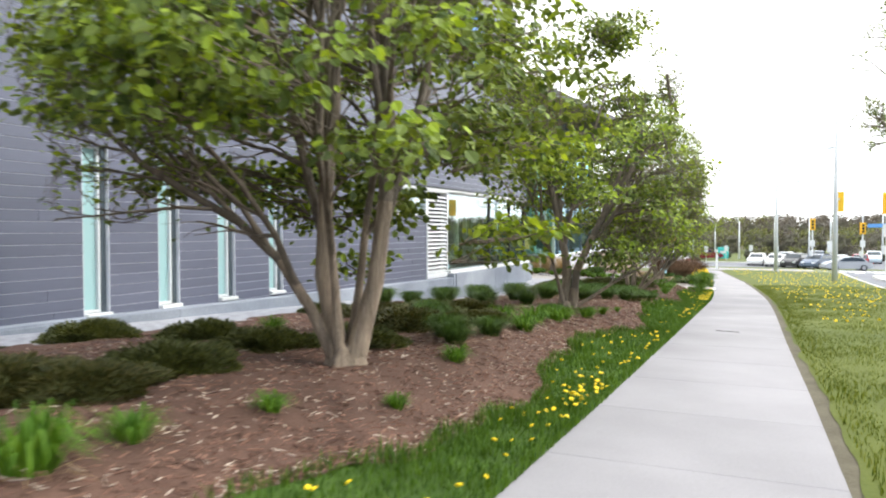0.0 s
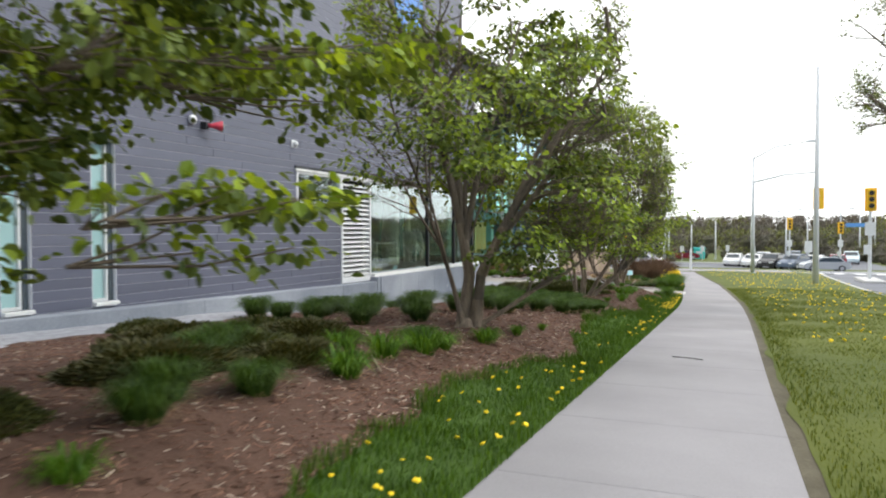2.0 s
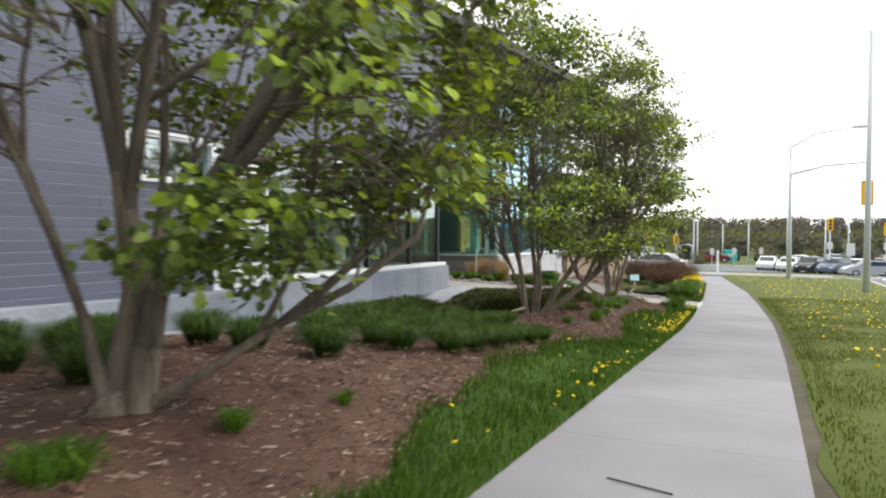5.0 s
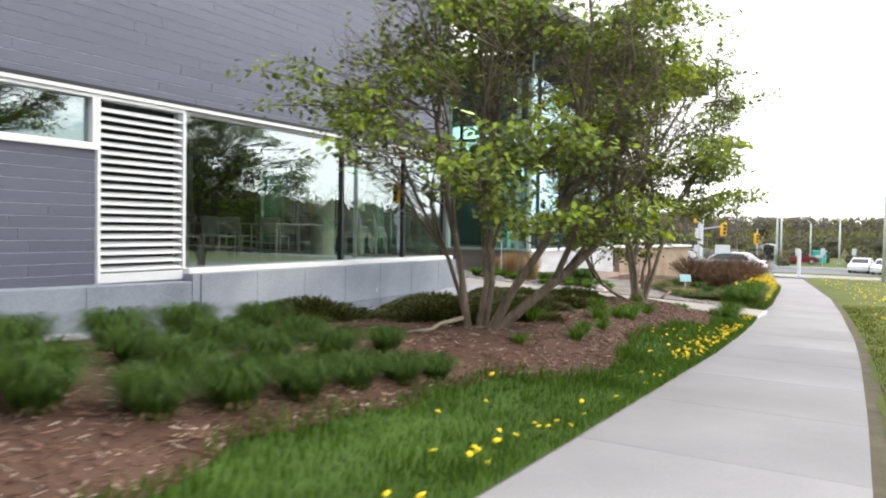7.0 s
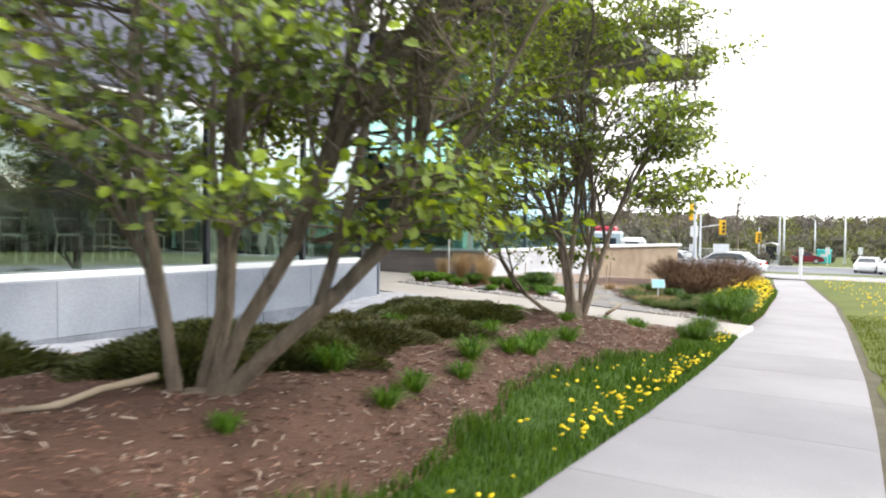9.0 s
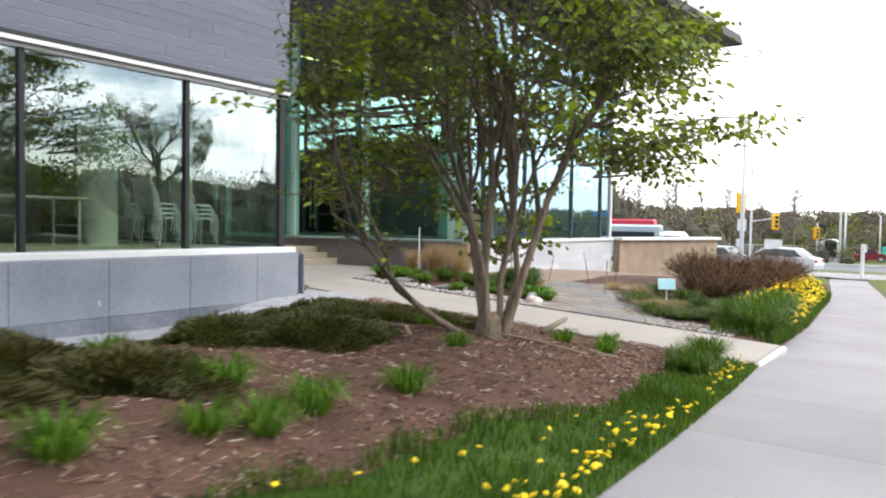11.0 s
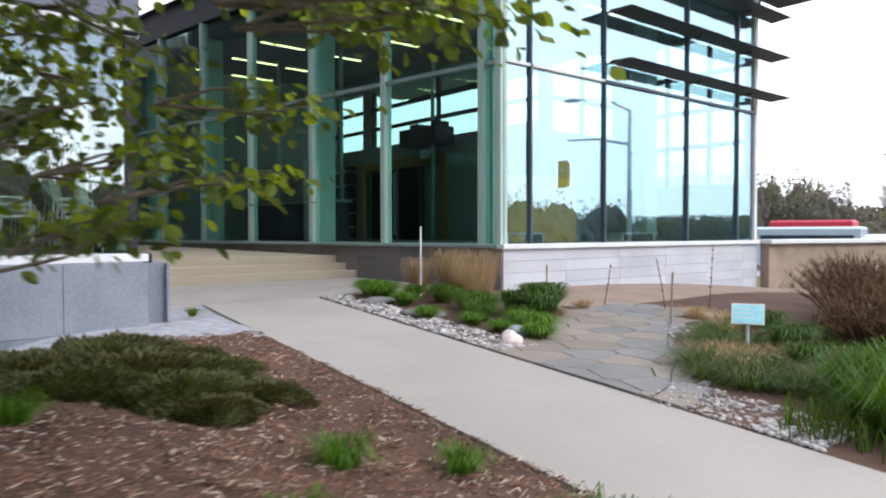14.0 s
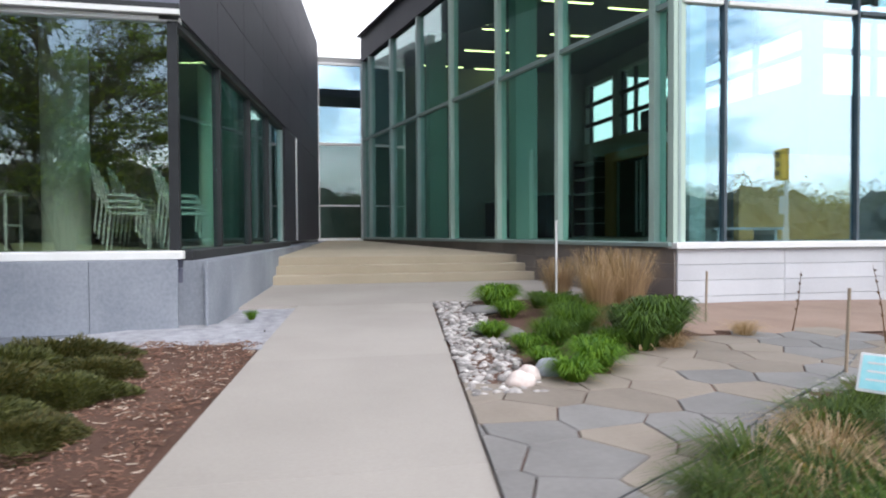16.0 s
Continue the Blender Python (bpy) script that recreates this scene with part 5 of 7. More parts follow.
tree("tree", (-4.28, 10.17, -0.50), 23, 4.7, 2.05, [(280, 5, 0.92, 1.15), (68, 27, 0.92, 1.15), (72, 50, 0.62, 0.5), (200, 22, 0.7, 0.5), (330, 24, 0.75, 0.5)], TREE_LABEL, stem_r=0.06, foot=0.15, low=0.17, shift=(0.3, 0.25), bunch=0.5, density=2, fill=0.15, leaf=0.07, sprays=96, per=32, spray_low=0.15, droop=80, gap=0.14, edge=1.75)
tree("tree", (-4.42, 17.28, -0.86), 37, 4.5, 1.95, [(64, 53, 0.78, 1.1), (72, 36, 0.85, 0.95), (330, 12, 0.85, 0.85), (246, 20, 0.8, 0.8), (10, 18, 0.85, 0.7), (262, 36, 0.62, 0.5)], "multi-stemmed small tree with pale twisted roots and thin spring leaves", stem_r=0.046, foot=0.17, low=0.2, density=1, fill=0.25, shift=(0.2, 0.2), leaf=0.061, sprays=112, per=31, spray_low=0.17, droop=60, bunch=0.3, gap=0.14, edge=1.75)
tree("tree", (-4.61, 23.43, -1.06), 51, 5.3, 2.2, [(231, 52, 0.57, 0.72), (215, 9, 0.88, 1.0), (300, 16, 0.8, 0.9), (75, 12, 0.85, 0.9), (60, 26, 0.72, 0.7), (160, 16, 0.75, 0.7), (20, 8, 0.8, 0.7)], "multi-stemmed small tree beside the entrance path with dense leaves", stem_r=0.041, foot=0.15, low=0.14, density=2, fill=0.4, shift=(0.1, 0.7), leaf=0.066, sprays=155, per=29, spray_low=0.115, droop=350, gap=0.11, bunch=0.62, edge=1.5, gnarl=0.3, stump=2.3)


def street_tree(at, seed, height, spread_r):
    root = thing("street_tree", "tall street tree with a thin spring crown on the lawn", "tree", "street trees", at=at)
    gr = Grower(seed, height, spread_r, 0.085, 2, 0.45)
    geo = Geo()
    pts = [Vector((0.03 * math.sin(i * 2.1 + seed), 0.04 * math.sin(i * 1.3), height * 0.55 * i / 6)) for i in range(7)]
    geo.tube(pts, [0.17 - 0.015 * i for i in range(7)], 10, cap=False)
    part("trunk", geo, M_BARK, root, smooth=True)
    for i in range(7):
        g2 = Geo()
        a = i * 2.4 + seed
        lean = radians(gr.r.uniform(25, 70))
        gr.branch(g2, Vector(pts[4 + i % 3]), Vector((math.cos(a) * math.sin(lean), math.sin(a) * math.sin(lean), math.cos(lean))), height * gr.r.uniform(0.28, 0.42), 0.07, 0)
        part("limb", g2, M_BARK, root, smooth=True)
    part("crown", mesh_of("crown", gr.lv + gr.tv, gr.lf + [tuple(i + len(gr.lv) for i in q) for q in gr.tf], M_LEAF), M_LEAF, root, "thin crown of small leaves")["kind"] = "stuff"
    return root


street_tree((2.7, 21.6, slope(21.6)), 5, 8.6, 2.9)
street_tree((16.5, 41.0, slope(41)), 8, 9.5, 3.4)
street_tree((17.5, 27.0, slope(27)), 12, 9.0, 3.2)

# ---------------------------------------------------------------- low planting


def blades(geo, r, n, radius, height, width, arch, cx=0.0, cy=0.0):
    """A fountain of arching blades."""
    for _ in range(n):
        a, k = r.uniform(0, 2 * math.pi), math.sqrt(r.random())
        p = Vector((cx + math.cos(a) * radius * 0.35 * k, cy + math.sin(a) * radius * 0.35 * k, -0.02))
        d = Vector((math.cos(a), math.sin(a), 0))
        s = Vector((-d.y, d.x, 0)) * width * r.uniform(0.6, 1.2) * 0.5
        h, out = height * r.uniform(0.6, 1.1), radius * k * r.uniform(0.6, 1.1)
        p1 = p + d * out * 0.3 + Vector((0, 0, h * 0.6))
        p2 = p + d * out * 0.7 + Vector((0, 0, h * 0.95))
        p3 = p + d * out * (1.0 + arch * 0.3) + Vector((0, 0, h * (1.0 - arch * 0.5)))
        geo.add([p - s, p + s, p1 + s, p1 - s, p2 + s * 0.7, p2 - s * 0.7, p3], [(0, 1, 2, 3), (3, 2, 4, 5), (5, 4, 6)])


def tuft(seed, radius, height, n, mat, label, category="grass tuft", group="green tufts", width=0.012, arch=0.8):
    t = thing("grass_tuft", label, category, group)
    g = Geo()
    blades(g, random.Random(seed), n, radius, height, width, arch)
    part("foliage", g, mat, t)
    th = Geo()
    blades(th, random.Random(seed + 40), max(24, n // 12), radius * 0.9, height * 0.28, width * 0.9, 0.9)
    part("thatch", th, M_TAWNY, t, "dry brown blades at the foot")
    return t


def mound(name, seed, rx, ry, h, n, mat, label, group, sprig=0.09, thin=0.3):
    """A low spreading shrub: sprigs all over an uneven dome."""
    t = thing(name, label, "shrub", group)
    r = random.Random(seed)
    g = Geo()
    for _ in range(n):
        a, k = r.uniform(0, 2 * math.pi), math.sqrt(r.random())
        bump = 0.75 + 0.35 * noise.noise((math.cos(a) * 1.7 + seed, math.sin(a) * 1.7, k * 2))
        x, y = math.cos(a) * rx * k * bump, math.sin(a) * ry * k * bump
        z = h * max(0.05, 1 - k ** 2.2) * bump * r.uniform(0.55, 1.08)
        d = Vector((math.cos(a) * (0.3 + k), math.sin(a) * (0.3 + k), r.uniform(0.1, 1.0) * (1.3 - k))).normalized()
        d = (d + Vector((r.uniform(-0.5, 0.5), r.uniform(-0.5, 0.5), r.uniform(-0.2, 0.4)))).normalized()
        s = d.cross(Vector((r.uniform(-1, 1), r.uniform(-1, 1), 1))).normalized()
        ln = sprig * r.uniform(0.6, 1.4)
        p = Vector((x, y, z))
        w = s * ln * thin * 0.5
        g.add([p, p + d * ln * 0.5 + w, p + d * ln, p + d * ln * 0.5 - w], [(0, 1, 2, 3)])
    part("foliage", g, mat, t)
    core = Geo()
    vs, m = [], 12
    for k, zz in ((0.86, -0.03), (0.72, 0.30), (0.45, 0.58), (0.12, 0.72)):
        for j in range(m):
            a = 2 * math.pi * j / m
            b = 0.75 + 0.35 * noise.noise((math.cos(a) * 1.7 + seed, math.sin(a) * 1.7, k * 2))
            vs.append((math.cos(a) * rx * k * b * 0.9, math.sin(a) * ry * k * b * 0.9, h * zz * b))
    core.add(vs, [(i * m + j, i * m + (j + 1) % m, (i + 1) * m + (j + 1) % m, (i + 1) * m + j) for i in range(3) for j in range(m)] + [tuple(3 * m + j for j in range(m))])
    part("inner_shade", core, M_JUNIPER, t, "shaded inner twigs", True)
    return t


def set_down(ob, spots, r):
    """The first copy and all the others, turned at random, on the land."""
    for i, (x, y, s) in enumerate(spots):
        m = pose(x, y, land(x, y) + 0.012, 0, 0, r.uniform(0, 360)) @ Matrix.Scale(s, 4)
        if i == 0:
            ob.matrix_basis = m
        else:
            c = copy_thing(ob, pose(0, 0, 0))
            c.matrix_basis = m


pr = random.Random(77)
DARK_TUFT = "rounded dark green tuft of fine grass in mulch"
t1 = tuft(1, 0.31, 0.31, 1100, M_TUFT, DARK_TUFT, width=0.0065, arch=0.55)
t2 = tuft(2, 0.29, 0.28, 1000, M_TUFT, DARK_TUFT, width=0.0065, arch=0.55)
spots1 = [(-8.6, 11.9, 1.1), (-6.9, 11.2, 1.0), (-6.2, 11.3, 0.9), (-5.5, 11.25, 0.9), (-6.5, 11.9, 1.0), (-5.9, 12.4, 1.0), (-5.2, 12.2, 0.9), (-5.0, 12.9, 0.9), (-4.5, 12.3, 0.8), (-4.2, 12.95, 0.75), (-5.45, 13.5, 0.9), (-5.5, 14.2, 0.9), (-5.6, 14.85, 0.9), (-5.5, 15.5, 0.85), (-3.9, 13.3, 0.75), (-3.85, 13.72, 0.8), (-3.8, 14.15, 0.75)]
spots2 = [(-3.78, 14.58, 0.75), (-3.72, 14.98, 0.7), (-3.68, 15.32, 0.6), (-4.35, 13.85, 0.8), (-4.3, 14.4, 0.8), (-4.2, 14.9, 0.75), (-4.15, 15.4, 0.65), (-4.85, 13.9, 0.85), (-4.85, 14.55, 0.85), (-4.75, 15.2, 0.8), (-4.6, 13.2, 0.85), (-7.6, 11.2, 0.95), (-7.3, 12.3, 1.0), (-8.3, 16.2, 0.8), (-5.9, 10.6, 0.85), (-5.6, 10.0, 0.85), (-5.1, 10.6, 0.85), (-6.6, 10.5, 0.95), (-5.3, 7.2, 0.9), (-5.0, 6.6, 0.9), (-4.35, 5.55, 0.85), (-4.05, 5.1, 0.75), (-4.0, 5.9, 0.75), (-4.05, 8.3, 0.7)]
set_down(t1, spots1, pr)
set_down(t2, spots2, pr)

SMALL_TUFT = "small bright green tuft of lily leaves in mulch"
t3 = tuft(3, 0.17, 0.17, 150, M_TUFTLIGHT, SMALL_TUFT, group="small tufts", width=0.009, arch=0.9)
set_down(t3, [(-3.97, 0.8, 1.5), (-3.98, 1.3, 0.9), (-3.87, 2.14, 0.7), (-3.76, 4.45, 0.9), (-3.95, 6.8, 0.9), (-4.04, 7.62, 1.4), (-3.92, 8.13, 1.4), (-3.9, 8.51, 1.1), (-3.8, 9.39, 1.0), (-3.92, 6.83, 1.3), (-4.5, 7.7, 1.2), (-3.78, 9.5, 0.9), (-3.76, 10.4, 0.7), (-4.3, 18.3, 1.1), (-3.8, 18.5, 0.8), (-3.87, 20.4, 1.0), (-4.0, 19.6, 1.1), (-3.95, 20.76, 1.1), (-3.95, 20.16, 0.9), (-3.92, 21.44, 1.0), (-4.4, 20.6, 1.1), (-3.79, 19.09, 0.8), (-3.73, 18.1, 0.8), (-5.5, 20.6, 1.0), (-4.95, 25.5, 1.1), (-4.6, 25.95, 0.9), (-4.2, 24.9, 1.0), (-4.4, 22.6, 0.8), (-3.55, 3.0, 0.6), (-6.3, 5.3, 1.1), (-5.9, 24.3, 1.0), (-3.85, 17.0, 0.6), (-3.7, 11.3, 0.5), (-10.35, 26.75, 0.6)], pr)

JUN = "low spreading dark juniper in mulch"
j1 = mound("juniper", 5, 0.78, 0.72, 0.22, 11000, M_JUNIPER, JUN, "junipers", 0.052, 0.26)
set_down(j1, [(-8.6, 4.9, 1.05), (-6.7, 4.7, 0.9), (-5.2, 2.7, 0.9), (-5.4, 4.0, 0.8), (-5.4, 7.3, 0.95), (-4.85, 4.6, 0.8), (-8.3, 9.3, 0.8), (-5.9, 8.4, 0.9), (-6.2, 16.9, 1.2), (-5.5, 18.3, 1.1), (-5.0, 17.6, 1.0), (-4.7, 18.5, 0.9), (-5.3, 22.1, 0.95), (-5.9, 21.7, 0.9), (-6.9, 23.9, 1.0), (-6.5, 25.3, 0.85), (-7.9, 25.2, 1.0), (-6.9, 24.75, 0.9), (-7.2, 25.7, 0.7), (-8.4, 24.6, 0.8)], pr)
j2 = mound("juniper", 6, 0.85, 0.75, 0.24, 10000, M_JUNIPERWARM, "low spreading bronze-green juniper in mulch", "bronze junipers", 0.052, 0.26)
set_down(j2, [(-5.6, 1.6, 1.0), (-5.1, 1.9, 0.8), (-5.1, 6.2, 1.0), (-6.6, 8.0, 0.9), (-5.2, 8.2, 0.9), (-4.6, 7.1, 0.7), (-5.6, 20.0, 0.9), (-4.9, 19.3, 0.9), (-4.8, 20.3, 0.8), (-5.4, 19.0, 0.8), (-7.25, 25.2, 1.0), (-8.4, 25.35, 0.85), (-7.6, 24.7, 1.0), (-6.35, 25.75, 0.55), (-6.1, 25.3, 0.55), (-7.8, 25.75, 0.6)], pr)

# garden beyond the path
g1 = tuft(61, 0.36, 0.30, 420, M_TUFTLIGHT, "leafy bright green perennial beside the pebbles", "perennial", "garden perennials", 0.024, 0.75)
set_down(g1, [(-6.95, 29.0, 0.55), (-7.25, 29.3, 0.7), (-7.65, 29.45, 0.6), (-7.5, 29.0, 0.45), (-8.0, 29.05, 0.5), (-8.7, 28.95, 0.5), (-10.6, 29.6, 0.9), (-11.2, 29.8, 0.8), (-9.9, 29.5, 0.6)], pr)
g2 = tuft(62, 0.34, 0.42, 520, M_TUFT, "upright dark green leafy perennial", "perennial", "dark perennials", 0.022, 0.5)
set_down(g2, [(-8.05, 30.25, 1.0), (-8.35, 30.5, 0.9), (-7.85, 30.0, 0.8), (-8.5, 30.2, 0.7), (-5.0, 30.2, 0.7), (-4.6, 29.6, 0.6), (-5.6, 30.9, 0.7)], pr)
g3 = tuft(63, 0.36, 0.34, 700, M_BLADE, "loose clump of fine green grass in the garden bed", "grass tuft", "garden grasses", 0.010, 0.7)
set_down(g3, [(-8.2, 29.35, 0.7), (-8.6, 29.7, 0.85), (-9.1, 29.95, 0.75), (-9.8, 30.1, 0.8), (-7.9, 29.75, 0.6), (-10.5, 30.1, 0.6)], pr)
t5 = tuft(15, 0.42, 0.72, 700, M_TAWNY, "upright clump of tawny dry ornamental grass", group="dry grasses", width=0.004, arch=0.4)
set_down(t5, [(-10.6, 30.9, 1.0), (-10.0, 31.0, 1.0), (-10.9, 30.5, 0.8), (-9.7, 30.5, 0.8)], pr)
t6 = tuft(16, 0.38, 0.18, 420, M_MEADOW, "loose clump of dark meadow grass in the garden bed", group="meadow clumps", width=0.007, arch=0.9)
set_down(t6, [(-5.2, 29.1, 1.0), (-4.8, 28.9, 0.9), (-4.2, 29.3, 1.0), (-5.6, 29.9, 1.0), (-5.9, 30.5, 1.0), (-6.0, 31.2, 1.0), (-5.3, 31.5, 1.0), (-4.7, 30.5, 1.0), (-4.9, 29.5, 0.9), (-5.5, 31.0, 0.9), (-6.2, 32.0, 1.0), (-4.6, 28.75, 0.8), (-4.95, 28.75, 0.7), (-4.35, 28.95, 0.9), (-4.05, 28.85, 0.8), (-4.7, 29.15, 1.0), (-4.4, 29.6, 1.0), (-4.15, 29.9, 1.0), (-5.05, 29.35, 0.8), (-5.3, 30.1, 1.0), (-4.3, 30.3, 1.0), (-5.75, 30.2, 0.8)], pr)
t8 = tuft(18, 0.34, 0.2, 260, M_TAWNY, "low clump of dry brown meadow grass in the garden bed", group="dry meadow clumps", width=0.006, arch=0.9)
set_down(t8, [(-5.0, 29.3, 1.0), (-5.3, 29.6, 0.9), (-5.8, 30.8, 1.0), (-4.5, 29.8, 1.0), (-6.3, 31.4, 1.0), (-5.2, 30.6, 1.0), (-7.9, 30.3, 0.7), (-9.2, 30.2, 0.8), (-6.9, 31.8, 0.8), (-8.3, 31.3, 0.7), (-4.75, 28.95, 0.7), (-4.3, 29.2, 0.8), (-4.9, 29.9, 0.9), (-5.55, 29.65, 0.7)], pr)
t7 = tuft(17, 0.42, 0.42, 520, M_BLADE, "tall lush grass clump at the pavement's edge", group="lush clumps", width=0.010, arch=0.7)
set_down(t7, [(-3.5, 28.3, 1.0), (-3.6, 28.9, 1.1), (-3.55, 29.6, 1.1), (-3.7, 30.4, 1.0), (-3.9, 28.8, 0.9), (-3.45, 25.6, 0.7), (-3.4, 25.0, 0.6)], pr)


def russet_bush(at, seed, rx, h):
    """A leafless bush of many fine russet twigs."""
    t = thing("russet_bush", "rounded bush of fine leafless russet twigs", "shrub", "russet bushes", at=at)
    r = random.Random(seed)
    g, fine = Geo(), Geo()
    for _ in range(260):
        a, k = r.uniform(0, 2 * math.pi), math.sqrt(r.random())
        p = Vector((math.cos(a) * 0.25 * k * rx, math.sin(a) * 0.25 * k * rx, -0.03))
        e = Vector((math.cos(a) * rx * k, math.sin(a) * rx * k, h * (1 - 0.45 * k * k) * r.uniform(0.7, 1.05)))
        mid = p.lerp(e, 0.5) + Vector((r.uniform(-0.06, 0.06), r.uniform(-0.06, 0.06), 0.1 * h))
        g.tube([p, mid, e], [0.006, 0.004, 0.0015], 3, cap=False)
        for _ in range(14):
            q = mid.lerp(e, r.random())
            d = Vector((r.uniform(-1, 1), r.uniform(-1, 1), r.uniform(-0.1, 1))).normalized() * r.uniform(0.06, 0.17)
            s = d.cross(Vector((0, 0, 1))).normalized() * 0.004
            fine.add([q - s, q + s, q + d], [(0, 1, 2)])
    part("branch_mass", g, M_TWIG, t)["kind"] = "stuff"
    part("fine_twig_mass", fine, M_TWIG, t)["kind"] = "stuff"
    return t


for i, (x, y, s, h) in enumerate([(-4.7, 32.0, 0.9, 0.85), (-4.5, 33.4, 1.0, 0.95), (-4.9, 34.8, 1.0, 0.95), (-4.8, 36.2, 0.9, 0.9), (-5.6, 33.2, 0.9, 0.9), (-4.55, 31.0, 0.6, 0.6), (-5.9, 34.6, 0.9, 0.9)]):
    russet_bush((x, y, land(x, y)), 30 + i, s, h)

# ---------------------------------------------------------------- grass, flowers, chips


def meadow(name, label, mat, seed, spots, h0, h1, w):
    """Single grass blades as one mesh."""
    r = random.Random(seed)
    vs, fs = [], []
    for x, y, z, k in spots:
        a, lean = r.uniform(0, 2 * math.pi), r.uniform(0.1, 0.75)
        h = r.uniform(h0, h1) * k
        c, s = math.cos(a), math.sin(a)
        ox, oy = c * lean * h, s * lean * h
        wx, wy = -s * w * r.uniform(0.6, 1.2), c * w * r.uniform(0.6, 1.2)
        o = len(vs)
        vs += [(x - wx, y - wy, z - 0.01), (x + wx, y + wy, z - 0.01), (x + wx * 0.8 + ox * 0.4, y + wy * 0.8 + oy * 0.4, z + h * 0.6), (x - wx * 0.8 + ox * 0.4, y - wy * 0.8 + oy * 0.4, z + h * 0.6), (x + ox, y + oy, z + h)]
        fs += [(o, o + 1, o + 2, o + 3), (o + 3, o + 2, o + 4)]
    return tagged(part(name, mesh_of(name, vs, fs, mat), mat), label, "grass", kind="stuff")


r = random.Random(3)
spots = []
while len(spots) < 60000:
    y = r.uniform(-1.5, 26.0)
    a, b = turf_l(y) - 0.06, walk_l(y) + 0.03
    x = r.uniform(a, b)
    spots.append((x, y, land(x, y) + 0.02, 0.55 + 0.75 * abs(noise.noise((x * 1.5, y * 1.5, 9))) * 2 * min(1, (b - x) / 0.2 + 0.35)))
meadow("verge_grass", "dense green grass blades of the verge", M_BLADE, 4, spots, 0.03, 0.105, 0.0034)
spots = []
while len(spots) < 105000:
    y = -1.5 + 34 * r.random() ** 1.25
    x = walk_r(y) + 0.1 + (KERB_X - walk_r(y)) * r.random() ** 1.3
    if x - walk_r(y) < 0.22 + 0.16 * noise.noise((3, y * 1.3, 7)) and r.random() < 0.6:
        continue
    spots.append((x, y, land(x, y) + 0.02, 0.7 + 0.6 * noise.noise((x, y, 4))))
meadow("lawn_grass", "short yellow-green grass blades of the lawn", M_BLADELAWN, 5, spots, 0.025, 0.065, 0.0040)
spots = []
while len(spots) < 8000:
    y = r.uniform(27.8, 40)
    x = walk_l(y) - r.random() ** 1.6 * 0.85
    spots.append((x, y, land(x, y) + 0.01, 0.8 + 0.5 * r.random()))
meadow("corner_grass", "tall lush green grass past the entrance path", M_BLADE, 6, spots, 0.08, 0.22, 0.0045)


def dandelion_mesh():
    vs, fs = [], []
    n = 10
    for rr, z in ((0.012, 0.0), (0.021, 0.006), (0.017, 0.012), (0.006, 0.014)):
        vs += [(rr * (1 if j % 2 else 0.86) * math.cos(2 * math.pi * j / n), rr * (1 if j % 2 else 0.86) * math.sin(2 * math.pi * j / n), z) for j in range(n)]
    fs = [(i * n + j, i * n + (j + 1) % n, (i + 1) * n + (j + 1) % n, (i + 1) * n + j) for i in range(3) for j in range(n)] + [tuple(3 * n + j for j in range(n)), tuple(reversed(range(n)))]
    return vs, fs


d_v, d_f = dandelion_mesh()
head_mesh = mesh_of("flower_head", d_v, d_f, M_YELLOW)
stem_mesh = mesh_of("stem", *(lambda g: (g.v, g.f))(Geo().tube([(0, 0, -0.13), (0.004, 0, -0.06), (0, 0, 0.002)], 0.0022, 4)), M_STEM)


def dandelion(x, y, z, s, r):
    t = thing("dandelion", "yellow dandelion flower in green grass", "flower", "dandelions", at=pose(x, y, z, r.uniform(-35, 35), r.uniform(-35, 35), r.uniform(0, 360)) @ Matrix.Scale(s, 4))
    part("flower_head", head_mesh, M_YELLOW, t)
    part("stem", stem_mesh, M_STEM, t)


r = random.Random(8)
count = 0
while count < 170:
    y = r.choice([r.uniform(1.2, 5.5), r.uniform(5, 9), r.uniform(8, 17), r.uniform(17, 24), r.uniform(18.5, 22.5), r.uniform(24.5, 26)])
    x = walk_l(y) - 0.02 - (walk_l(y) - turf_l(y)) * r.random() ** 1.8 * 0.95
    dandelion(x, y, land(x, y) + r.uniform(0.05, 0.11), r.uniform(0.65, 1.15), r)
    count += 1

for cy, spread_y, n in ((4.7, 0.5, 22), (14.2, 0.6, 14), (20.4, 0.9, 46), (22.3, 0.7, 26), (24.9, 0.5, 16), (8.9, 0.5, 8)):
    for _ in range(n):
        y = r.gauss(cy, spread_y)
        x = walk_l(y) - 0.02 - abs(r.gauss(0, 0.13))
        dandelion(x, y, land(x, y) + r.uniform(0.05, 0.13), r.uniform(0.75, 1.25), r)


def flower_field(name, label, seed, n, spot, low, high, size):
    r = random.Random(seed)
    vs, fs = [], []
    for _ in range(n):
        x, y = spot(r)
        z = land(x, y) + r.uniform(low, high)
        s = size * r.uniform(0.7, 1.3)
        rot = Euler((r.uniform(-0.7, 0.7), r.uniform(-0.7, 0.7), r.uniform(0, 6))).to_matrix()
        o = len(vs)
        vs += [tuple(rot @ Vector(p) * s + Vector((x, y, z))) for p in d_v]
        fs += [tuple(i + o for i in q) for q in d_f]
    return tagged(part(name, mesh_of(name, vs, fs, M_YELLOW), M_YELLOW), label, "flowers", kind="stuff")


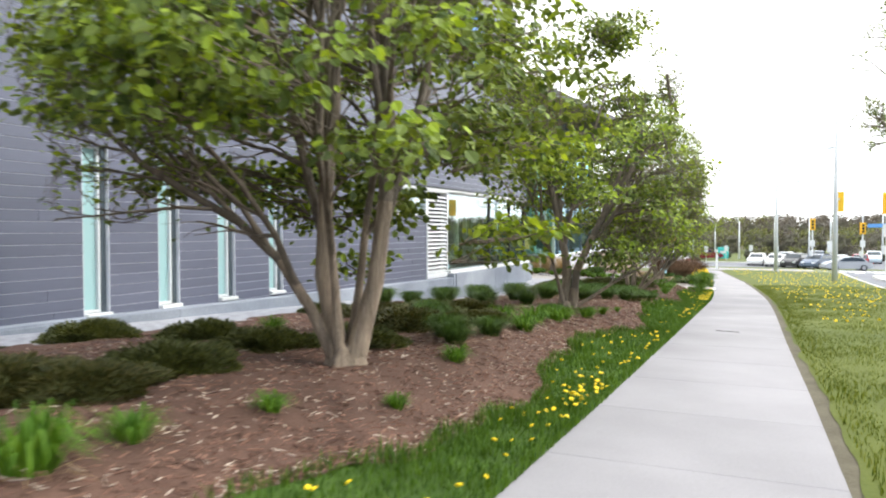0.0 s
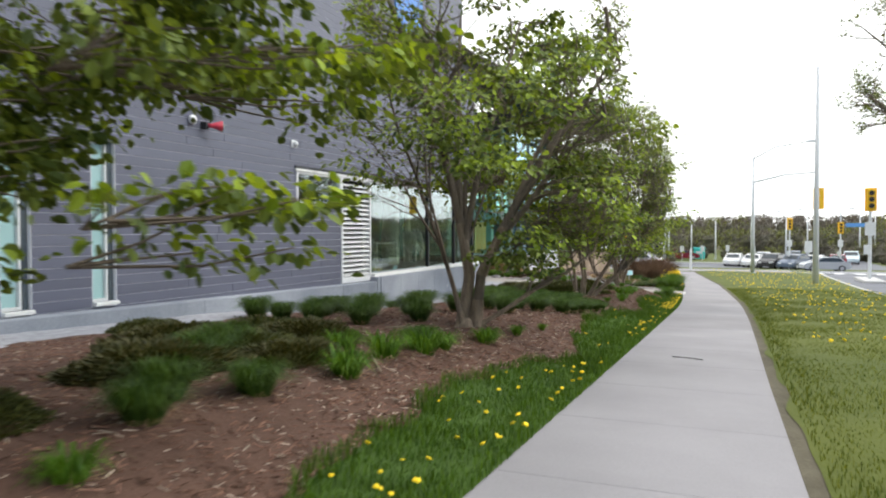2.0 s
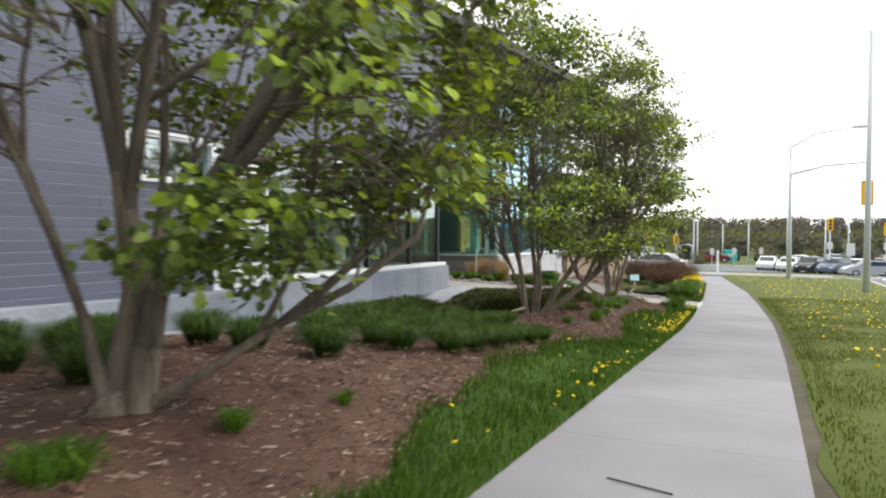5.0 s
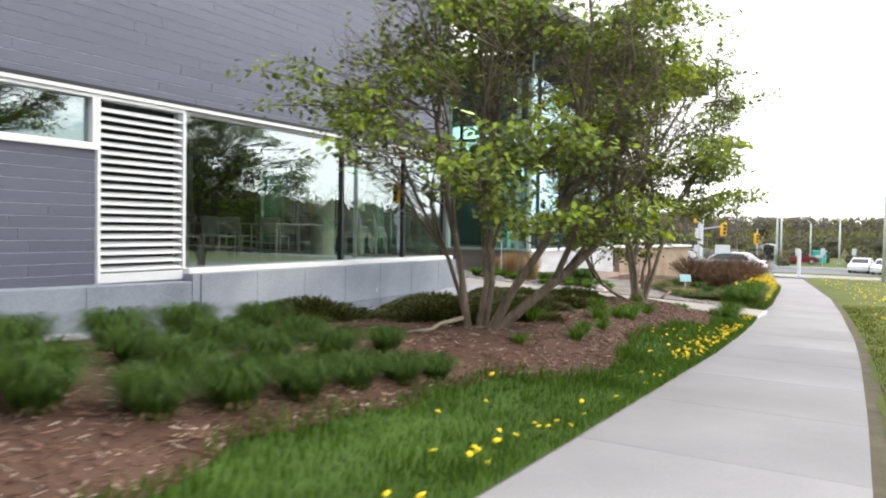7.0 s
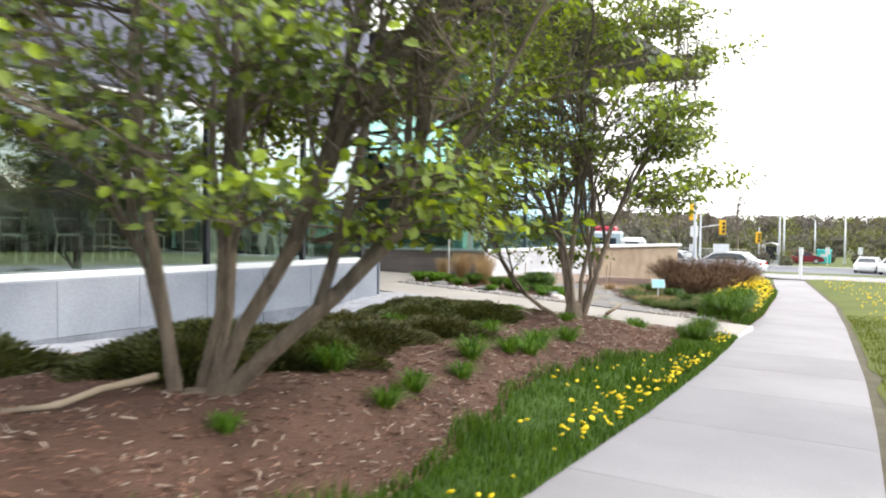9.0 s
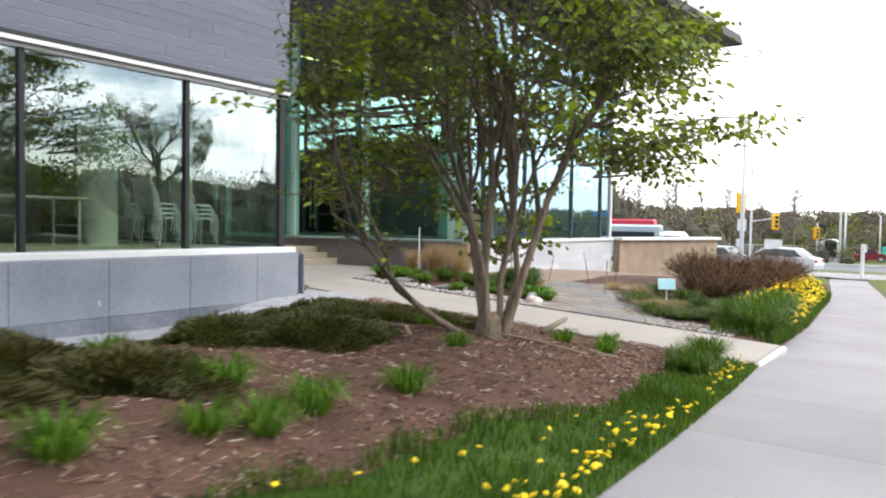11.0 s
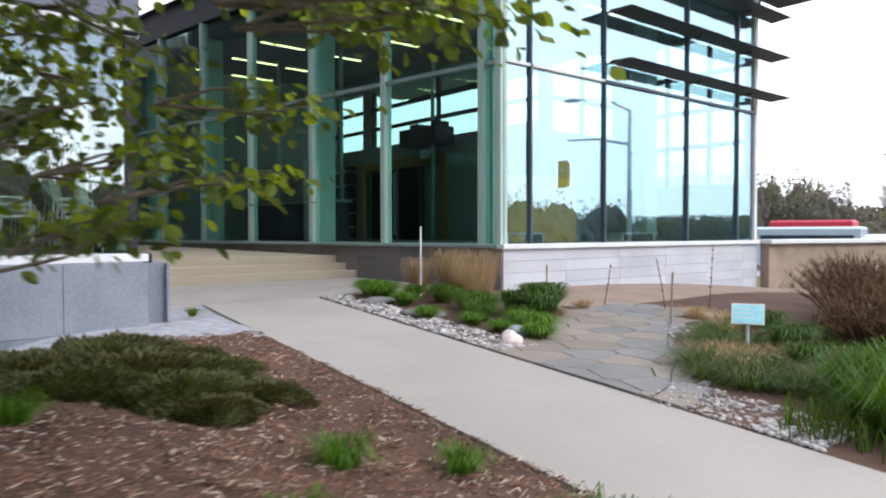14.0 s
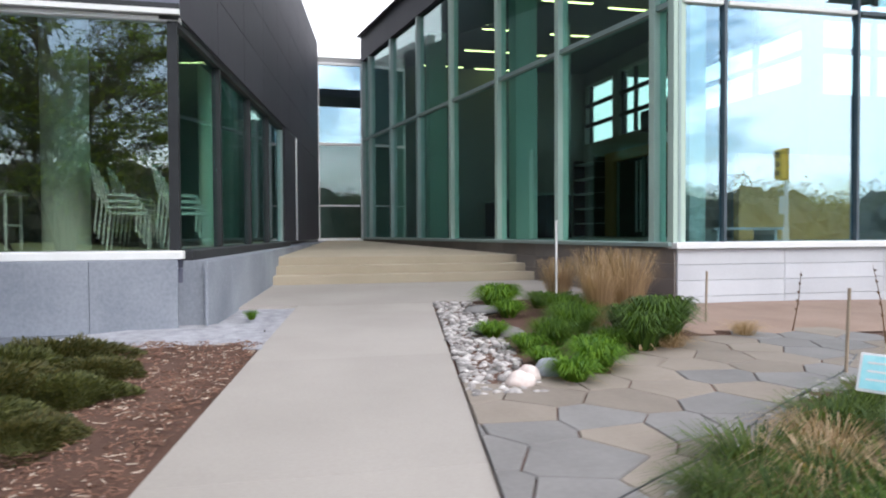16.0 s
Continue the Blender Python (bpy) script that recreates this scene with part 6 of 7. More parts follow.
flower_field("dandelion_patch", "dense patch of yellow dandelions at the pavement's edge", 21, 620, lambda r: (lambda y: (walk_l(y) - 0.05 - 0.75 * r.random() ** 1.2, y))(r.uniform(29.5, 38)), 0.12, 0.36, 1.5)
flower_field("lawn_dandelions", "scattered yellow dandelions across the lawn", 22, 620, lambda r: (lambda y: (walk_r(y) + 0.5 + (KERB_X - walk_r(y) - 0.6) * r.random(), y))(13 + 39 * r.random() ** 0.8), 0.05, 0.1, 1.3)


def chips(name, label, mat, seed, n, l0, l1, y0=-2.0, y1=26.0, deep=1.9):
    r = random.Random(seed)
    vs, fs = [], []
    while len(fs) < n * 5:
        y = y0 + (y1 - y0) * r.random()
        x = turf_l(y) - 0.02 - 5.2 * r.random() ** deep
        if y > bed_end(x) - 0.03:
            continue
        z = land(x, y) + 0.012 + 0.035 * (noise.noise((x * 1.9, y * 1.9, 2)) + 0.5 * noise.noise((x * 6, y * 6, 3))) + 0.003
        l, w, h = r.uniform(l0, l1) / 2, r.uniform(0.0015, 0.005), r.uniform(0.001, 0.003)
        rot = Euler((r.uniform(-0.35, 0.35), r.uniform(-0.35, 0.35), r.uniform(0, 6.3))).to_matrix()
        o = len(vs)
        vs += [tuple(rot @ Vector((a * l, b * w, c * h)) + Vector((x, y, z))) for c in (-1, 1) for a, b in ((-1, -1), (1, -0.6), (0.9, 1), (-0.9, 0.8))]
        fs += [(o + 4, o + 5, o + 6, o + 7), (o, o + 1, o + 5, o + 4), (o + 1, o + 2, o + 6, o + 5), (o + 2, o + 3, o + 7, o + 6), (o + 3, o, o + 4, o + 7)]
    return tagged(part(name, mesh_of(name, vs, fs, mat), mat), label, "mulch", kind="stuff")


chips("mulch_chips", "loose reddish-brown bark mulch chips", M_CHIP, 31, 52000, 0.018, 0.085)
chips("pale_chips", "pale splintered wood chips among the mulch", M_CHIPPALE, 32, 8500, 0.015, 0.08)
chips("mulch_chips_near_path", "loose bark mulch chips beside the path", M_CHIP, 33, 19000, 0.010, 0.052, 23.0, 27.2, 1.0)
chips("pale_chips_near_path", "pale wood chips beside the path", M_CHIPPALE, 34, 2000, 0.010, 0.06, 23.0, 27.2, 1.0)


def stick(pts, rad, label="dry pale fallen stick on the mulch"):
    P = [(x, y, land(x, y) + 0.012 + dz + rad) for x, y, dz in pts]
    return tagged(part("stick", Geo().tube(P, [rad * (1 - 0.5 * i / len(P)) for i in range(len(P))], 6), M_STICK, smooth=True), label, "stick", "fallen sticks")


stick([(-4.5, 17.12, 0.07), (-4.58, 16.85, 0.03), (-4.52, 16.6, 0.0), (-4.66, 16.42, -0.02)], 0.022, "pale exposed root beside a tree")
stick([(-4.9, 22.7, 0.03), (-5.1, 22.9, 0.05), (-5.35, 22.95, 0.03)], 0.018)
stick([(-4.5, 23.4, 0.02), (-4.25, 23.6, 0.0), (-4.1, 23.55, 0.02), (-3.95, 23.9, 0.01)], 0.011)
stick([(-4.3, 23.75, 0.05), (-4.2, 24.0, 0.22)], 0.025, "short cut stem beside a tree")
stick([(-4.1, 24.3, 0.01), (-3.95, 24.6, 0.02)], 0.01)
stick([(-4.5, 9.6, 0.02), (-4.75, 9.45, 0.03), (-4.9, 9.3, 0.02)], 0.012)
stick([(-3.8, 7.1, 0.02), (-4.1, 7.5, 0.02)], 0.008)
# dark twig lying on the pavement
P = [(-2.12, 11.42, slope(11.42) + 0.008), (-1.95, 11.36, slope(11.36) + 0.01), (-1.77, 11.31, slope(11.31) + 0.008)]
tagged(part("stick", Geo().tube(P, 0.005, 6), M_DARKFRAME), "thin dark twig lying on the pavement", "stick", "fallen sticks")

# ---------------------------------------------------------------- garden details


def stone_mesh(seed, rough=0.25):
    r = random.Random(seed)
    bm = bmesh.new()
    bmesh.ops.create_icosphere(bm, subdivisions=1, radius=1)
    for v in bm.verts:
        v.co *= 1 + r.uniform(-rough, rough)
    vs, fs = [tuple(v.co) for v in bm.verts], [tuple(v.index for v in f.verts) for f in bm.faces]
    bm.free()
    return vs, fs


STONES = [stone_mesh(i) for i in range(6)]


def boulder(at, size, mat, label, seed):
    bm = bmesh.new()
    bmesh.ops.create_icosphere(bm, subdivisions=3, radius=1)
    for v in bm.verts:
        n_ = v.co.copy()
        v.co *= 1 + 0.22 * noise.noise(n_ * 1.3 + Vector((seed, 0, 0))) + 0.08 * noise.noise(n_ * 4 + Vector((0, seed, 0)))
        v.co = Vector((v.co.x * size[0], v.co.y * size[1], max(v.co.z, -0.45) * size[2]))
    g = Geo().add([tuple(v.co) for v in bm.verts], [tuple(v.index for v in f.verts) for f in bm.faces])
    bm.free()
    ob = part("boulder", g, mat, smooth=True)
    ob.matrix_basis = pose(at[0], at[1], land(at[0], at[1]) + 0.4 * size[2], 0, 0, seed * 40)
    return tagged(ob, label, "boulder", "boulders")


boulder((-6.93, 28.6), (0.105, 0.085, 0.075), M_ROCK, "pink and white boulder at the path's edge", 1)
boulder((-7.08, 28.72), (0.085, 0.07, 0.075), M_ROCK, "small white boulder at the path's edge", 5)
boulder((-7.15, 28.9), (0.12, 0.10, 0.10), M_ROCKGREY, "smooth blue-grey boulder beside the path", 2)
boulder((-8.9, 29.05), (0.22, 0.3, 0.07), M_FLAG, "flat grey stepping stone among pebbles", 3)
boulder((-10.3, 29.35), (0.2, 0.25, 0.06), M_FLAG, "flat grey stepping stone in the planting", 4)


def pebbles(name, label, seed, n, spot, s0, s1):
    r = random.Random(seed)
    vs, fs = [], []
    for _ in range(n):
        x, y = spot(r)
        s = s0 + (s1 - s0) * r.random() ** 2.2
        z = land(x, y) + s * 0.3
        sx, sy, sz = s * r.uniform(0.8, 1.3), s * r.uniform(0.8, 1.2), s * r.uniform(0.5, 0.8)
        a = r.uniform(0, 6.3)
        c, q = math.cos(a), math.sin(a)
        v0, f0 = STONES[r.randrange(6)]
        o = len(vs)
        vs += [(x + (p[0] * c - p[1] * q) * sx, y + (p[0] * q + p[1] * c) * sy, z + p[2] * sz) for p in v0]
        fs += [tuple(i + o for i in t) for t in f0]
    return tagged(part(name, mesh_of(name, vs, fs, M_PEBBLE, True), M_PEBBLE), label, "pebbles", kind="stuff")


def edge_a(r):
    x = r.uniform(-11.3, -6.7)
    return x, path_hi(x) + 0.03 + 0.5 * r.random() ** 1.4


pebbles("pebble_edging", "band of rounded white and grey river pebbles", 1, 1900, edge_a, 0.009, 0.042)


def edge_b(r):
    x = r.uniform(-4.85, -3.7)
    return x, path_hi(x) + 0.03 + 0.62 * r.random() ** 1.3


pebbles("pebble_border", "band of rounded river pebbles beside the path", 2, 1300, edge_b, 0.006, 0.024)


FLAG_EDGE = [(-4.9, 27.9), (-5.02, 28.3), (-5.27, 28.7), (-5.5, 29.15), (-5.95, 29.7), (-6.35, 30.3), (-6.75, 30.95), (-7.3, 31.6)]


def edge_c(r):
    i = r.randrange(len(FLAG_EDGE) - 1)
    a, b, k = Vector(FLAG_EDGE[i]), Vector(FLAG_EDGE[i + 1]), r.random()
    p = a.lerp(b, k)
    return p.x + 0.03 + 0.42 * r.random() ** 1.6, p.y - 0.12 * r.random()


pebbles("pebble_curve", "curved band of pebbles edging the flagstones", 3, 520, edge_c, 0.008, 0.032)


def gravel_spot(r):
    y = r.uniform(8, 26.9)
    return -9.75 + 1.15 * r.random(), y


pebbles("gravel_stones", "loose pale gravel stones by the wall", 4, 2600, gravel_spot, 0.008, 0.022)
# dark plastic edging along the flagstones
P = [(x + 0.02, y, land(x, y) + 0.010) for x, y in FLAG_EDGE]
tagged(part("bed_edging", Geo().tube(P, 0.011, 6), M_DARKFRAME, smooth=True), "black plastic edging beside the flagstones", "edging")


def stake(x, y, h, mat, label, lean=0.0, rad=0.014):
    z = land(x, y)
    tagged(part("garden_stake", Geo().tube([(x, y, z - 0.1), (x + lean, y, z + h)], rad, 8), mat), label, "stake", "garden stakes")


stake(-10.7, 30.39, 1.06, M_CAP, "thin white marker stake in the planting")
stake(-6.75, 31.0, 0.62, M_STICK, "thin weathered wooden stake", 0.03, 0.012)
stake(-9.0, 31.35, 0.55, M_STICK, "thin weathered wooden stake", 0.02, 0.012)
for i, (x, y, h, l) in enumerate([(-7.2, 32.6, 0.9, 0.06), (-7.6, 32.2, 0.7, -0.15), (-8.4, 31.9, 0.6, 0.12), (-5.5, 32.3, 0.8, 0.05)]):
    z = land(x, y)
    g = Geo().tube([(x, y, z - 0.02), (x + l * 0.5, y + 0.02, z + h * 0.5), (x + l, y, z + h)], [0.007, 0.005, 0.002], 5)
    for k in range(9):
        q = 0.35 + 0.07 * k
        px, pz = x + l * q, z + h * q
        g.add([(px, y, pz), (px + 0.02, y + 0.012, pz + 0.015), (px + 0.035 * (1 if k % 2 else -1), y + 0.02, pz + 0.03)], [(0, 1, 2)])
    tagged(part("dry_stalk", g, M_TWIG), "dry seeded flower stalk standing in the bed", "plant stalk", "dry stalks")

sg = thing("garden_sign", "small teal information sign in a white frame on a post", "sign")
sx, sy, sz = -5.22, 29.84, -1.01
FS = pose(sx, sy, sz, 0, 0, 207) @ pose(0, 0, 0, 22, 0, 0) @ Matrix.Scale(0.82, 4)
part("sign_frame", Geo().slab(-0.165, 0.165, -0.008, 0.008, -0.115, 0.115, 0.003, FS), M_WHITE, sg)
part("sign_face", Geo().box(-0.15, 0.15, 0.009, 0.012, -0.1, 0.1, FS).box(-0.15, 0.15, -0.012, -0.009, -0.1, 0.1, FS), M_SIGNTEAL, sg, "pale teal printed face")
part("post", Geo().tube([(sx, sy, land(sx, sy) - 0.1), (sx, sy, sz - 0.1)], 0.015, 8), M_STEEL, sg)
for i in range(3):
    part("text_bar", Geo().box(-0.12, 0.02 + 0.03 * i, -0.0135, -0.0125, 0.05 - 0.05 * i, 0.062 - 0.05 * i, FS).box(-0.02 - 0.03 * i, 0.12, 0.0125, 0.0135, 0.05 - 0.05 * i, 0.062 - 0.05 * i, FS), M_WHITE, sg)

# ---------------------------------------------------------------- street furniture


def lamp_post(x, y, h, arm, mat, label, signal_arm=0.0, head=0.0):
    t = thing("street_lamp", label, "street lamp", "street lamps")
    z = slope(y)
    part("pole", Geo().tube([(x, y, z - 0.2), (x, y, z + h * 0.5), (x, y, z + h)], [0.13, 0.10, 0.07], 10), mat, t, smooth=True)
    part("base_plate", Geo().slab(x - 0.22, x + 0.22, y - 0.22, y + 0.22, z - 0.02, z + 0.05, 0.02), M_STEEL, t)
    if arm:
        part("arm", Geo().tube([(x, y, z + h - 0.1), (x + arm * 0.4, y, z + h + 0.55), (x + arm, y, z + h + 0.8)], [0.05, 0.04, 0.035], 8), mat, t)
        part("lamp_head", Geo().slab(x + arm - 0.1, x + arm + 0.6, y - 0.14, y + 0.14, z + h + 0.74, z + h + 0.88, 0.03), M_STEEL, t)
    if signal_arm:
        part("signal_arm", Geo().tube([(x, y, z + 5.5), (x + signal_arm * 0.5, y, z + 5.9), (x + signal_arm, y, z + 6.0)], [0.07, 0.05, 0.045], 8), mat, t)
    return t


def signal_head(x, y, z, turn, label="yellow traffic signal head with dark lenses", mat=None):
    t = thing("traffic_signal", label, "traffic signal", "traffic signals", at=pose(x, y, z, 0, 0, turn))
    part("housing", Geo().slab(-0.2, 0.2, -0.12, 0.12, -0.55, 0.55, 0.03), mat or M_SIGNAL, t)
    part("backplate", Geo().box(-0.28, 0.28, 0.13, 0.15, -0.62, 0.62), mat or M_SIGNAL, t)
    for i in range(3):
        part("lens", Geo().tube([(0, -0.121, 0.34 - 0.34 * i), (0, -0.2, 0.34 - 0.34 * i)], [0.12, 0.13], 12), M_BLACK, t, "dark hooded lens")
    part("bracket", Geo().box(-0.04, 0.04, 0.15, 0.3, 0.1, 0.2), M_STEEL, t)
    return t


def corner_signal(x, y, h, head_z, turn, arm=0.0, walk_sign=True):
    t = thing("signal_pole", "slim steel signal pole with small white signs", "signal pole", "signal poles")
    z = slope(y)
    part("pole", Geo().tube([(x, y, z - 0.2), (x, y, z + h)], [0.09, 0.07], 8), M_STEEL, t)
    if arm:
        part("arm", Geo().tube([(x, y, z + head_z), (x + arm, y, z + head_z + 0.3)], 0.05, 6), M_STEEL, t)
    if walk_sign:
        part("sign_plate", Geo().box(x - 0.25, x + 0.25, y - 0.12, y - 0.1, z + 2.3, z + 3.0), M_WHITE, t)
        part("sign_plate", Geo().box(x - 0.3, x + 0.05, y - 0.12, y - 0.1, z + 1.3, z + 1.8), M_WHITE, t)
    signal_head(x + arm, y - 0.25, z + head_z, turn)


lamp_post(1.72, 37.7, 9.6, 0, M_POLEWOOD, "tall weathered grey utility pole on the lawn")
lamp_post(-0.66, 49.0, 7.0, 2.9, M_STEEL, "tall galvanised street lamp with a signal arm", 3.4)
signal_head(2.8, 48.86, slope(49) + 4.45, 180)
corner_signal(5.0, 46.0, 4.6, 4.2, 0)
tagged(part("traffic_island", Geo().slab(4.5, 5.5, 44.2, 47.6, slope(46) - 0.35, slope(46) + 0.0, 0.04), M_KERB), "narrow raised concrete island in the road", "traffic island", kind="structure")
t = thing("bollard", "slim white marker post at the pavement's end", "bollard")
part("post", Geo().lathe([(0.07, 0), (0.07, 1.35), (0.05, 1.42)], (-4.36, 52.0, slope(52.0)), 12), M_WHITE, t)
part("band", Geo().lathe([(0.073, 1.1), (0.073, 1.2)], (-4.36, 52.0, slope(52.0)), 12), M_STEEL, t, "grey reflective band")


corner_signal(3.6, 88.0, 5.6, 4.75, 0)
corner_signal(8.45, 88.0, 6.0, 4.3, 0)
corner_signal(-12.4, 99.2, 4.1, 3.0, 30, 0.0, False)
corner_signal(-14.55, 79.5, 8.0, 3.7, 30, 1.9, False)
lamp_post(-10.35, 99.2, 8.4, 0, M_POLEWOOD, "tall grey utility pole beyond the crossing")
lamp_post(-10.0, 100.0, 6.9, 0, M_STEEL, "short galvanised pole beyond the crossing")
lamp_post(-11.3, 62.0, 8.8, 0, M_POLEWOOD, "tall grey utility pole with cross arms")
t = thing("cross_arms", "timber cross arms bolted to a utility pole", "cross arm")
for zz in (8.5, 7.8, 7.1):
    part("cross_arm", Geo().box(-11.85, -10.75, 61.88, 61.98, slope(62) + zz, slope(62) + zz + 0.09), M_POLEWOOD, t)
corner_signal(-11.75, 64.0, 4.9, 4.0, 40, 0, True)
for x, y, h in ((-4.6, 112, 5.4), (0.2, 118, 6.0), (4.4, 109, 5.8), (8.0, 122, 6.4), (-8.6, 124, 5.2), (13.5, 112, 6.2), (18.0, 130, 6.6)):
    lamp_post(x, y, h, -1.3, M_STEEL, "distant grey street lamp with an arm")
for x, y, z, w in ((5.6, 90.0, 3.6, 0.38), (-12.0, 75.0, 2.7, 0.6), (-6.2, 108.0, 2.4, 0.24), (-3.0, 112.0, 2.4, 0.24), (-8.6, 104.0, 2.4, 0.24), (0.4, 110.0, 2.4, 0.24), (-12.9, 60.5, 2.0, 0.25), (-14.4, 60.0, 2.0, 0.22)):
    t = thing("road_sign", "white road sign plate on a thin post", "road sign", "road signs")
    part("post", Geo().tube([(x, y, slope(y) - 0.2), (x, y, slope(y) + z * 0.8)], 0.04, 6), M_STEEL, t)
    part("sign_plate", Geo().box(x - w, x + w, y - 0.06, y - 0.04, slope(y) + z * 0.45, slope(y) + z * 0.8), M_WHITE, t)
t = thing("street_name_sign", "blue street name plate on a signal arm", "sign")
part("sign_plate", Geo().box(8.9, 10.7, 87.7, 87.75, slope(88) + 4.4, slope(88) + 4.8), M_SIGNBLUE, t)
part("bracket", Geo().tube([(8.45, 87.85, slope(88) + 4.6), (8.9, 87.78, slope(88) + 4.6)], 0.03, 6), M_STEEL, t)
bx, by = -6.95, 115.0
t = thing("teal_shelter", "bright teal roadside box beyond the crossing", "kiosk")
part("body", Geo().slab(bx - 0.75, bx + 0.75, by - 0.75, by + 0.75, slope(by) - 0.3, slope(by) + 1.35, 0.06), M_TEAL, t)
part("roof", Geo().slab(bx - 0.83, bx + 0.83, by - 0.83, by + 0.83, slope(by) + 1.35, slope(by) + 1.5, 0.04), M_TEAL, t)
part("panel", Geo().box(bx - 0.4, bx + 0.4, by - 0.78, by - 0.755, slope(by) + 0.6, slope(by) + 0.95), M_WHITE, t, "pale panel")
# bus shelter and mesh fence on the far corner
t = thing("bus_shelter", "small glazed bus shelter with a pale rounded roof", "bus shelter")
hx0, hx1, hy0, hz = -12.1, -10.7, 100.6, slope(100)
for x in (hx0, hx1):
    for y in (hy0, hy0 + 1.3):
        part("post", Geo().box(x - 0.05, x + 0.05, y - 0.05, y + 0.05, hz - 0.3, hz + 2.1), M_STEEL, t)
n = 12
ends = [(hx0 - 0.15 + (hx1 - hx0 + 0.3) * i / n, hz + 2.1 + 0.28 * math.sin(math.pi * i / n)) for i in range(n + 1)]
vs = [(x, y, z + dz) for y in (hy0 - 0.15, hy0 + 1.45) for dz in (0.0, 0.06) for x, z in ends]
m_ = n + 1
fs = [(i, i + 1, 2 * m_ + i + 1, 2 * m_ + i) for i in range(n)] + [(m_ + i + 1, m_ + i, 3 * m_ + i, 3 * m_ + i + 1) for i in range(n)] + [(i + 1, i, m_ + i, m_ + i + 1) for i in range(n)] + [(2 * m_ + i, 2 * m_ + i + 1, 3 * m_ + i + 1, 3 * m_ + i) for i in range(n)]
part("roof", Geo().add(vs, fs), M_PAINT, t, "pale arched roof")
part("back_panel", Geo().box(hx0 + 0.06, hx1 - 0.06, hy0 + 1.26, hy0 + 1.29, hz + 0.2, hz + 2.0), M_CARGLASS, t, "dark glass")
part("bench", Geo().slab(hx0 + 0.1, hx1 - 0.1, hy0 + 0.8, hy0 + 1.15, hz - 0.25, hz + 0.45, 0.02), M_WHITE, t)
t = thing("mesh_fence", "grey chain-link fence with steel posts along the far kerb", "fence")
for i in range(12):
    x = -13.8 - 2.4 * i
    part("post", Geo().tube([(x, 99.6, slope(99) - 0.3), (x, 99.6, slope(99) + 1.7)], 0.04, 6), M_STEEL, t)
for k in range(2):
    part("rail", Geo().tube([(-13.8, 99.6, slope(99) + 0.15 + 1.5 * k), (-40.2, 99.6, slope(99) + 0.15 + 1.5 * k)], 0.025, 5), M_STEEL, t)
g = Geo()
for i in range(110):
    x = -13.8 - 0.24 * i
    for q in (-1, 1):
        g.tube([(x, 99.61, slope(99) + 0.0), (x + q * 1.5, 99.61, slope(99) + 1.62)], 0.009, 3, cap=False)
part("wire_mesh", g, M_STEEL, t)["kind"] = "stuff"

